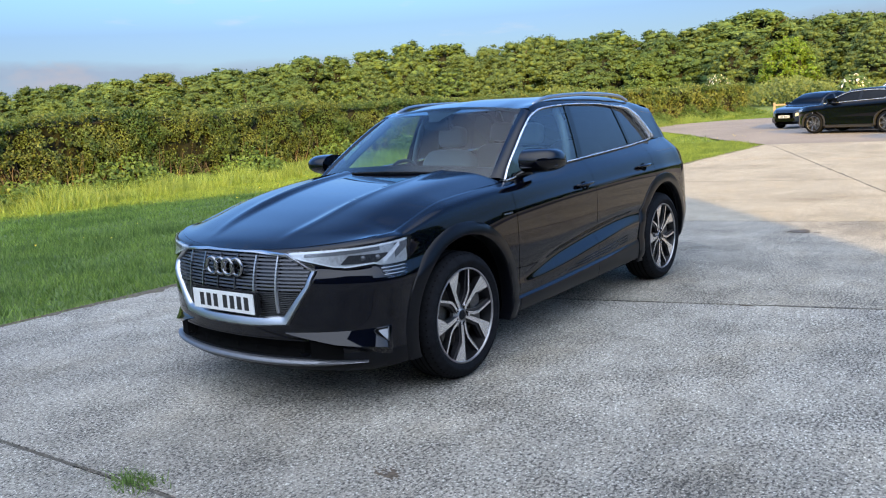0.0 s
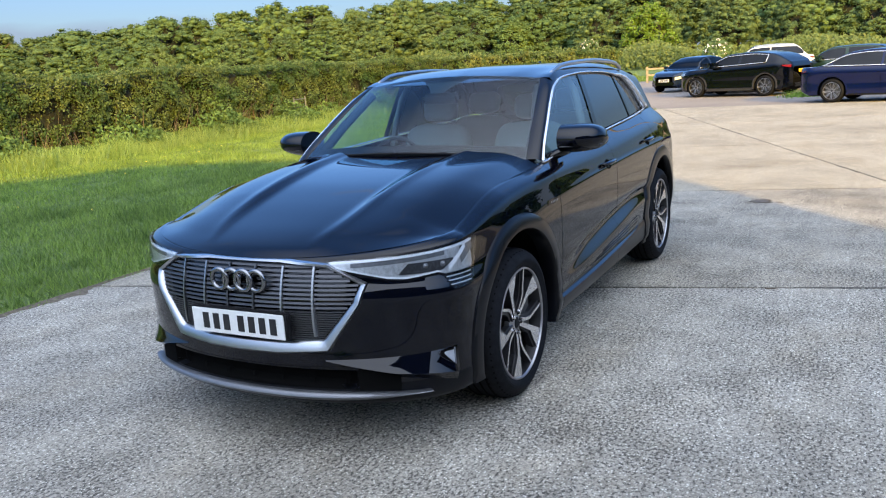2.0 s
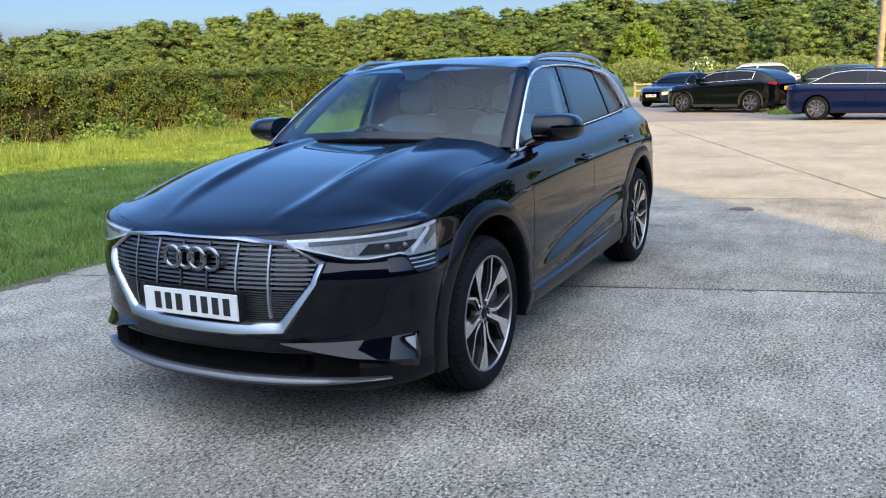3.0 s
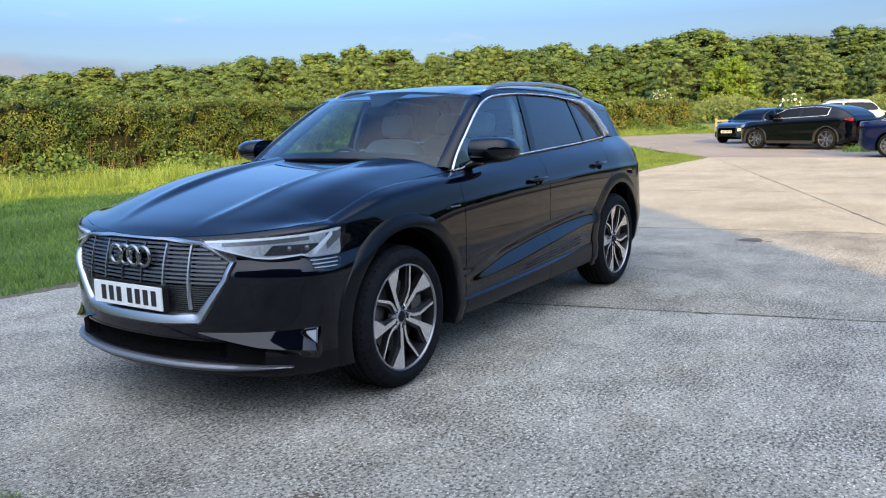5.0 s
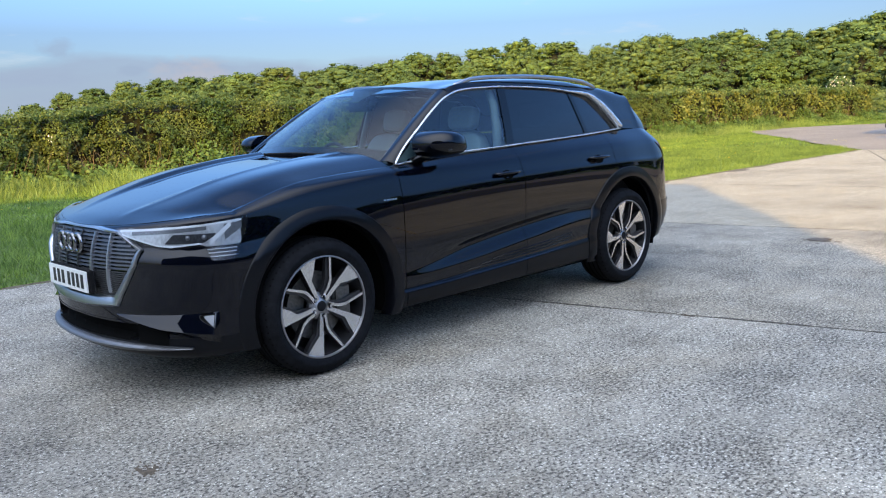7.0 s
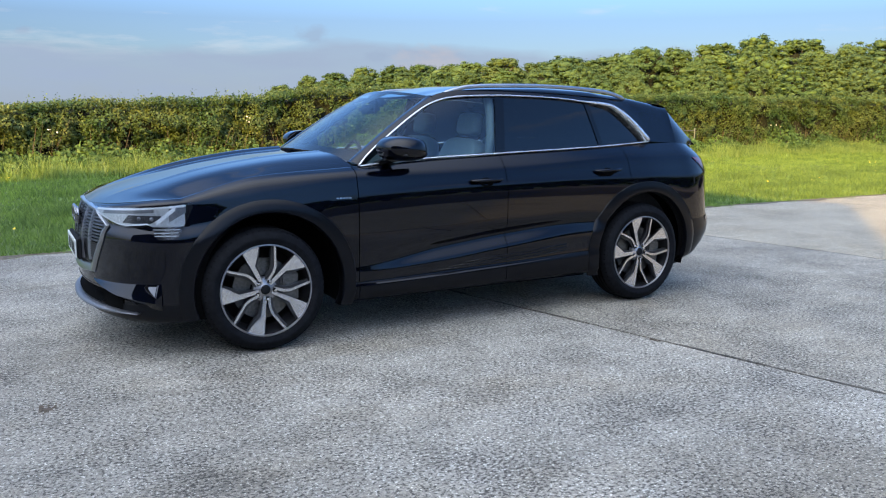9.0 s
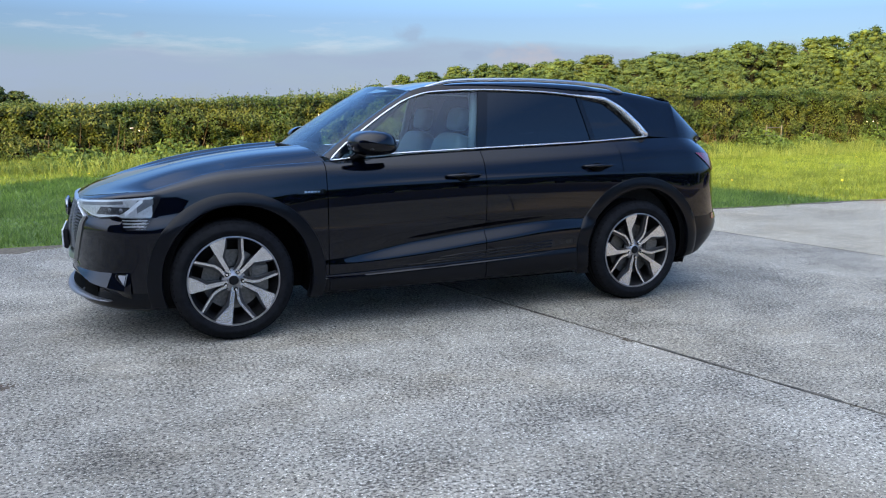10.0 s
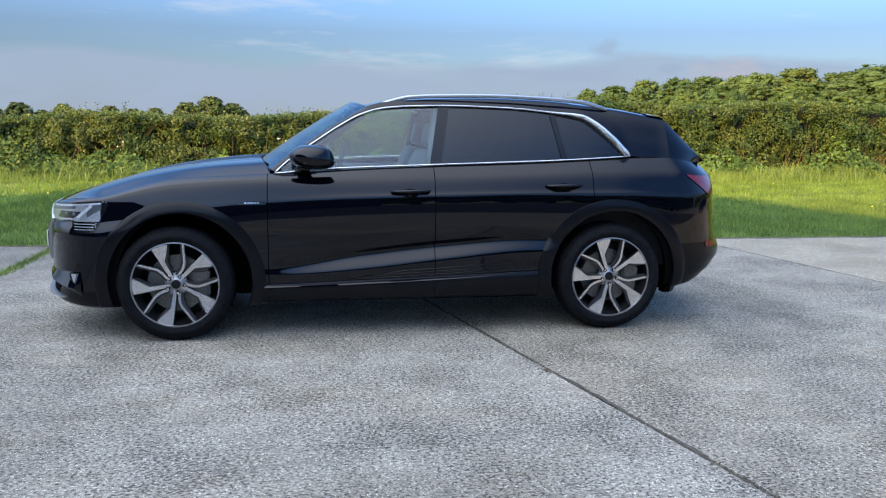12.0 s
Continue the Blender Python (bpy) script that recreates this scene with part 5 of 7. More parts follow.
# ---- cabin ----
LOW_X = [.637, .72, .909, 1.06, 1.212, 1.364, 1.518, 1.797, 2.225, 2.569, 2.754, 2.86, 2.99, 3.10, 3.25, 3.45, 3.62, 3.80]
LOW_Z = [1.088, 1.165, 1.298, 1.397, 1.478, 1.520, 1.533, 1.541, 1.531, 1.501, 1.480, 1.424, 1.312, 1.208, 1.198, 1.19, 1.17, 1.14]
ROOF_X = [1.16, 1.25, 1.43, 1.715, 2.1, 2.5, 3.0, 3.40]
ROOF_Z = [1.528, 1.565, 1.598, 1.620, 1.626, 1.614, 1.566, 1.500]


def cabin_y(x, z):
    """Half width of the cabin's side at a height above the belt."""
    zb = float(pchip(ST, LINES[11][1], min(max(x, -0.45), 3.35)))
    yb = float(pchip(ST, LINES[11][0], min(max(x, -0.45), 3.35)))
    lean = 0.30 if x < 2.4 else 0.30 + 0.05 * (x - 2.4)
    d = max(0, z - zb)
    return yb - lean * d - 0.16 * d * d


def screen_edge(t):
    """Outer edge of the windscreen from its foot (0) to the header (1)."""
    x = 0.60 + 0.65 * t
    z = 1.108 + 0.425 * t - 0.05 * t * (1 - t) * -1.2
    y = 0.757 - 0.145 * t
    return Vector((x, -y, z))


def pillar_strip():
    """A-pillar: between window chrome and windscreen."""
    n, m = 40, 8
    P = np.zeros((m, n, 3))
    for j in range(n):
        t = j / (n - 1)
        e = screen_edge(t)
        x = 0.64 + (1.30 - 0.64) * t
        zl = float(pchip(LOW_X, LOW_Z, x))
        a = Vector((x, -cabin_y(x, zl), zl))
        mid = (a + e) / 2 + Vector((-0.012, -0.026, 0.018))
        for i in range(m):
            f = i / (m - 1)
            P[i, j] = a * (1 - f) ** 2 + mid * 2 * f * (1 - f) + e * f * f
    return P


ap = pillar_strip()
for Q in (ap, flip_y(ap)):
    part("pillar", grid_bm(Q), BLACK_PAINT, suv, "", True, 40)


def roof_section(x, n=30):
    """Half roof, from the window line up to the middle."""
    zl = float(pchip(LOW_X, LOW_Z, x))
    zr = float(pchip(ROOF_X, ROOF_Z, min(x, 3.40)))
    yl = cabin_y(x, zl)
    if x < 2.72:
        pts = [(yl, zl), (yl - 0.035, zl + 0.040), (0.60, zr - 0.030), (0.36, zr - 0.009), (0, zr)]
    else:
        yt = 0.60 + 0.02 * (x - 2.72)
        zt = zr - 0.034
        f = 0.45
        zm = zl + (zt - zl) * f
        ym = max(yt, cabin_y(x, zm) - 0.01)
        pts = [(yl, zl), (ym, zm), (yt, zt), (0.38, zr - 0.010), (0, zr)]
    pts = np.array(pts)
    d = np.concatenate([[0], np.cumsum(np.hypot(*np.diff(pts, axis=0).T))])
    u = np.linspace(0, d[-1], n)
    return np.stack([pchip(d, pts[:, 0], u), pchip(d, pts[:, 1], u)], 1)


def roof_skin():
    xs = np.concatenate([np.linspace(1.25, 2.72, 34), np.linspace(2.735, 3.40, 22)])
    P = np.zeros((30, len(xs), 3))
    for j, x in enumerate(xs):
        s = roof_section(x)
        for i in range(30):
            shift = 0.0
            if j < 6:
                # the header bows forward in the middle
                shift = -0.085 * (1 - (s[i, 0] / 0.62) ** 2) * (1 - j / 6) if s[i, 0] < 0.62 else 0.0
            zz = s[i, 1] + shift * 0.42
            P[i, j] = (x + shift, -s[i, 0], zz)
    return P


RS = roof_skin()
bm = grid_bm(RS)
grid_bm(flip_y(RS), None, bm)
bmesh.ops.remove_doubles(bm, verts=bm.verts[:], dist=1e-4)
part("roof", bm, BLACK_PAINT, suv, "", True, 38)

# quarter behind the rear window: from the roof's end down to the tail shoulder
Q = np.zeros((18, 16, 3))
end_sec = roof_section(3.40, 16)
for i in range(18):
    f = i / 17
    low = skin_at(column_of_x(3.395 + 0.315 * f, 1.15), 5.0)
    top = Vector((3.405 + 0.312 * f, -(0.602 + 0.050 * f), 1.468 - 0.300 * f))
    for j in range(16):
        g = j / 15
        mid = (low + top) / 2 + Vector((0.0, -0.020, 0.010))
        q1 = low * (1 - g) ** 2 + mid * 2 * g * (1 - g) + top * g * g
        Q[i, j] = q1
for W in (Q, flip_y(Q)):
    part("rear_pillar", grid_bm(W), BLACK_PAINT, suv, "", True, 40)

# windscreen
WS = np.zeros((24, 30, 3))
for i in range(24):
    t = i / 23
    e = screen_edge(t)
    for j in range(30):
        k = -1 + 2 * j / 29
        bow = (1 - k * k)
        WS[i, j] = (e.x - (0.115 - 0.03 * t) * bow, e.y * -k, e.z + (0.042 + 0.0 * t) * bow * (0.75 + 0.25 * t))
ws = part("windscreen", grid_bm(WS), SCREEN, suv, "clear laminated windscreen", True)
ws.visible_shadow = False
# black ceramic band round the screen
BAND = np.zeros((5, 30, 3))
for i in range(5):
    for j in range(30):
        p, q_ = Vector(WS[0, j]), Vector(WS[3, j])
        BAND[i, j] = p.lerp(q_, i / 4) + Vector((0.004, 0, -0.004))
part("screen_band", grid_bm(BAND), MATT_BLACK, suv, "", True)
BAND = np.zeros((5, 30, 3))
for i in range(5):
    for j in range(30):
        p, q_ = Vector(WS[23, j]), Vector(WS[22, j])
        BAND[i, j] = p.lerp(q_, i / 4) + Vector((0.004, 0, -0.004))
part("screen_band", grid_bm(BAND), MATT_BLACK, suv, "", True)
# dark camera housing behind the head of the screen
HS = np.zeros((7, 9, 3))
for i in range(7):
    g = i / 6
    t = 0.99 - 0.21 * g
    e = screen_edge(t)
    for j in range(9):
        k = (-1 + j / 4) * (0.21 * (1 - g) ** 1.4 + 0.075)
        bow = 1 - k * k
        HS[i, j] = (e.x - (0.115 - 0.03 * t) * bow + 0.012, e.y * -k, e.z + 0.042 * bow * (0.75 + 0.25 * t) - 0.012)
part("camera_housing", grid_bm(HS), CABIN, suv, "dark camera housing behind the screen", True)
# scuttle between bonnet and screen
SC = np.zeros((4, 40, 3))
for j in range(40):
    k = -1 + 2 * j / 39
    ak = abs(k)
    a = Vector((0.485 + 0.105 * ak ** 2.2, 0.80 * k, 1.150 - 0.055 * ak ** 3))
    b = Vector((0.60 - 0.112 * (1 - k * k) + 0.02, 0.757 * k, 1.106 + 0.034 * (1 - k * k)))
    for i in range(4):
        SC[i, j] = a.lerp(b, i / 3) - Vector((0, 0, 0.012 * math.sin(math.pi * i / 3)))
part("scuttle", grid_bm(SC), MATT_BLACK, suv, "", True)
for y0, y1, x0, x1 in ((-0.62, 0.02, 0.59, 0.47), (0.0, 0.60, 0.475, 0.58)):
    pts = []
    for k in range(10):
        f = k / 9
        yy = y0 + (y1 - y0) * f
        pts.append((0.60 - 0.112 * (1 - (yy / 0.757) ** 2) + 0.012, yy, 1.112 + 0.036 * (1 - (yy / 0.757) ** 2) + 0.012))
    part("wiper", sweep(pts, 0.008, 6), MATT_BLACK, suv, "", True)

# rear window and spoiler
RW = np.zeros((14, 24, 3))
for i in range(14):
    f = i / 13
    for j in range(24):
        k = -1 + 2 * j / 23
        RW[i, j] = (3.395 + 0.290 * f + (0.06 - 0.04 * f) * (1 - k * k), k * (0.60 + 0.04 * f), 1.466 - 0.315 * f + 0.004 * (1 - k * k))
part("rear_window", grid_bm(RW), PRIVACY, suv, "dark privacy rear window", True)
# shelf of the tailgate between window and lamps
TG = np.zeros((5, 24, 3))
tail_cols = np.arange(NF + len(side_x) - 4, NC)
tail_y = np.abs(SKIN[-1, tail_cols, 1])[::-1]
for j in range(24):
    k = -1 + 2 * j / 23
    yy = min(abs(k) * 0.735, 0.735)
    ex = float(np.interp(yy, tail_y, SKIN[-1, tail_cols, 0][::-1]))
    ez = float(np.interp(yy, tail_y, SKIN[-1, tail_cols, 2][::-1]))
    a, b = Vector(RW[13, j]), Vector((ex + 0.001, math.copysign(yy, k), ez + 0.001))
    m_ = (a + b) / 2 + Vector((-0.004, 0, 0.012))
    for i in range(5):
        f = i / 4
        TG[i, j] = a * (1 - f) ** 2 + m_ * 2 * f * (1 - f) + b * f * f
part("tailgate_shelf", grid_bm(TG), BLACK_PAINT, suv, "", True, 40)
SP = np.zeros((8, 24, 3))
for j in range(24):
    k = -1 + 2 * j / 23
    prof = [(3.28, 1.523), (3.34, 1.516), (3.395, 1.503), (3.404, 1.496), (3.398, 1.486), (3.37, 1.474), (3.34, 1.470), (3.30, 1.48)]
    for i, (px, pz) in enumerate(prof):
        drop = 0.030 * abs(k) ** 3
        SP[i, j] = (px + 0.012 * (1 - k * k), k * 0.612, pz - drop + 0.004)
part("spoiler", grid_bm(SP), BLACK_PAINT, suv, "", True, 40)
bm = bmesh.new()
bmesh.ops.create_cone(bm, cap_ends=True, segments=12, radius1=0.03, radius2=0.006, depth=0.055, matrix=pose(2.83, 0, 1.605, 0, 25, 0))
for v in bm.verts:
    v.co.x = 2.83 + (v.co.x - 2.83) * 1.7
part("aerial_fin", bm, GLOSS_BLACK, suv, "", True, 40)

# side glass


def belt_z(x):
    return float(pchip([.637, 1.018, 1.742, 2.617, 3.098], [1.085, 1.118, 1.146, 1.178, 1.206], x))


def side_pane(name, xa, xb, material, label, inset, lean_a=0.0, lean_b=0.0):
    """Glass between the belt and the window's top line; lean: how far an end leans back at the top."""
    n, m = 26, 10
    for sgn in (-1, 1):
        P = np.zeros((m, n, 3))
        for j in range(n):
            f = j / (n - 1)
            for i in range(m):
                g = i / (m - 1)
                x = xa + (xb - xa) * f + g * (lean_a * (1 - f) + lean_b * f)
                zt = float(pchip(LOW_X, LOW_Z, x)) - 0.006
                zb = min(belt_z(x) + 0.006, zt)
                z = zb + (zt - zb) * g
                P[i, j] = (x, sgn * (cabin_y(x, z) - inset), z)
        w = part(name, grid_bm(P), material, suv, label, True)
        if material in (CLEAR, PRIVACY):
            w.visible_shadow = False


side_pane("side_window", 0.66, 1.672, CLEAR, "clear front side window", 0.010, 0.0, 0.072)
side_pane("side_window", 1.735, 2.60, PRIVACY, "dark privacy rear side window", 0.010, 0.072, -0.070)
side_pane("quarter_window", 2.625, 3.088, PRIVACY, "small dark privacy quarter window", 0.010, -0.070, 0.0)
side_pane("window_pillar", 1.666, 1.742, GLOSS_BLACK, "gloss black door pillar", 0.004, 0.072, 0.072)
side_pane("window_pillar", 2.592, 2.634, GLOSS_BLACK, "gloss black window divider", 0.004, -0.070, -0.070)

# bright strip round the side windows
for sgn in (-1, 1):
    outline = [(0.637, 1.085)]
    xs_top = list(np.linspace(0.66, 2.754, 50))
    outline += [(x, float(pchip(LOW_X, LOW_Z, x))) for x in xs_top]
    outline += [(x, float(pchip(LOW_X, LOW_Z, x))) for x in np.linspace(2.78, 3.075, 14)]
    outline += [(3.095, 1.214), (3.09, 1.207)]
    outline += [(x, belt_z(x)) for x in np.linspace(3.06, 0.66, 50)]
    pts = []
    wid = []
    for x, z in outline:
        pts.append((x, sgn * (cabin_y(x, z) + 0.004), z))
        wid.append(0.0105 if x < 2.5 else 0.0105 + 0.032 * max(0, min(1, (x - 2.5) / 0.4)) * (1 if z > belt_z(x) + 0.012 else 0))
    part("window_trim", sweep(pts, wid, 6, 0.5, True, None, (0, 1, 0)), CHROME, suv, "bright chrome window surround", True)

# roof rails
for sgn in (-1, 1):
    pts, rad = [], []
    for k in range(44):
        f = k / 43
        x = 1.34 + 1.63 * f
        base = float(pchip(ROOF_X, ROOF_Z, x)) - 0.030
        lift = 0.028 * min(1, math.sin(math.pi * min(max(f, 0.0), 1.0)) * 3.0)
        pts.append((x, sgn * (0.635 + 0.02 * math.sin(math.pi * f)), base - 0.012 + lift))
        rad.append(0.0145 if 0 < k < 43 else 0.004)
    part("roof_rail", sweep(pts, rad, 8, 0.8), SATIN_SILVER, suv, "satin silver roof rail", True)

# arch trims
for (cx, cz) in ARCH:
    front = cx < 1
    for sgn in (-1, 1):
        P = np.zeros((7, 60, 3))
        for j in range(60):
            a = radians(-20 + 220 * j / 59)
            grow = 0.056 + (0.028 if not front else 0.02) * (0.5 + 0.5 * abs(math.cos(a)))
            for i, (dr, dy) in enumerate(((-0.012, -0.075), (-0.014, 0.004), (-0.008, 0.013), (0.012, 0.015), (grow * 0.55, 0.011), (grow * 0.92, 0.007), (grow, -0.004))):
                rr = ARCH_R + dr
                x = cx + rr * math.cos(a)
                z = max(0.232, cz + rr * math.sin(a))
                base = abs(flank_point(x, max(z, 0.262)).y)
                P[i, j] = (x, sgn * (base + dy), z)
        part("arch_trim", grid_bm(P), SATIN_BLACK, suv, "satin black wheel-arch trim", True, 50)
        W = np.zeros((5, 40, 3))
        for j in range(40):
            a = radians(-18 + 216 * j / 39)
            for i in range(5):
                W[i, j] = (cx + ARCH_R * math.cos(a), sgn * (0.90 - 0.09 * i), cz + ARCH_R * math.sin(a))
        wb = grid_bm(W)
        ring_ = [wb.verts.new((cx + (ARCH_R + 0.02) * math.cos(q * math.pi / 16), sgn * 0.55, max(0.25, cz + (ARCH_R + 0.02) * math.sin(q * math.pi / 16)))) for q in range(32)]
        wb.faces.new(ring_)
        part("wheel_well", wb, SHADE_BLACK, suv, "", True, 40)

# upward-facing ledge along the foot of the doors, fading out ahead of the rear arch
SILL_LINE = ((0.56, 0.350), (0.9, 0.356), (1.3, 0.368), (1.7, 0.383), (2.0, 0.396), (2.16, 0.410), (2.28, 0.430))
for sgn in (-1, 1):
    P = np.zeros((4, 60, 3))
    for j in range(60):
        x = 0.56 + 1.66 * j / 59
        z = float(pchip([p[0] for p in SILL_LINE], [p[1] for p in SILL_LINE], x))
        w = 1 - 0.9 * max(0, (x - 1.7) / 0.52)
        for i, (dz, out) in enumerate(((0.010, -0.002), (0.007, 0.0015), (-0.005, 0.010), (-0.011, 0.001))):
            P[i, j] = flank_point(x, z + dz * w, out * w, sgn)
    part("sill_ledge", grid_bm(P), BLACK_PAINT, suv, "", True, 30)

# door handles
for sgn in (-1, 1):
    for x0, x1, z0 in ((1.393, 1.651, 0.972), (2.446, 2.700, 1.008)):
        pts, rad = [], []
        for k in range(15):
            f = k / 14
            p = flank_point(x0 + (x1 - x0) * f, z0 + 0.004 * f, 0.008 + 0.026 * math.sin(math.pi * f) ** 0.5, sgn)
            pts.append(tuple(p))
            rad.append(0.008 + 0.010 * math.sin(math.pi * f) ** 0.5)
        part("door_handle", sweep(pts, rad, 10, 0.7, False, None, (0, 1, 0)), BLACK_PAINT, suv, "", True)
        # flat near-black oval: the grip recess has its shade only as colour
        cup = bmesh.new()
        c = flank_point((x0 + x1) / 2, z0 - 0.012, 0.0015, sgn)
        ring = []
        for k in range(20):
            a = 2 * math.pi * k / 20
            q_ = flank_point(c.x + 0.055 * math.cos(a), c.z + 0.030 * math.sin(a), 0.002, sgn)
            ring.append(cup.verts.new(q_))
        cup.faces.new(ring)
        part("handle_recess_shade", cup, SHADE_BLACK, suv)

# door mirrors
for sgn in (-1, 1):
    bm = bmesh.new()
    n, m = 20, 14
    P = np.zeros((m + 1, n + 1, 3))
    for i in range(m + 1):
        f = i / m
        y = 0.885 + 0.245 * f
        tall = 0.090 * (1 - 0.22 * f ** 2.2) * max(0.02, 1 - f ** 7) ** 0.5
        deep = 0.142 * max(0.03, (1 - f ** 6)) ** 0.5 * (0.72 + 0.28 * math.sin(math.pi * min(1, 0.25 + 0.6 * f)))
        cx, cz = 0.872 + 0.02 * f, 1.183 + 0.01 * f
        for j in range(n + 1):
            a = 2 * math.pi * j / n
            ca, sa = math.cos(a), math.sin(a)
            ex = math.copysign(abs(ca) ** 0.8, ca)
            ez = math.copysign(abs(sa) ** 0.62, sa) * (1.0 if ca > 0 else 1 - 0.35 * abs(ca) ** 2)
            P[i, j] = (cx + deep * ex - 0.015 * ez, sgn * y, cz + tall * ez * (1 if sa > 0 else 0.82))
    bm = grid_bm(P)
    bmesh.ops.holes_fill(bm, edges=[e for e in bm.edges if e.is_boundary])
    shell = part("door_mirror", bm, BLACK_PAINT, suv, "gloss black door mirror", True, 50)
    pts = []
    for k in range(16):
        f = k / 15
        pts.append((0.872 - 0.128 * math.cos(f * 1.35) * 0.98, sgn * (0.90 + 0.215 * f), 1.158 + 0.004 * f))
    part("mirror_indicator", sweep(pts, 0.005, 6), SLAT_DARK, shell, "slim grey indicator strip", True)
    arm = []
    for k in range(6):
        f = k / 5
        arm.append((0.80 + 0.05 * f, sgn * (0.80 + 0.12 * f), 1.088 + 0.05 * f))
    part("mirror_foot", sweep(arm, 0.028, 8, 1.6), GLOSS_BLACK, shell, "", True)

# ---- grille ----


def dense(poly, step=0.03):
    out = []
    for (y0, z0), (y1, z1) in zip(poly, poly[1:]):
        k = max(1, int(math.hypot(y1 - y0, z1 - z0) / step))
        out += [(y0 + (y1 - y0) * q / k, z0 + (z1 - z0) * q / k) for q in range(k)]
    return out + [poly[-1]]


def band_pairs():
    o, i_ = [], []
    for (a, b), (c, d) in zip(zip(HALF, HALF[1:]), zip(HALF_IN, HALF_IN[1:])):
        k = max(2, int(math.hypot(b[0] - a[0], b[1] - a[1]) / 0.025))
        for q in range(k):
            f = q / k
            o.append((a[0] + (b[0] - a[0]) * f, a[1] + (b[1] - a[1]) * f))
            i_.append((c[0] + (d[0] - c[0]) * f, c[1] + (d[1] - c[1]) * f))
    return o + [HALF[-1]], i_ + [HALF_IN[-1]]


OUT_R, IN_R = band_pairs()
loop_o = OUT_R + [(-y, z) for y, z in OUT_R[-2:0:-1]]
loop_i = IN_R + [(-y, z) for y, z in IN_R[-2:0:-1]]
n = len(loop_o)
F = np.zeros((6, n + 1, 3))
for j in range(n + 1):
    (yo, zo), (yi, zi) = loop_o[j % n], loop_i[j % n]
    for i, (f, out) in enumerate(((-0.12, -0.01), (0.0, 0.010), (0.15, 0.018), (0.8, 0.012), (1.0, 0.002), (1.0, -0.045))):
        F[i, j] = nose_point(yo + (yi - yo) * f, zo + (zi - zo) * f, out)
part("grille_frame", grid_bm(F), SATIN_SILVER, suv, "bright silver octagonal grille surround", True, 50)


def grille_half(z):
    """Half width of the opening at height z."""
    pts = sorted((zz, yy) for yy, zz in IN_R if yy > 0.3)
    return float(np.interp(z, [p[0] for p in pts], [p[1] for p in pts])) - 0.004


def grille_point(y, z, out):
    """Point on the grille's face: an even bow from its foot to its head."""
    a, b, c = (nose_point(y, h, out) for h in (.525, .69, .855))
    t = (z - .525) / .33
    p = a * (2 * (t - .5) * (t - 1)) + b * (-4 * t * (t - 1)) + c * (2 * t * (t - .5))
    return Vector((p.x, y, z))


# closed panel behind the slats
G = np.zeros((24, 41, 3))
for i in range(24):
    z = .516 + (.858 - .516) * i / 23
    h = grille_half(min(max(z, .53), .842)) if z > .53 and z < .842 else (.40 if z < .6 else .42)
    for j in range(41):
        G[i, j] = grille_point(h * (-1 + 2 * j / 40), z, -0.022)
part("grille_back", grid_bm(G), GLOSS_BLACK, suv, "", True)
for k in range(10):
    z = 0.842 - 0.0190 * k
    h = grille_half(z) if z < .842 else .42
    top, pts = [], np.zeros((4, 41, 3))
    for j in range(41):
        y = h * (-1 + 2 * j / 40)
        for i, (dz, o) in enumerate(((0.0052, -0.016), (0.0052, -0.004), (-0.0040, -0.002), (-0.0052, -0.016))):
            pts[i, j] = grille_point(y, z + dz, o)
    part("grille_slat", grid_bm(pts), SLAT_GREY, suv, "", True, 40)
for k in range(13):
    z = 0.652 - 0.0102 * k
    h = grille_half(max(z, .531))
    pts = np.zeros((4, 41, 3))
    for j in range(41):
        y = h * (-1 + 2 * j / 40)
        for i, (dz, o) in enumerate(((0.0037, -0.016), (0.0030, -0.008), (-0.0030, -0.008), (-0.0037, -0.016))):
            pts[i, j] = grille_point(y, z + dz, o)
    part("grille_slat", grid_bm(pts), SLAT_DARK, suv, "", True, 40)
for y in (-.37, -.22, -.073, .073, .22, .37):
    P = np.zeros((4, 24, 3))
    zt, zb = .846, (.545 if abs(y) > .3 else .535)
    for j in range(24):
        z = zt + (zb - zt) * j / 23
        for i, (dy, o) in enumerate(((-.0075, -.014), (-.0045, .004), (.0045, .004), (.0075, -.014))):
            P[i, j] = grille_point(y + dy, z, o)
    part("grille_bar", grid_bm(P), SLAT_GREY if abs(y) < .1 else BAR_GREY, suv, "satin upright grille bar", True, 40)

# four plain interlocked rings
for k in range(4):
    y = -0.102 + 0.068 * k
    c = nose_point(y, .782, 0.026)
    pts = []
    for q in range(28):
        a = 2 * math.pi * q / 28
        pts.append((c.x - 0.004 * (k % 2), y + 0.0445 * math.cos(a), .782 + 0.0445 * math.sin(a)))
    part("ring", sweep(pts, 0.0112, 8, 1.0, True, None, (1, 0, 0)), RING_GREY, suv, "dark chrome ring", True)
bm = bmesh.new()
add_box(bm, -.922, -.900, -.085, .085, .772, .794, 0.004)
part("ring_mount", bm, SHADE_BLACK, suv)


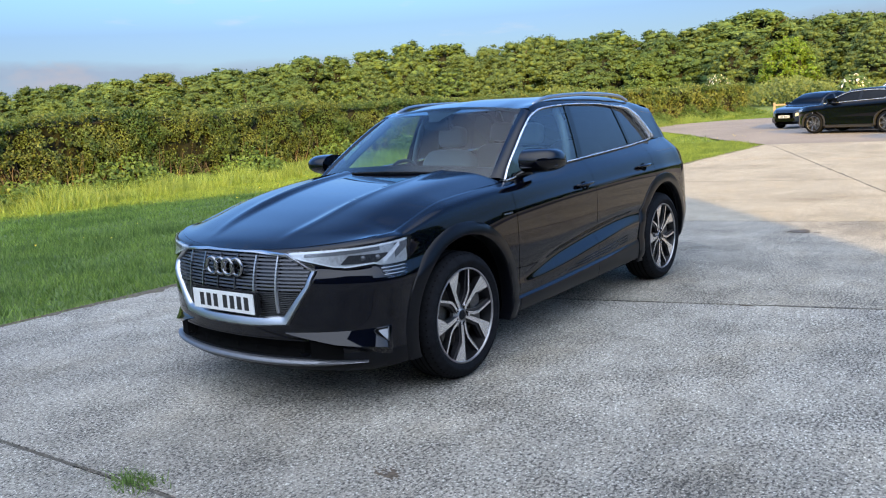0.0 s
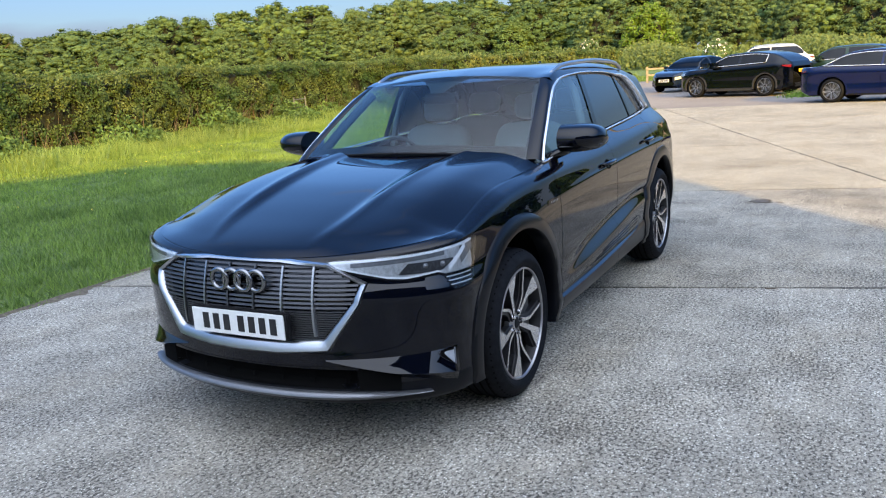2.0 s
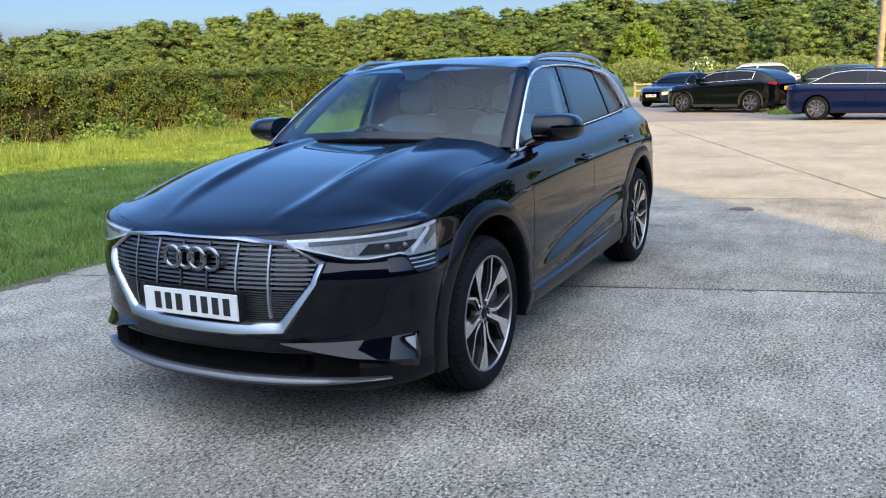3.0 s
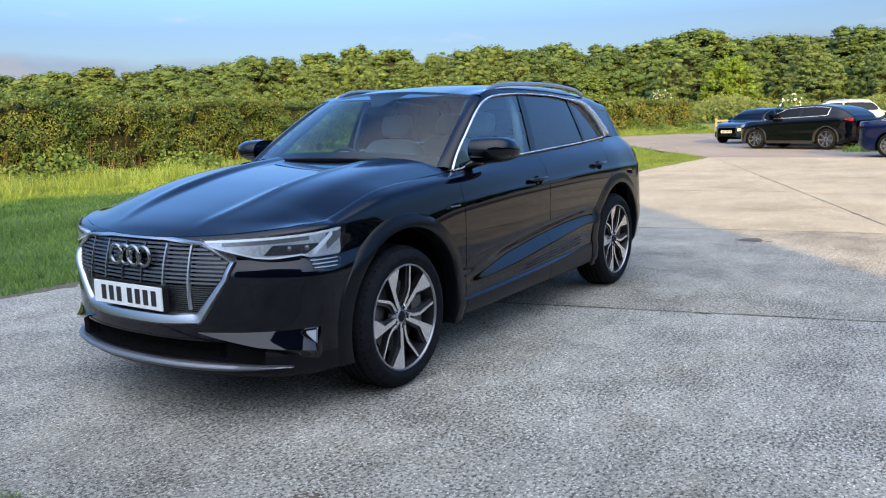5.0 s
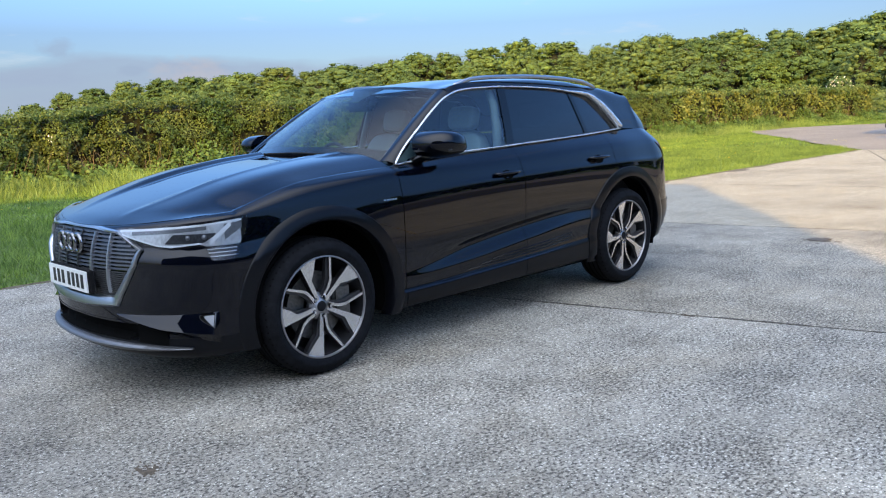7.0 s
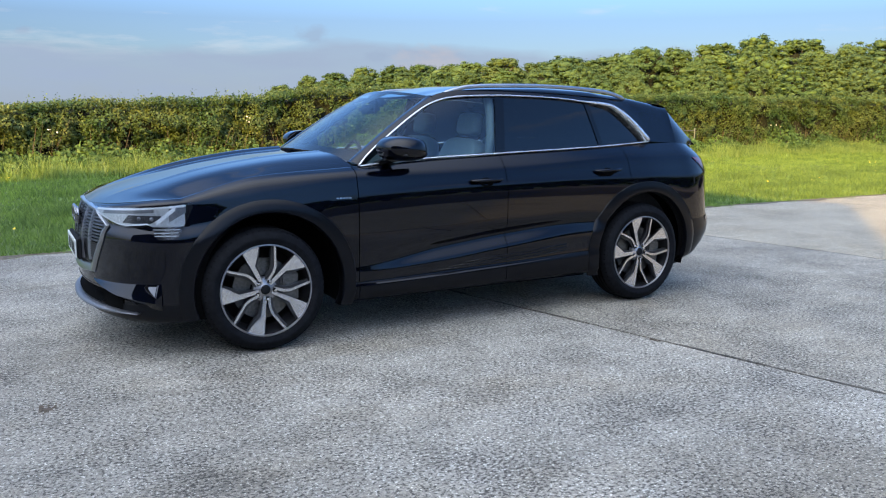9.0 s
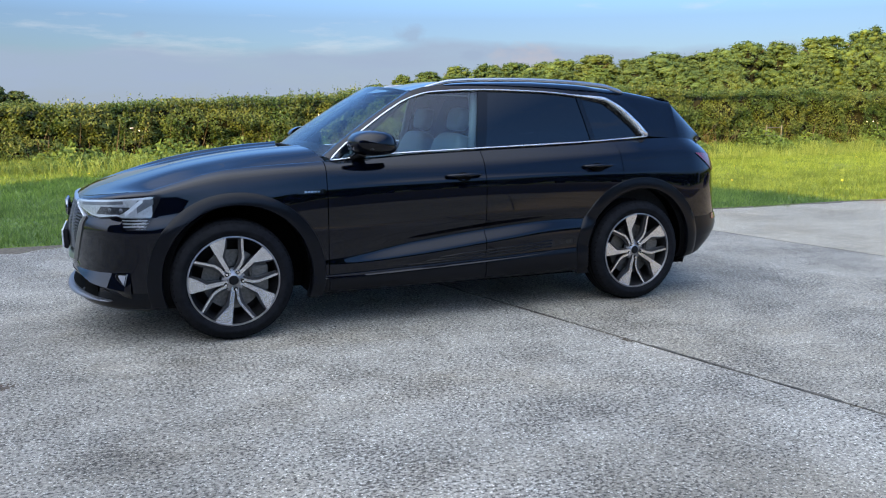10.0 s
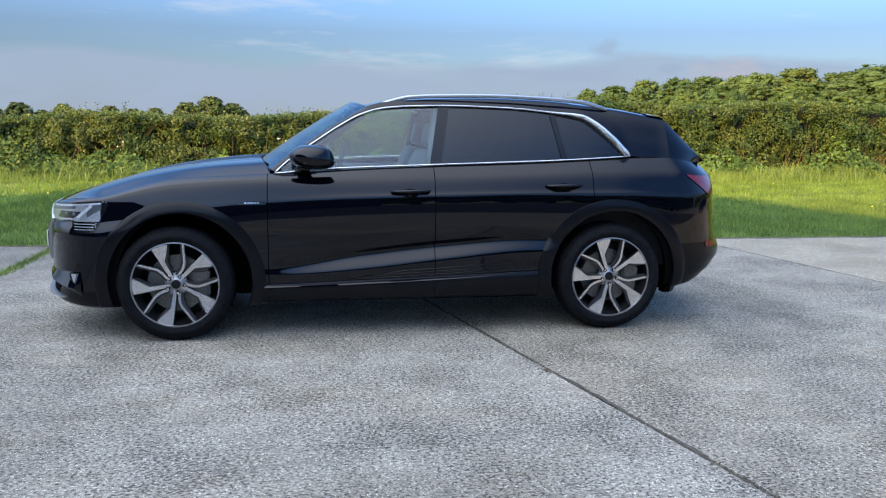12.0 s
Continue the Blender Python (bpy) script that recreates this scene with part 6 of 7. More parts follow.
def number_plate(root, x, z, wide, tall, material, facing, name="number_plate", y=0.0, lean=0.0):
    """A registration plate, its characters as plain dark bars."""
    bm = bmesh.new()
    add_box(bm, -0.004, 0.004, -wide / 2, wide / 2, -tall / 2, tall / 2, 0.0015)
    pl = part(name, bm, material, root, "number plate with plain dark bars")
    pl.matrix_basis = pose(x, y, z, 0, lean, 0)
    for k in range(7):
        off = -0.203 + 0.060 * k + (0.022 if k > 3 else 0)
        b = bmesh.new()
        add_box(b, facing * 0.0042, facing * 0.0055, (off - 0.018) * wide / 0.52, (off + 0.018) * wide / 0.52, -tall * 0.33, tall * 0.33)
        part("bar", b, INK, pl)


bm = bmesh.new()
add_box(bm, -.962, -.935, -.275, .275, .532, .655, 0.006)
part("plate_holder", bm, MATT_BLACK, suv)
number_plate(suv, -0.969, 0.594, 0.52, 0.111, PLATE_WHITE, -1)

# ---- lower bumper ----
# wide intake, silver lip, corner fins
# the intake's outer ends lie flush, their shade painted near-black
P = np.zeros((6, 61, 3))
for j in range(61):
    y = .70 * (-1 + 2 * j / 60)
    for i, (z, o) in enumerate(((.402, .003), (.394, -.03), (.385, -.05), (.335, -.05), (.318, -.03), (.310, .002))):
        lift = 0.03 * (abs(y) / .7) ** 4
        P[i, j] = nose_point(y, z + lift * (1 if i < 3 else -0.6), o if abs(y) < .53 else .003)
part("lower_intake", grid_bm(P), SHADE_BLACK, suv, "", True, 40)
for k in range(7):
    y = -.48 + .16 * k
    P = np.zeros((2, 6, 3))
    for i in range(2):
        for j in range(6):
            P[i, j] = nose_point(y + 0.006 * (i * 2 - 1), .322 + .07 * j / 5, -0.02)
    part("intake_bar", grid_bm(P), SHADE_BLACK, suv)
P = np.zeros((7, 81, 3))
for j in range(81):
    f = -1 + 2 * j / 80
    y = .80 * f
    up = 0.018 * abs(f) ** 3
    tall = 0.030 * (1 - abs(f) ** 4) + 0.004
    for i, (g, o) in enumerate(((1.0, -.01), (1.0, .012), (.75, .022), (.4, .024), (.1, .016), (-.3, .0), (-.6, -.04))):
        P[i, j] = nose_point(y, .262 + up + tall * g, o + 0.01)
part("front_lip", grid_bm(P), LIP_GREY, suv, "satin silver lower lip", True, 50)
for sgn in (-1, 1):
    # upward-facing blade that widens from the grille's foot to the arch, with a dark vent at its outer end
    ja, jb = column_of_y(.40, .44), column_of_x(-0.585, .40)

    def corner(f, z, out):
        j = ja + (jb - ja) * f
        p = skin_at(j, z)
        q_ = skin_at(j + 0.6, z) - skin_at(j - 0.6, z)
        nn = Vector((q_.y, -q_.x, 0)).normalized()
        if nn.y > 0:
            nn = -nn
        p = p + nn * out
        return Vector((p.x, p.y if sgn < 0 else -p.y, p.z))

    def blade_hi(f):
        return .438 + .016 * f

    def blade_lo(f):
        return .434 - .052 * min(1, f / .45) - .036 * max(0, (f - .45) / .55)

    P = np.zeros((7, 40, 3))
    for j in range(40):
        f = j / 39
        zt, zl = blade_hi(f), blade_lo(f)
        lift = .036 * min(1, .06 + f / .5) ** 0.8 * min(1, (1.03 - f) / .08)
        for i, (g, o) in enumerate(((-0.12, -.004), (0.0, .001), (.5, .45), (1.0, 1.0), (1.05, .92), (1.25, .35), (1.5, -.15))):
            P[i, j] = corner(f, zt + (zl - zt) * g, o * lift if i > 1 else o)
    part("corner_blade", grid_bm(P), BLACK_PAINT, suv, "", True, 40)

    def on_blade(f, g, more):
        zt, zl = blade_hi(f), blade_lo(f)
        lift = .036 * min(1, .06 + f / .5) ** 0.8 * min(1, (1.03 - f) / .08)
        return corner(f, zt + (zl - zt) * g, g * 0.95 * lift + more)

    # flat near-black patch on the blade; the vent's depth is painted shade
    P = np.zeros((6, 12, 3))
    for j in range(12):
        for i in range(6):
            f = .80 + .14 * j / 11
            P[i, j] = on_blade(f + .02 * (1 - i / 5), .03 + (.10 + .56 * (j / 11) ** 0.6) * i / 5, .0035)
    vent = part("corner_vent", grid_bm(P), SHADE_BLACK, suv, "dark bumper corner vent")
    # pale flat patch that paints the reflection at the vent's outer side
    V = np.zeros((4, 9, 3))
    for j in range(9):
        for i in range(4):
            f = .845 + .085 * j / 8
            V[i, j] = on_blade(f + .016 * (1 - i / 3), .10 + (.04 + .50 * (j / 8) ** 0.8) * i / 3, .0065)
    part("vent_glint", grid_bm(V), VENT_GLINT, vent, "pale patch painting the vent's bright reflection", True)
    low_edge = [tuple(P[i, 0]) for i in range(6)] + [tuple(P[5, j]) for j in range(1, 12)]
    part("vent_rim", sweep(low_edge, 0.0012, 6), ALLOY_GREY, vent, "", True)
    part("vent_trim", sweep([tuple(P[i, 11]) for i in range(5, -1, -1)], 0.0024, 6), LIP_GREY, vent, "silver vent edge", True)

# ---- headlamps ----
# outline on the nose skin: column position and height, from inner tip round to the outer end


def lamp_columns():
    inner = column_of_y(0.42, .85)
    outer = column_of_x(-0.395, .89)
    return inner, outer


J_IN, J_OUT = lamp_columns()


def lamp_top(f):
    edge = float(np.interp(J_IN + (J_OUT - J_IN) * f, np.arange(NC), SKIN[-1, :, 2]))
    return min(edge - .010, .866 + .042 * f)


def lamp_low(f):
    # a deep wedge, then a lower block with louvres at the outer end
    return float(np.interp(f, [0, .10, .30, .40, .60, .655, .69, .87, .93, 1.0], [.846, .822, .783, .776, .788, .775, .716, .718, .78, .895]))


def lamp_point(f, z, out, sgn):
    j = J_IN + (J_OUT - J_IN) * f
    p = skin_at(j, z)
    q_ = skin_at(j + 0.6, z) - skin_at(j - 0.6, z)
    nn = Vector((q_.y, -q_.x, 0)).normalized()
    if nn.y > 0:
        nn = -nn
    p = p + nn * out
    return Vector((p.x, p.y if sgn < 0 else -p.y, p.z))


def lamp_patch(f0, f1, lo, hi, out, sgn, n=40, m=8):
    P = np.zeros((m, n, 3))
    for j in range(n):
        f = f0 + (f1 - f0) * j / (n - 1)
        a, b = lo(f), hi(f)
        for i in range(m):
            P[i, j] = lamp_point(f, a + (b - a) * i / (m - 1), out, sgn)
    return grid_bm(P)


for sgn in (-1, 1):
    lamp = part("headlamp", lamp_patch(0.0, 1.0, lambda f: lamp_low(f) - .008, lambda f: lamp_top(f) + .006, 0.003, sgn, 80), LAMP_DARK, suv, "clear-lensed LED headlamp", True)
    part("reflector", lamp_patch(0.02, 0.94, lambda f: max(lamp_low(f) + .004, .782), lambda f: lamp_top(f) - .004, 0.0055, sgn, 80), LAMP_BOWL, lamp, "", True)
    # dark flat pocket behind the projectors; grey bands above and outboard paint bowl shade
    part("dark_pocket", lamp_patch(0.36, 0.73, lambda f: max(.797, .797 + .36 * (f - .63)), lambda f: min(.842, .801 + .75 * (f - .36)), 0.008, sgn), POCKET, lamp)
    part("shade_band", lamp_patch(0.12, 0.66, lambda f: lamp_top(f) - .034, lambda f: lamp_top(f) - .016, 0.0075, sgn), LAMP_GREY, lamp)
    part("shade_band", lamp_patch(0.80, 0.95, lambda f: .806 + .34 * max(0, (f - .80)), lambda f: lamp_top(f) - .018, 0.0075, sgn), LAMP_GREY, lamp)
    part("light_guide", lamp_patch(0.03, 0.95, lambda f: lamp_top(f) - .014, lambda f: lamp_top(f) - .006, 0.010, sgn, 60, 3), LAMP_WHITE, lamp)
    part("light_guide", lamp_patch(0.05, 0.62, lambda f: lamp_low(f) + .004, lambda f: lamp_low(f) + .012, 0.010, sgn, 60, 3), LAMP_WHITE, lamp)
    part("light_guide", lamp_patch(0.68, 0.86, lambda f: .796 + .085 * (f - .68) / .18 - .010, lambda f: .796 + .085 * (f - .68) / .18 + .016, 0.010, sgn, 30, 3), LAMP_WHITE, lamp)
    for k in range(4):
        z = .783 - .017 * k
        part("louvre", lamp_patch(0.645 + .008 * k, 0.905 - .014 * k, lambda f: z - .0026, lambda f: z + .0018, 0.010, sgn, 14, 3), LOUVRE, lamp)
    for fc in (0.52, 0.64):
        c = lamp_point(fc, .824, 0.004, sgn)
        b = bmesh.new()
        bmesh.ops.create_uvsphere(b, u_segments=14, v_segments=8, radius=0.013)
        for v in b.verts:
            v.co = v.co + c
        part("projector", b, LAMP_GREY, lamp, "", True)
    lens = part("lens", lamp_patch(0.005, 0.995, lambda f: lamp_low(f) - .004, lambda f: lamp_top(f) + .003, 0.016, sgn, 80), LENS, lamp, "clear plastic lens", True)
    lens.visible_shadow = False

# ---- rear lamps ----
for sgn in (-1, 1):
    n, m = 30, 8
    P = np.zeros((m, n, 3))
    j0, j1 = column_of_x(3.49, 1.06), NC - 1.001
    for j in range(n):
        f = j / (n - 1)
        col = j0 + (j1 - j0) * f
        hi = 1.085 - 0.035 * f ** 0.6
        lo = hi - 0.010 - 0.118 * (min(1, f / 0.26) if f < 0.36 else max(0.12, 1 - (f - 0.36) / 0.10))
        for i in range(m):
            p = skin_at(col, lo + (hi - lo) * i / (m - 1))
            q_ = skin_at(min(col + 0.6, NC - 1.001), p.z) - skin_at(col - 0.6, p.z)
            nn = Vector((q_.y, -q_.x, 0))
            nn = nn.normalized() if nn.length > 1e-9 else Vector((1, 0, 0))
            if nn.y > 0.01:
                nn = -nn
            p = p + nn * 0.006
            P[i, j] = (p.x, p.y if sgn < 0 else -p.y, p.z)
    part("rear_lamp", grid_bm(P), RED_LENS, suv, "red rear lamp", True)
    P = np.zeros((3, 10, 3))
    for j in range(10):
        for i in range(3):
            col = column_of_x(3.66, .57) + 5.0 * j / 9
            p = skin_at(col, .565 + .022 * i)
            P[i, j] = (p.x + 0.004, (p.y - 0.004) if sgn < 0 else 0.004 - p.y, p.z)
    part("reflector", grid_bm(P), RED_LENS, suv, "red bumper reflector", True)

# ---- badge bar and flap on the wing ----
for sgn in (-1, 1):
    P = np.zeros((2, 8, 3))
    for j in range(8):
        for i in range(2):
            P[i, j] = flank_point(0.405 + 0.175 * j / 7, .888 + 0.026 * i, 0.0022, sgn)
    panel_ = part("badge_panel", grid_bm(P), GLOSS_BLACK, suv, "gloss black badge strip")
    for k in range(5):
        P = np.zeros((2, 3, 3))
        for j in range(3):
            for i in range(2):
                P[i, j] = flank_point(0.446 + 0.0205 * k + 0.014 * j / 2, .896 + 0.009 * i, 0.0045, sgn)
        part("bar", grid_bm(P), SATIN_SILVER, panel_)
    # faint styling ribs low on the doors
    for k in range(3):
        pts = [tuple(flank_point(x, belt0 + 0.0, 0.0015, sgn)) for x, belt0 in ((1.1 + .12 * k, .392 + .018 * k), (1.5, .405 + .020 * k), (1.9, .425 + .021 * k), (2.2, .448 + .022 * k))]
        part("door_rib", sweep(pts, 0.0035, 6), GLOSS_BLACK, suv, "", True)


# ---- wheels ----


def road_wheel(name, R, rim_r, width, style, label):
    """A wheel about the y axis, its outer face towards -y, its axle at the origin."""
    root = new(name)
    w = width / 2
    prof = [(rim_r - 0.012, -w + 0.030), (rim_r + 0.004, -w + 0.010), (rim_r + 0.020, -w + 0.002), (R - 0.055, -w - 0.004), (R - 0.028, -w + 0.008), (R - 0.010, -w + 0.028),
            (R - 0.002, -w + 0.055), (R, -0.035), (R, 0.035), (R - 0.002, w - 0.055), (R - 0.012, w - 0.025), (R - 0.05, w), (rim_r, w - 0.01), (rim_r - 0.02, w - 0.03)]
    tyre = part("tyre", lathe(prof, 72), RUBBER, root, "", True, 35)
    # tread grooves and blocks as near-black strips; the grooves' shade is their colour
    for gy in (-0.060, -0.020, 0.020, 0.060):
        bm = lathe([(R + 0.0012, gy - 0.005), (R + 0.0012, gy + 0.005)], 72)
        part("tread_groove", bm, SHADE_BLACK, tyre)
    bm = bmesh.new()
    for k in range(64):
        a = 2 * math.pi * k / 64
        for s_ in (-1, 1):
            vs = add_box(bm, -0.004, 0.004, -0.028, 0.028, -0.001, 0.0035)
            m_ = Matrix.Rotation(-a, 4, "Y") @ Matrix.Translation((0, s_ * (w - 0.046), R - 0.0095)) @ Matrix.Rotation(-s_ * 0.30, 4, "X")
            bmesh.ops.transform(bm, matrix=m_, verts=vs)
    tagged(part("tread_sipe", bm, SHADE_BLACK, tyre), kind="stuff")
    for rr in (rim_r + 0.030, R - 0.062):
        part("sidewall_rib", lathe([(rr, -w - 0.0025), (rr + 0.004, -w - 0.0048), (rr + 0.008, -w - 0.0025)], 60), RUBBER, tyre, "", True)
    # barrel and lip
    rim = part("rim", lathe([(rim_r + 0.003, -w + 0.014), (rim_r + 0.001, -w + 0.008), (rim_r - 0.006, -w + 0.007), (rim_r - 0.010, -w + 0.016)], 72), RIM_LIP, root, "machined alloy rim", True, 40)
    part("barrel", lathe([(rim_r - 0.014, -w + 0.014), (rim_r - 0.022, -w + 0.05), (rim_r - 0.035, 0.0), (rim_r - 0.035, w - 0.02), (0.05, w - 0.03)], 60), ALLOY_GREY, rim, "", True)
    part("brake_disc", lathe([(0.08, -0.035), (0.185, -0.035), (0.185, -0.01), (0.08, -0.01)], 48), BRAKE_STEEL, root, "", True, 40)
    bm = bmesh.new()
    add_box(bm, 0.10, 0.212, -0.070, 0.05, -0.09, 0.09, 0.012)
    part("brake_caliper", bm, BRAKE_STEEL, root, "", True, 40)
    yo = -w + 0.012
    s = rim_r / 0.277

    def arm(poly, face_y, foot_y, mat, nm, parent):
        """A spoke from an outline in the wheel's plane; y of its face by radius."""
        bm = bmesh.new()
        A = [bm.verts.new((x * s, face_y(math.hypot(x, z)), z * s)) for x, z in poly]
        B = [bm.verts.new((x * s * 0.985, face_y(math.hypot(x, z)) + foot_y, z * s * 0.985)) for x, z in poly]
        f_ = bm.faces.new(A)
        k_ = len(A)
        for i in range(k_):
            g = bm.faces.new((A[i], A[(i + 1) % k_], B[(i + 1) % k_], B[i]))
            g.material_index = 1
        return part(nm, bm, [mat, ALLOY_GREY], parent)

    def dish(r_):
        # spokes sit deeper at the hub than at the lip
        return yo + 0.002 + 0.030 * max(0, 1 - r_ / 0.26)

    def turned(poly, a):
        ca, sa = math.cos(a), math.sin(a)
        return [(x * ca - z * sa, x * sa + z * ca) for x, z in poly]

    if style == "blade":
        wide = [(0.040, 0.010), (0.150, 0.008), (0.272, 0.004), (0.272, -0.030), (0.262, -0.076), (0.252, -0.100), (0.203, -0.060), (0.162, -0.021), (0.040, -0.010)]
        wide_side = [(0.060, -0.008), (0.162, -0.018), (0.203, -0.056), (0.252, -0.095), (0.248, -0.108), (0.198, -0.074), (0.154, -0.034), (0.060, -0.017)]

        def at(r_, deg, off):
            c_, d_ = math.cos(radians(deg)), math.sin(radians(deg))
            return (r_ * c_ - off * d_, r_ * d_ + off * c_)

        slim = [at(.050, 2, .005), at(.112, -12, .006), at(.150, -11, .007), at(.272, 0, .007), at(.272, 0, -.006), at(.150, -12, -.006), at(.112, -14, -.006), at(.050, -6, -.005)]
        slim_side = [at(.060, 6, .010), at(.112, -10, .018), at(.150, -9, .020), at(.272, 0, .021), at(.272, 0, .006), at(.150, -11, .006), at(.112, -12, .005), at(.060, 2, .004)]
        for k in range(5):
            a = radians(48 + 72 * k)
            arm(turned(wide, a), dish, 0.045, MACHINED, "spoke", rim)
            arm(turned(wide_side, a), lambda q_: dish(q_) + 0.012, 0.03, ALLOY_SIDE, "spoke_side", rim)
            arm(turned(slim, a + radians(30)), dish, 0.040, MACHINED, "spoke", rim)
            arm(turned(slim_side, a + radians(30)), lambda q_: dish(q_) + 0.012, 0.03, ALLOY_SIDE, "spoke_side", rim)
    else:
        for k in range(style):
            a = 2 * math.pi * k / style
            for d_, m_ in ((-0.10, RIM_LIP), (0.10, RIM_LIP)):
                sp = [(0.045, -0.006), (0.270, -0.009), (0.270, 0.009), (0.045, 0.006)]
                arm(turned(sp, a + d_), dish, 0.04, m_, "spoke", rim)
    hub = part("hub", lathe([(0.026 * s, dish(0) + 0.004), (0.030 * s, dish(0) - 0.004), (0.036 * s, dish(0) - 0.001), (0.052 * s, dish(0) + 0.006), (0.072 * s, dish(0) + 0.008), (0.076 * s, dish(0) + 0.03)], 36), RIM_LIP, rim, "", True, 35)
    part("hub_cap", lathe([(0.0005, dish(0) - 0.007), (0.024 * s, dish(0) - 0.007), (0.030 * s, dish(0) - 0.003)], 30), MATT_BLACK, rim, "gloss black hub cap", True)
    for k in range(5):
        a = radians(64 + 72 * k)
        bm = bmesh.new()
        bmesh.ops.create_cone(bm, cap_ends=True, segments=6, radius1=0.0095, radius2=0.008, depth=0.012, matrix=Matrix.Translation((0.056 * s * math.cos(a), dish(0.05) - 0.004, 0.056 * s * math.sin(a))) @ Matrix.Rotation(math.pi / 2, 4, "X"))
        part("wheel_bolt", bm, MACHINED, rim)
        # near-black disc painting the shade of the bolt's socket
        bm = bmesh.new()
        bmesh.ops.create_circle(bm, cap_ends=True, segments=14, radius=0.0135, matrix=Matrix.Translation((0.056 * s * math.cos(a), dish(0.05) - 0.0015, 0.056 * s * math.sin(a))) @ Matrix.Rotation(math.pi / 2, 4, "X"))
        part("bolt_socket", bm, SHADE_BLACK, rim)
    return root


def fit_wheels(root, first, places):
    """Place a wheel and its copies under a car: (x, y, z, spin, far side)."""
    for k, (x, y, z, spin, far) in enumerate(places):
        m_ = Matrix.Translation((x, y, z)) @ (Matrix.Rotation(math.pi, 4, "Z") if far else IDENT) @ Matrix.Rotation(radians(spin), 4, "Y")
        if k == 0:
            first.matrix_basis = m_
            first.parent = root
        else:
            c = copy_thing(first, m_)
            c.parent = root


first_wheel = road_wheel("wheel", 0.374, 0.277, 0.255, "blade", "")
fit_wheels(suv, first_wheel, [(0, -0.8275, 0.372, 0, False), (2.928, -0.8275, 0.372, 7, False), (0, 0.8275, 0.372, 20, True), (2.928, 0.8275, 0.372, 45, True)])

# ---- cabin inside ----


def seat(x, y, head=True):
    """A front or rear seat with its cushion, backrest and headrest."""
    root = part("seat", lathe([(0.001, 0.0), (0.002, 0.001)], 4), CABIN, suv, "beige leather seat")
    def pad(name, size, m_, bev):
        sx, sy, sz = size

        def soft(v):
            return math.copysign(abs(v) ** bev, v)

        G_ = np.zeros((17, 29, 3))
        for i in range(17):
            la = math.pi * (i / 16 - 0.5)
            for j in range(29):
                lo_ = 2 * math.pi * j / 28
                q_ = m_ @ Vector((sx / 2 * soft(math.cos(la)) * soft(math.cos(lo_)), sy / 2 * soft(math.cos(la)) * soft(math.sin(lo_)), sz / 2 * soft(math.sin(la))))
                G_[i, j] = q_
        part(name, grid_bm(G_), LEATHER, root, "", True)
    pad("cushion", (0.52, 0.50, 0.16), pose(x - 0.25, y, 0.66, 0, -6, 0), 0.4)
    pad("backrest", (0.17, 0.52, 0.60), pose(x + 0.05, y, 0.945, 0, 18, 0), 0.45)
    pad("headrest", (0.10, 0.26, 0.17), pose(x + 0.165, y, 1.335, 0, 12, 0), 0.5)


for sx, sy in ((1.56, -0.37), (1.56, 0.35), (2.36, -0.37), (2.36, 0.37)):
    seat(sx, sy)
bm = bmesh.new()
add_box(bm, 0.66, 1.02, -0.72, 0.72, 0.80, 1.085, 0.05)
add_box(bm, 0.80, 1.06, 0.18, 0.56, 1.02, 1.125, 0.03)
part("dashboard", bm, CABIN, suv, "dark dashboard", True, 50)
wheel_pts = [(1.07 + 0.05 * math.sin(a), 0.37 + 0.185 * math.cos(a), 1.02 + 0.175 * math.sin(a)) for a in np.linspace(0, 2 * math.pi, 32, endpoint=False)]
part("steering_wheel", sweep(wheel_pts, 0.014, 8, 1.0, True, None, (1, 0, 0.2)), CABIN, suv, "dark steering wheel", True)
for sgn in (-1, 1):
    bm = bmesh.new()
    add_box(bm, 0.70, 2.40, sgn * 0.755, sgn * 0.79, 0.86, 1.08)
    part("door_lining", bm, HEADLINER, suv)
    pts = [(1.655, sgn * 0.745, 1.05), (1.69, sgn * 0.715, 1.25), (1.715, sgn * 0.665, 1.42), (1.73, sgn * 0.61, 1.51)]
    part("pillar_lining", sweep(pts, 0.024, 8, 1.3), LEATHER, suv, "", True)
    pts = [(0.70, sgn * 0.735, 1.10), (0.95, sgn * 0.69, 1.28), (1.22, sgn * 0.605, 1.475)]
    part("pillar_lining", sweep(pts, 0.028, 8, 1.2), CABIN, suv, "", True)
P = RS[6:, 2:, :].copy()
P[..., 2] -= 0.035
bm = grid_bm(P)
grid_bm(flip_y(P), None, bm)
part("headlining", bm, HEADLINER, suv, "", True)
bm = bmesh.new()
add_box(bm, 0.95, 3.35, -0.74, 0.74, 0.30, 0.42)
add_box(bm, 2.75, 3.45, -0.74, 0.74, 0.42, 0.95)
part("cabin_floor", bm, CABIN, suv)
bm = bmesh.new()
add_box(bm, 1.05, 1.12, -0.13, 0.13, 1.41, 1.475, 0.02)
add_box(bm, 1.10, 1.20, -0.07, 0.07, 1.46, 1.52, 0.02)
part("rear_view_mirror", bm, CABIN, suv, "", True, 50)

# ---- parked cars beyond the yard ----


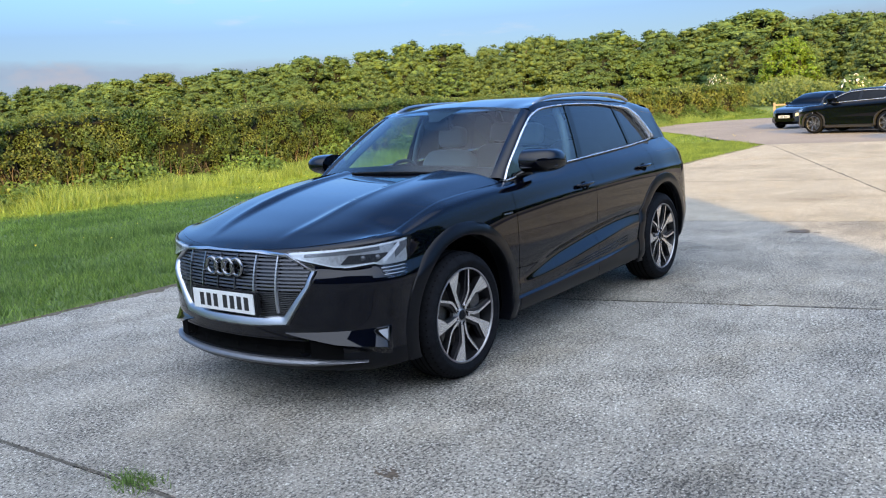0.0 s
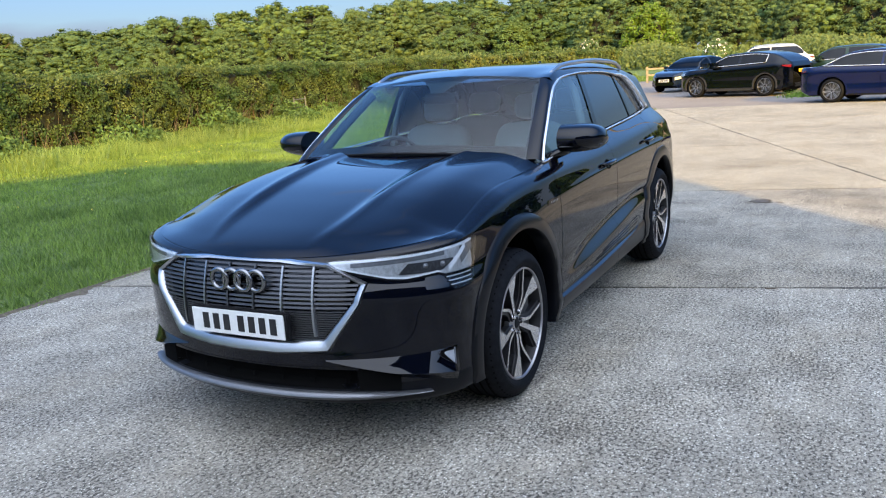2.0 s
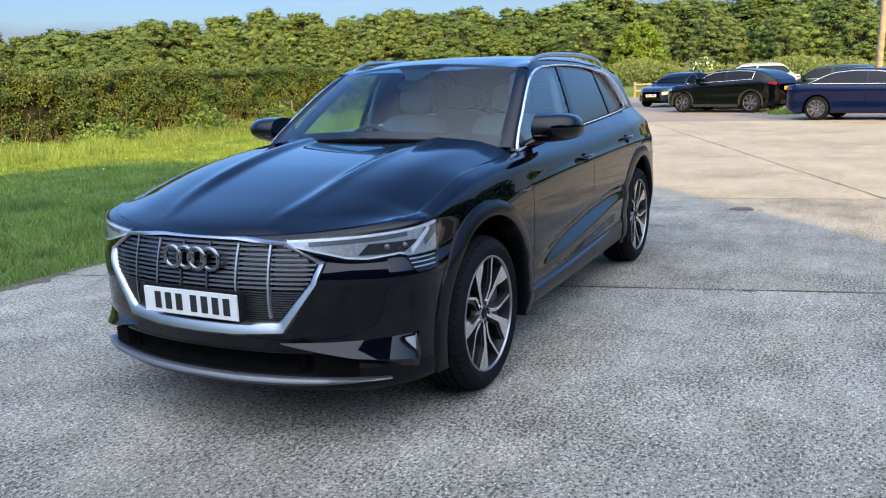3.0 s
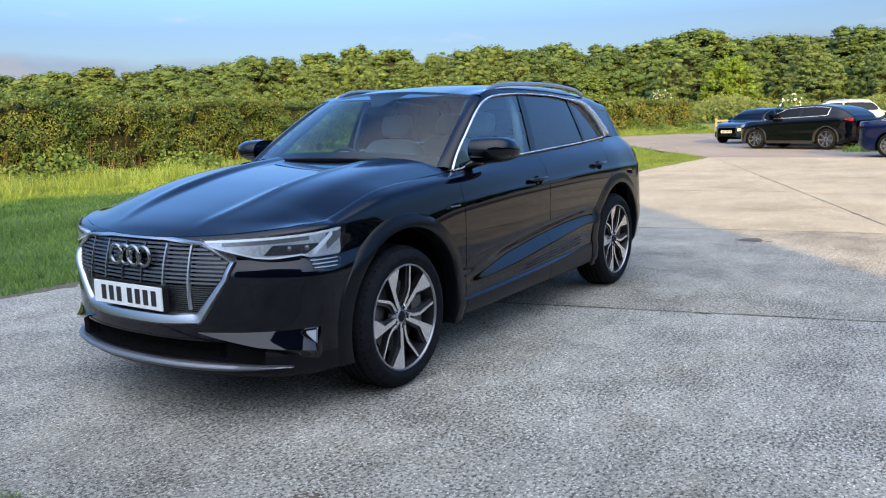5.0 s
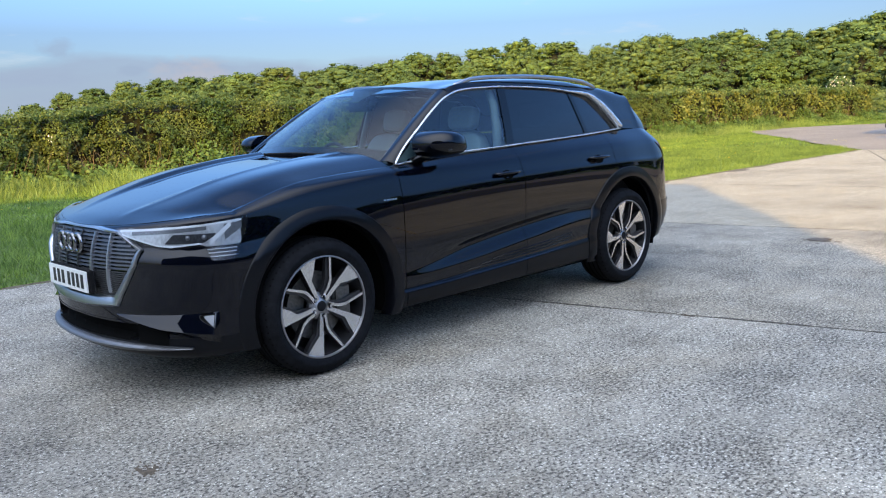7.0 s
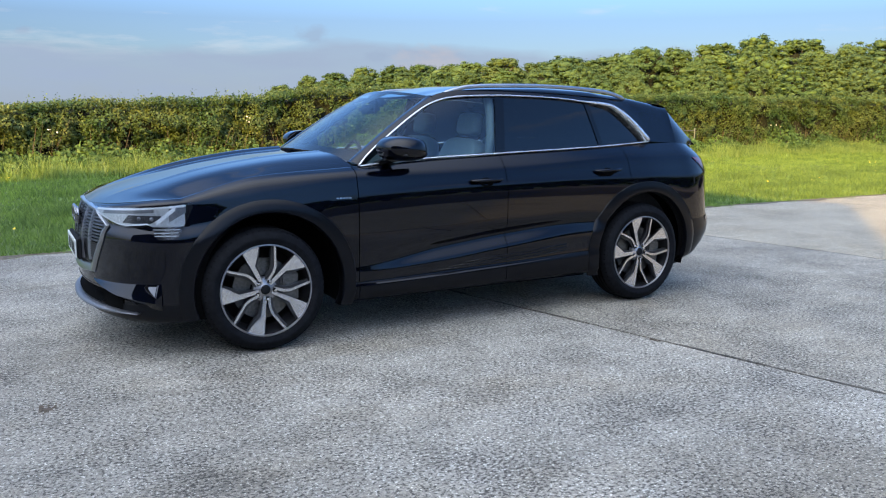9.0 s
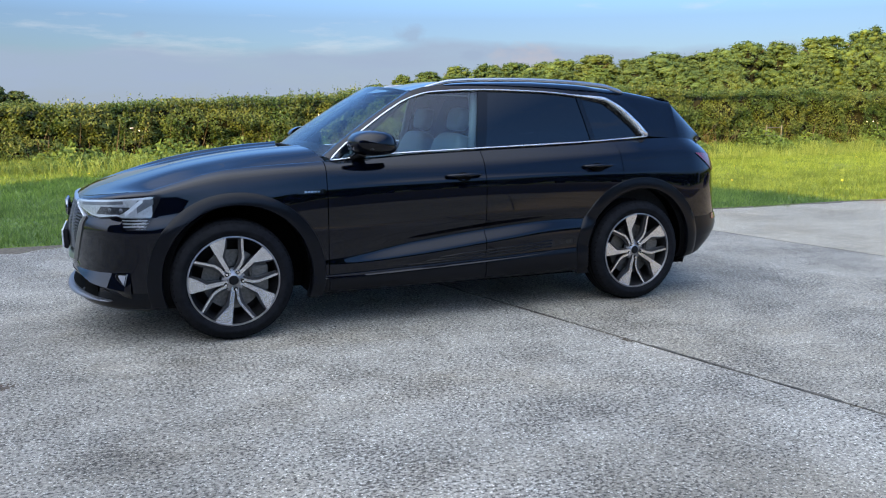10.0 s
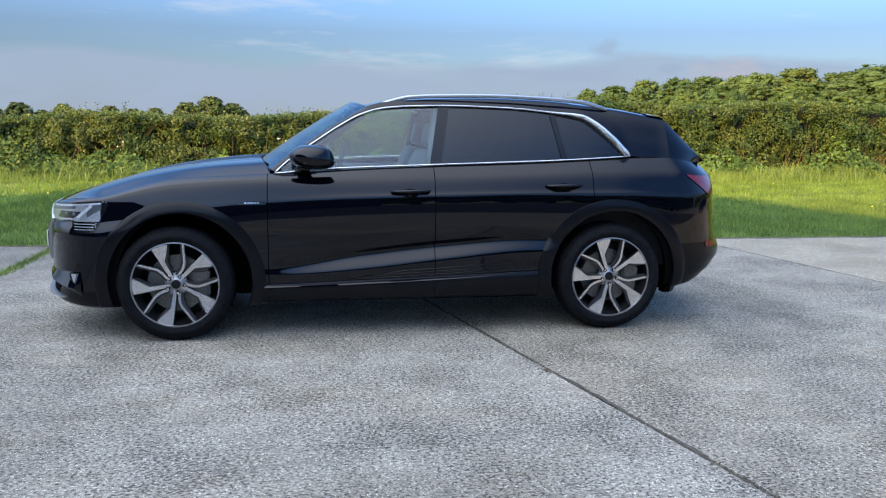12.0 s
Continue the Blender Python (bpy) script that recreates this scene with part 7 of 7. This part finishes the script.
def parked_car(label, length, width, tall, base, nose, tyre_r, material, cab, belt, bonnet, boot, rear_drop, place, turn, trim=None, plate=None, rails=False, style=7, glass_end=None, outline=False):
    """A parked car, front towards -x, front axle at its origin.
    cab: x of windscreen foot, screen head, rear head, rear foot, past the front axle; belt: its height front and rear;
    bonnet: heights at nose and scuttle; boot: height of the tail deck; rear_drop: roof height lost at the rear head."""
    root = tagged(new("car"), label, "car", "cars parked beyond the yard")
    W = width / 2
    x0, x1 = -nose, length - nose
    xs = np.unique(np.concatenate([np.linspace(x0, x0 + 0.35, 9), np.linspace(x0 + 0.35, x1 - 0.35, 74), np.linspace(x1 - 0.35, x1, 9), np.array(cab)]))
    a, b, c, d = cab
    top_x = [x0, x0 + 0.06, x0 + 0.45, a, (a + b) / 2, b, (b + c) / 2, c, d, x1 - 0.05, x1]
    top_z = [bonnet[0] - 0.10, bonnet[0], (bonnet[0] + bonnet[1]) / 2 + 0.03, bonnet[1], (bonnet[1] + tall) / 2 + 0.05, tall - 0.035, tall, tall - rear_drop, boot, boot - 0.03, boot - 0.16]
    prof_n = 23
    P = np.zeros((prof_n, len(xs), 3))
    for j, x in enumerate(xs):
        zt = float(pchip(top_x, top_z, x))
        zb = min(float(np.interp(x, [x0, a, d, x1], [bonnet[0] - 0.04, belt[0], belt[1], boot - 0.05])), zt - 0.012)
        fn = max(0.0, (x0 + 0.75 - x) / 0.75)
        fr = max(0.0, (x - (x1 - 0.55)) / 0.55)
        w = W * (max(0.0, 1 - fn ** 2.2 * 0.62) ** 0.8) * (max(0.0, 1 - fr ** 2.6 * 0.42) ** 0.8)
        in_cab = min(1.0, max(0.0, (zt - zb) / 0.40))
        wt = w * (0.86 - 0.17 * in_cab)
        zlow = 0.20 + 0.16 * max(0, fn - 0.55) + 0.22 * max(0, fr - 0.4)
        pts = [(w * 0.90, zlow), (w * 0.975, zlow + 0.03), (w * 0.985, 0.36), (w * 0.972, 0.50), (w * 0.985, 0.66), (w, zb - 0.16), (w * 0.985, zb - 0.07), (w * 0.93, zb)]
        pts += [(wt + (w * 0.93 - wt) * 0.12, zb + (zt - zb) * 0.80), (wt * 0.93, zb + (zt - zb) * 0.93), (wt * 0.55, zt - 0.012 * in_cab), (0, zt)]
        pts = np.array(pts)
        pts[:, 1] = np.maximum.accumulate(pts[:, 1])
        u = np.array([0, 1, 2, 3, 3.5, 4, 4.5, 5, 5.5, 6, 6.4, 6.8, 7, 7.25, 7.5, 7.75, 8, 8.5, 9, 9.5, 10, 10.5, 11])
        P[:, j, 0] = x
        P[:, j, 1] = -pchip(np.arange(12), pts[:, 0], u)
        P[:, j, 2] = pchip(np.arange(12), pts[:, 1], u)
    keep = np.ones((prof_n - 1, len(xs) - 1), dtype=bool)
    glass_side = np.zeros_like(keep)
    glass_top = np.zeros_like(keep)
    wells = [(0.0, tyre_r), (base, tyre_r)]
    R = tyre_r + 0.055
    for j in range(len(xs) - 1):
        xm = (xs[j] + xs[j + 1]) / 2
        for i in range(prof_n - 1):
            if 12 <= i < 16:
                zt = float(pchip(top_x, top_z, xm))
                zb = float(np.interp(xm, [x0, a, d, x1], [bonnet[0] - 0.04, belt[0], belt[1], boot - 0.05]))
                if a + 0.10 < xm < (glass_end or d - 0.10) and zt - zb > 0.16:
                    glass_side[i, j] = True
            if 17 <= i:
                if a + 0.03 < xm < b - 0.01 or c + 0.02 < xm < d - 0.05:
                    glass_top[i, j] = True
    door_x = [a + 0.22, (a + c) / 2 + 0.12, c - 0.12]
    for j in range(len(xs) - 1):
        if abs((xs[j] + xs[j + 1]) / 2 - door_x[1]) < 0.05:
            glass_side[:, j] = False
    C = P.copy()
    inside = np.zeros(P.shape[:2], dtype=bool)
    for cx, cz in wells:
        inside |= (np.hypot(P[:, :, 0] - cx, P[:, :, 2] - cz) < R) & (P[:, :, 2] < tyre_r + R)
    for i in range(prof_n - 1):
        for j in range(len(xs) - 1):
            if inside[i:i + 2, j:j + 2].all():
                keep[i, j] = False
    for i in range(prof_n):
        for j in range(len(xs)):
            if inside[i, j]:
                cx = 0.0 if P[i, j, 0] < base / 2 else base
                dx, dz = P[i, j, 0] - cx, P[i, j, 2] - tyre_r
                k = R / max(1e-6, math.hypot(dx, dz))
                C[i, j, 0], C[i, j, 2] = cx + dx * k, max(P[0, j, 2], tyre_r + dz * k)
    body = keep & ~glass_side & ~glass_top
    bm = grid_bm(C, body)
    grid_bm(flip_y(C), body, bm)
    bmesh.ops.remove_doubles(bm, verts=bm.verts[:], dist=1e-4)
    bmesh.ops.holes_fill(bm, edges=[e for e in bm.edges if e.is_boundary and all(v.co.x < x0 + 1e-4 or v.co.x > x1 - 1e-4 for v in e.verts)])
    part("body", bm, material, root, "", True, 42)
    for Q_ in (C, flip_y(C)):
        part("side_window", grid_bm(Q_, glass_side), FAR_GLASS, root, "dark side window", True)
    left = glass_top.copy()
    for nm, lo_, hi_ in (("windscreen", a, b), ("rear_window", c, d)):
        g = glass_top.copy()
        for j in range(len(xs) - 1):
            if not lo_ - 0.01 < (xs[j] + xs[j + 1]) / 2 < hi_ + 0.01:
                g[:, j] = False
        bm = grid_bm(C, g)
        grid_bm(flip_y(C), g, bm)
        part(nm, bm, FAR_GLASS, root, "", True)
    I = C.copy()
    I[..., 1] *= 0.96
    I[..., 2] = 0.25 + (I[..., 2] - 0.25) * 0.975
    bm = grid_bm(I, keep)
    grid_bm(flip_y(I), keep, bm)
    part("inner_shell", bm, SHADE_BLACK, root)
    bm = bmesh.new()
    add_box(bm, x0 + 0.25, x1 - 0.25, -W * 0.62, W * 0.62, 0.18, 0.55)
    part("underbody", bm, SHADE_BLACK, root)
    # arch edges, sill and lower trim
    for cx, cz in wells:
        for sgn in (-1, 1):
            A = np.zeros((4, 34, 3))
            for j in range(34):
                t = radians(-12 + 204 * j / 33)
                for i, (dr, dy) in enumerate(((-0.01, -0.08), (-0.008, 0.004), (0.012, 0.008), (0.055 if trim else 0.018, -0.002))):
                    A[i, j] = (cx + (R + dr) * math.cos(t), sgn * (W * 0.982 + dy), max(0.22, cz + (R + dr) * math.sin(t)))
            part("arch_trim", grid_bm(A), trim or material, root, "", True, 50)
    for sgn in (-1, 1):
        bm = bmesh.new()
        add_box(bm, R + 0.06, base - R - 0.06, sgn * W * 0.93, sgn * W * 0.992, 0.215, 0.30 if trim else 0.245, 0.012)
        part("sill", bm, trim or GLOSS_BLACK, root)
        # window trim line, door gaps, handles, mirror
        pts = [(x, sgn * W * 0.945, float(np.interp(x, [a, d], [belt[0], belt[1]])) + 0.006) for x in np.linspace(a + 0.12, (glass_end or d - 0.16), 24)]
        if outline:
            cols = [j for j in range(len(xs) - 1) if glass_side[14, j] or glass_side[14, max(0, j - 1)] or abs(xs[j] - door_x[1]) < 0.06]
            pts += [(C[16, j, 0], sgn * (abs(C[16, j, 1]) + 0.006), C[16, j, 2] - 0.004) for j in cols[::-1]]
        part("window_trim", sweep(pts, 0.011, 6, 1.0, outline), CHROME, root, "bright window trim", True)
        for dx in door_x[1:2]:
            g = [(dx, sgn * (W * 0.9925), z) for z in np.linspace(0.32, belt[0] - 0.1, 6)]
            part("door_gap", sweep(g, 0.004, 4), SHADE_BLACK, root)
        for hx in (door_x[1] - 0.22, door_x[2] + 0.02):
            bm = bmesh.new()
            add_box(bm, hx - 0.10, hx + 0.10, sgn * (W * 0.985), sgn * (W * 0.985 + 0.035), belt[0] - 0.15, belt[0] - 0.12, 0.008)
            part("door_handle", bm, material, root, "", True, 50)
        bm = bmesh.new()
        add_box(bm, a + 0.30, a + 0.46, sgn * (W * 0.96), sgn * (W + 0.17), belt[0] + 0.01, belt[0] + 0.14, 0.035)
        part("door_mirror", bm, material, root, "", True, 50)
        # lamps
        F = np.zeros((5, 10, 3))
        for j in range(10):
            k = int(np.argmin(np.abs(xs - (x0 + 0.05 + 0.42 * j / 9))))
            for i in range(5):
                z = bonnet[0] - 0.06 - 0.13 * i / 4 * (1 - 0.5 * j / 9) + 0.05 * j / 9
                y = float(np.interp(z, P[:18, k, 2], np.abs(P[:18, k, 1])))
                F[i, j] = (xs[k] - 0.006, sgn * (y + 0.008), z)
        part("headlamp", grid_bm(F), LAMP_BOWL, root, "", True)
        F = np.zeros((5, 10, 3))
        for j in range(10):
            k = int(np.argmin(np.abs(xs - (x1 - 0.03 - 0.25 * j / 9))))
            for i in range(5):
                z = boot - 0.10 - 0.10 * i / 4 * (1 - 0.7 * j / 9)
                y = float(np.interp(z, P[:18, k, 2], np.abs(P[:18, k, 1])))
                F[i, j] = (xs[k] + 0.006, sgn * (y + 0.008), z)
        part("rear_lamp", grid_bm(F), RED_LENS, root, "red rear lamp", True)
        if rails:
            pts = [(x, sgn * W * 0.62, float(pchip(top_x, top_z, x)) + 0.018 * math.sin(math.pi * (x - b) / (c - b)) + 0.005) for x in np.linspace(b + 0.05, c - 0.05, 20)]
            part("roof_rail", sweep(pts, 0.018, 8), SATIN_SILVER, root, "", True)
    # nose and tail details
    bm = bmesh.new()
    add_box(bm, x0 - 0.02, x0 + 0.1, -W * 0.50, W * 0.50, 0.30, 0.44, 0.02)
    part("grille", bm, GLOSS_BLACK, root)
    number_plate(root, x0 - 0.026, 0.50, 0.52, 0.111, PLATE_WHITE, -1)
    bm = bmesh.new()
    add_box(bm, x1 - 0.08, x1 + 0.016, -W * 0.52, W * 0.52, 0.28, 0.40, 0.02)
    part("rear_valance", bm, SATIN_BLACK, root)
    number_plate(root, x1 + 0.022, 0.66 if not plate else plate, 0.52, 0.111, PLATE_YELLOW, 1)
    key = (round(tyre_r, 3), style)
    wh = road_wheel("wheel", tyre_r, tyre_r - 0.100, 0.225, style, "")
    ty = W - 0.125
    fit_wheels(root, wh, [(0, -ty, tyre_r, 0, False), (base, -ty, tyre_r, 17, False), (0, ty, tyre_r, 31, True), (base, ty, tyre_r, 52, True)])
    root.matrix_basis = Matrix.Translation((place[0], place[1], -0.012)) @ Matrix.Rotation(radians(turn), 4, "Z")
    return root


ARCH_GREY = plain("grey_arch_plastic", (0.03, 0.03, 0.032), 0.6, grain=0.2, grain_scale=80, spec=0.2)
# compact black crossover, seen from its near side and rear
parked_car("black compact crossover with grey wheel-arch trim on tarmac", 4.40, 1.84, 1.50, 2.64, 0.92, 0.352, BLACK_PAINT, (0.40, 1.22, 2.72, 3.40), (1.02, 1.15), (0.87, 1.00), 1.11, 0.07, (27.89, 3.0), -112.3, ARCH_GREY, 0.80, glass_end=2.66, outline=True)
# deep blue saloon
parked_car("deep blue saloon car parked on the tarmac edge", 4.60, 1.81, 1.415, 2.84, 0.80, 0.33, BLUE_PAINT, (0.55, 1.32, 2.42, 3.25), (0.95, 1.0), (0.78, 0.96), 1.0, 0.05, (21.39, -4.33), 72.5, None, 0.72, style=9, outline=True)
# dark hatchback facing the yard
parked_car("dark navy electric saloon facing the yard", 4.694, 1.85, 1.443, 2.875, 0.84, 0.335, NAVY_PAINT, (0.35, 1.30, 2.25, 3.35), (0.93, 1.02), (0.70, 0.93), 1.03, 0.05, (32.5, 5.2), -22.3, None, 0.7)
parked_car("dark hatchback with red rear lamps beside the crossover", 4.3, 1.80, 1.50, 2.6, 0.88, 0.33, BLACK_PAINT, (0.45, 1.2, 2.5, 3.25), (0.98, 1.05), (0.82, 0.98), 1.0, 0.06, (30.2, 3.1), -104.0, None, 0.75)
parked_car("dark green estate car in the row of parked cars", 4.7, 1.82, 1.50, 2.75, 0.88, 0.33, GREEN_PAINT, (0.5, 1.3, 2.9, 3.6), (0.97, 1.03), (0.80, 0.97), 1.0, 0.05, (32.9, 0.2), -104.0, None, 0.75)
parked_car("large white four-by-four at the back of the car park", 5.0, 1.90, 1.70, 2.9, 0.95, 0.39, WHITE_PAINT, (0.6, 1.25, 3.2, 3.75), (1.15, 1.18), (1.05, 1.14), 1.14, 0.04, (41.0, 4.4), -80.0, SATIN_BLACK, 0.9, True)
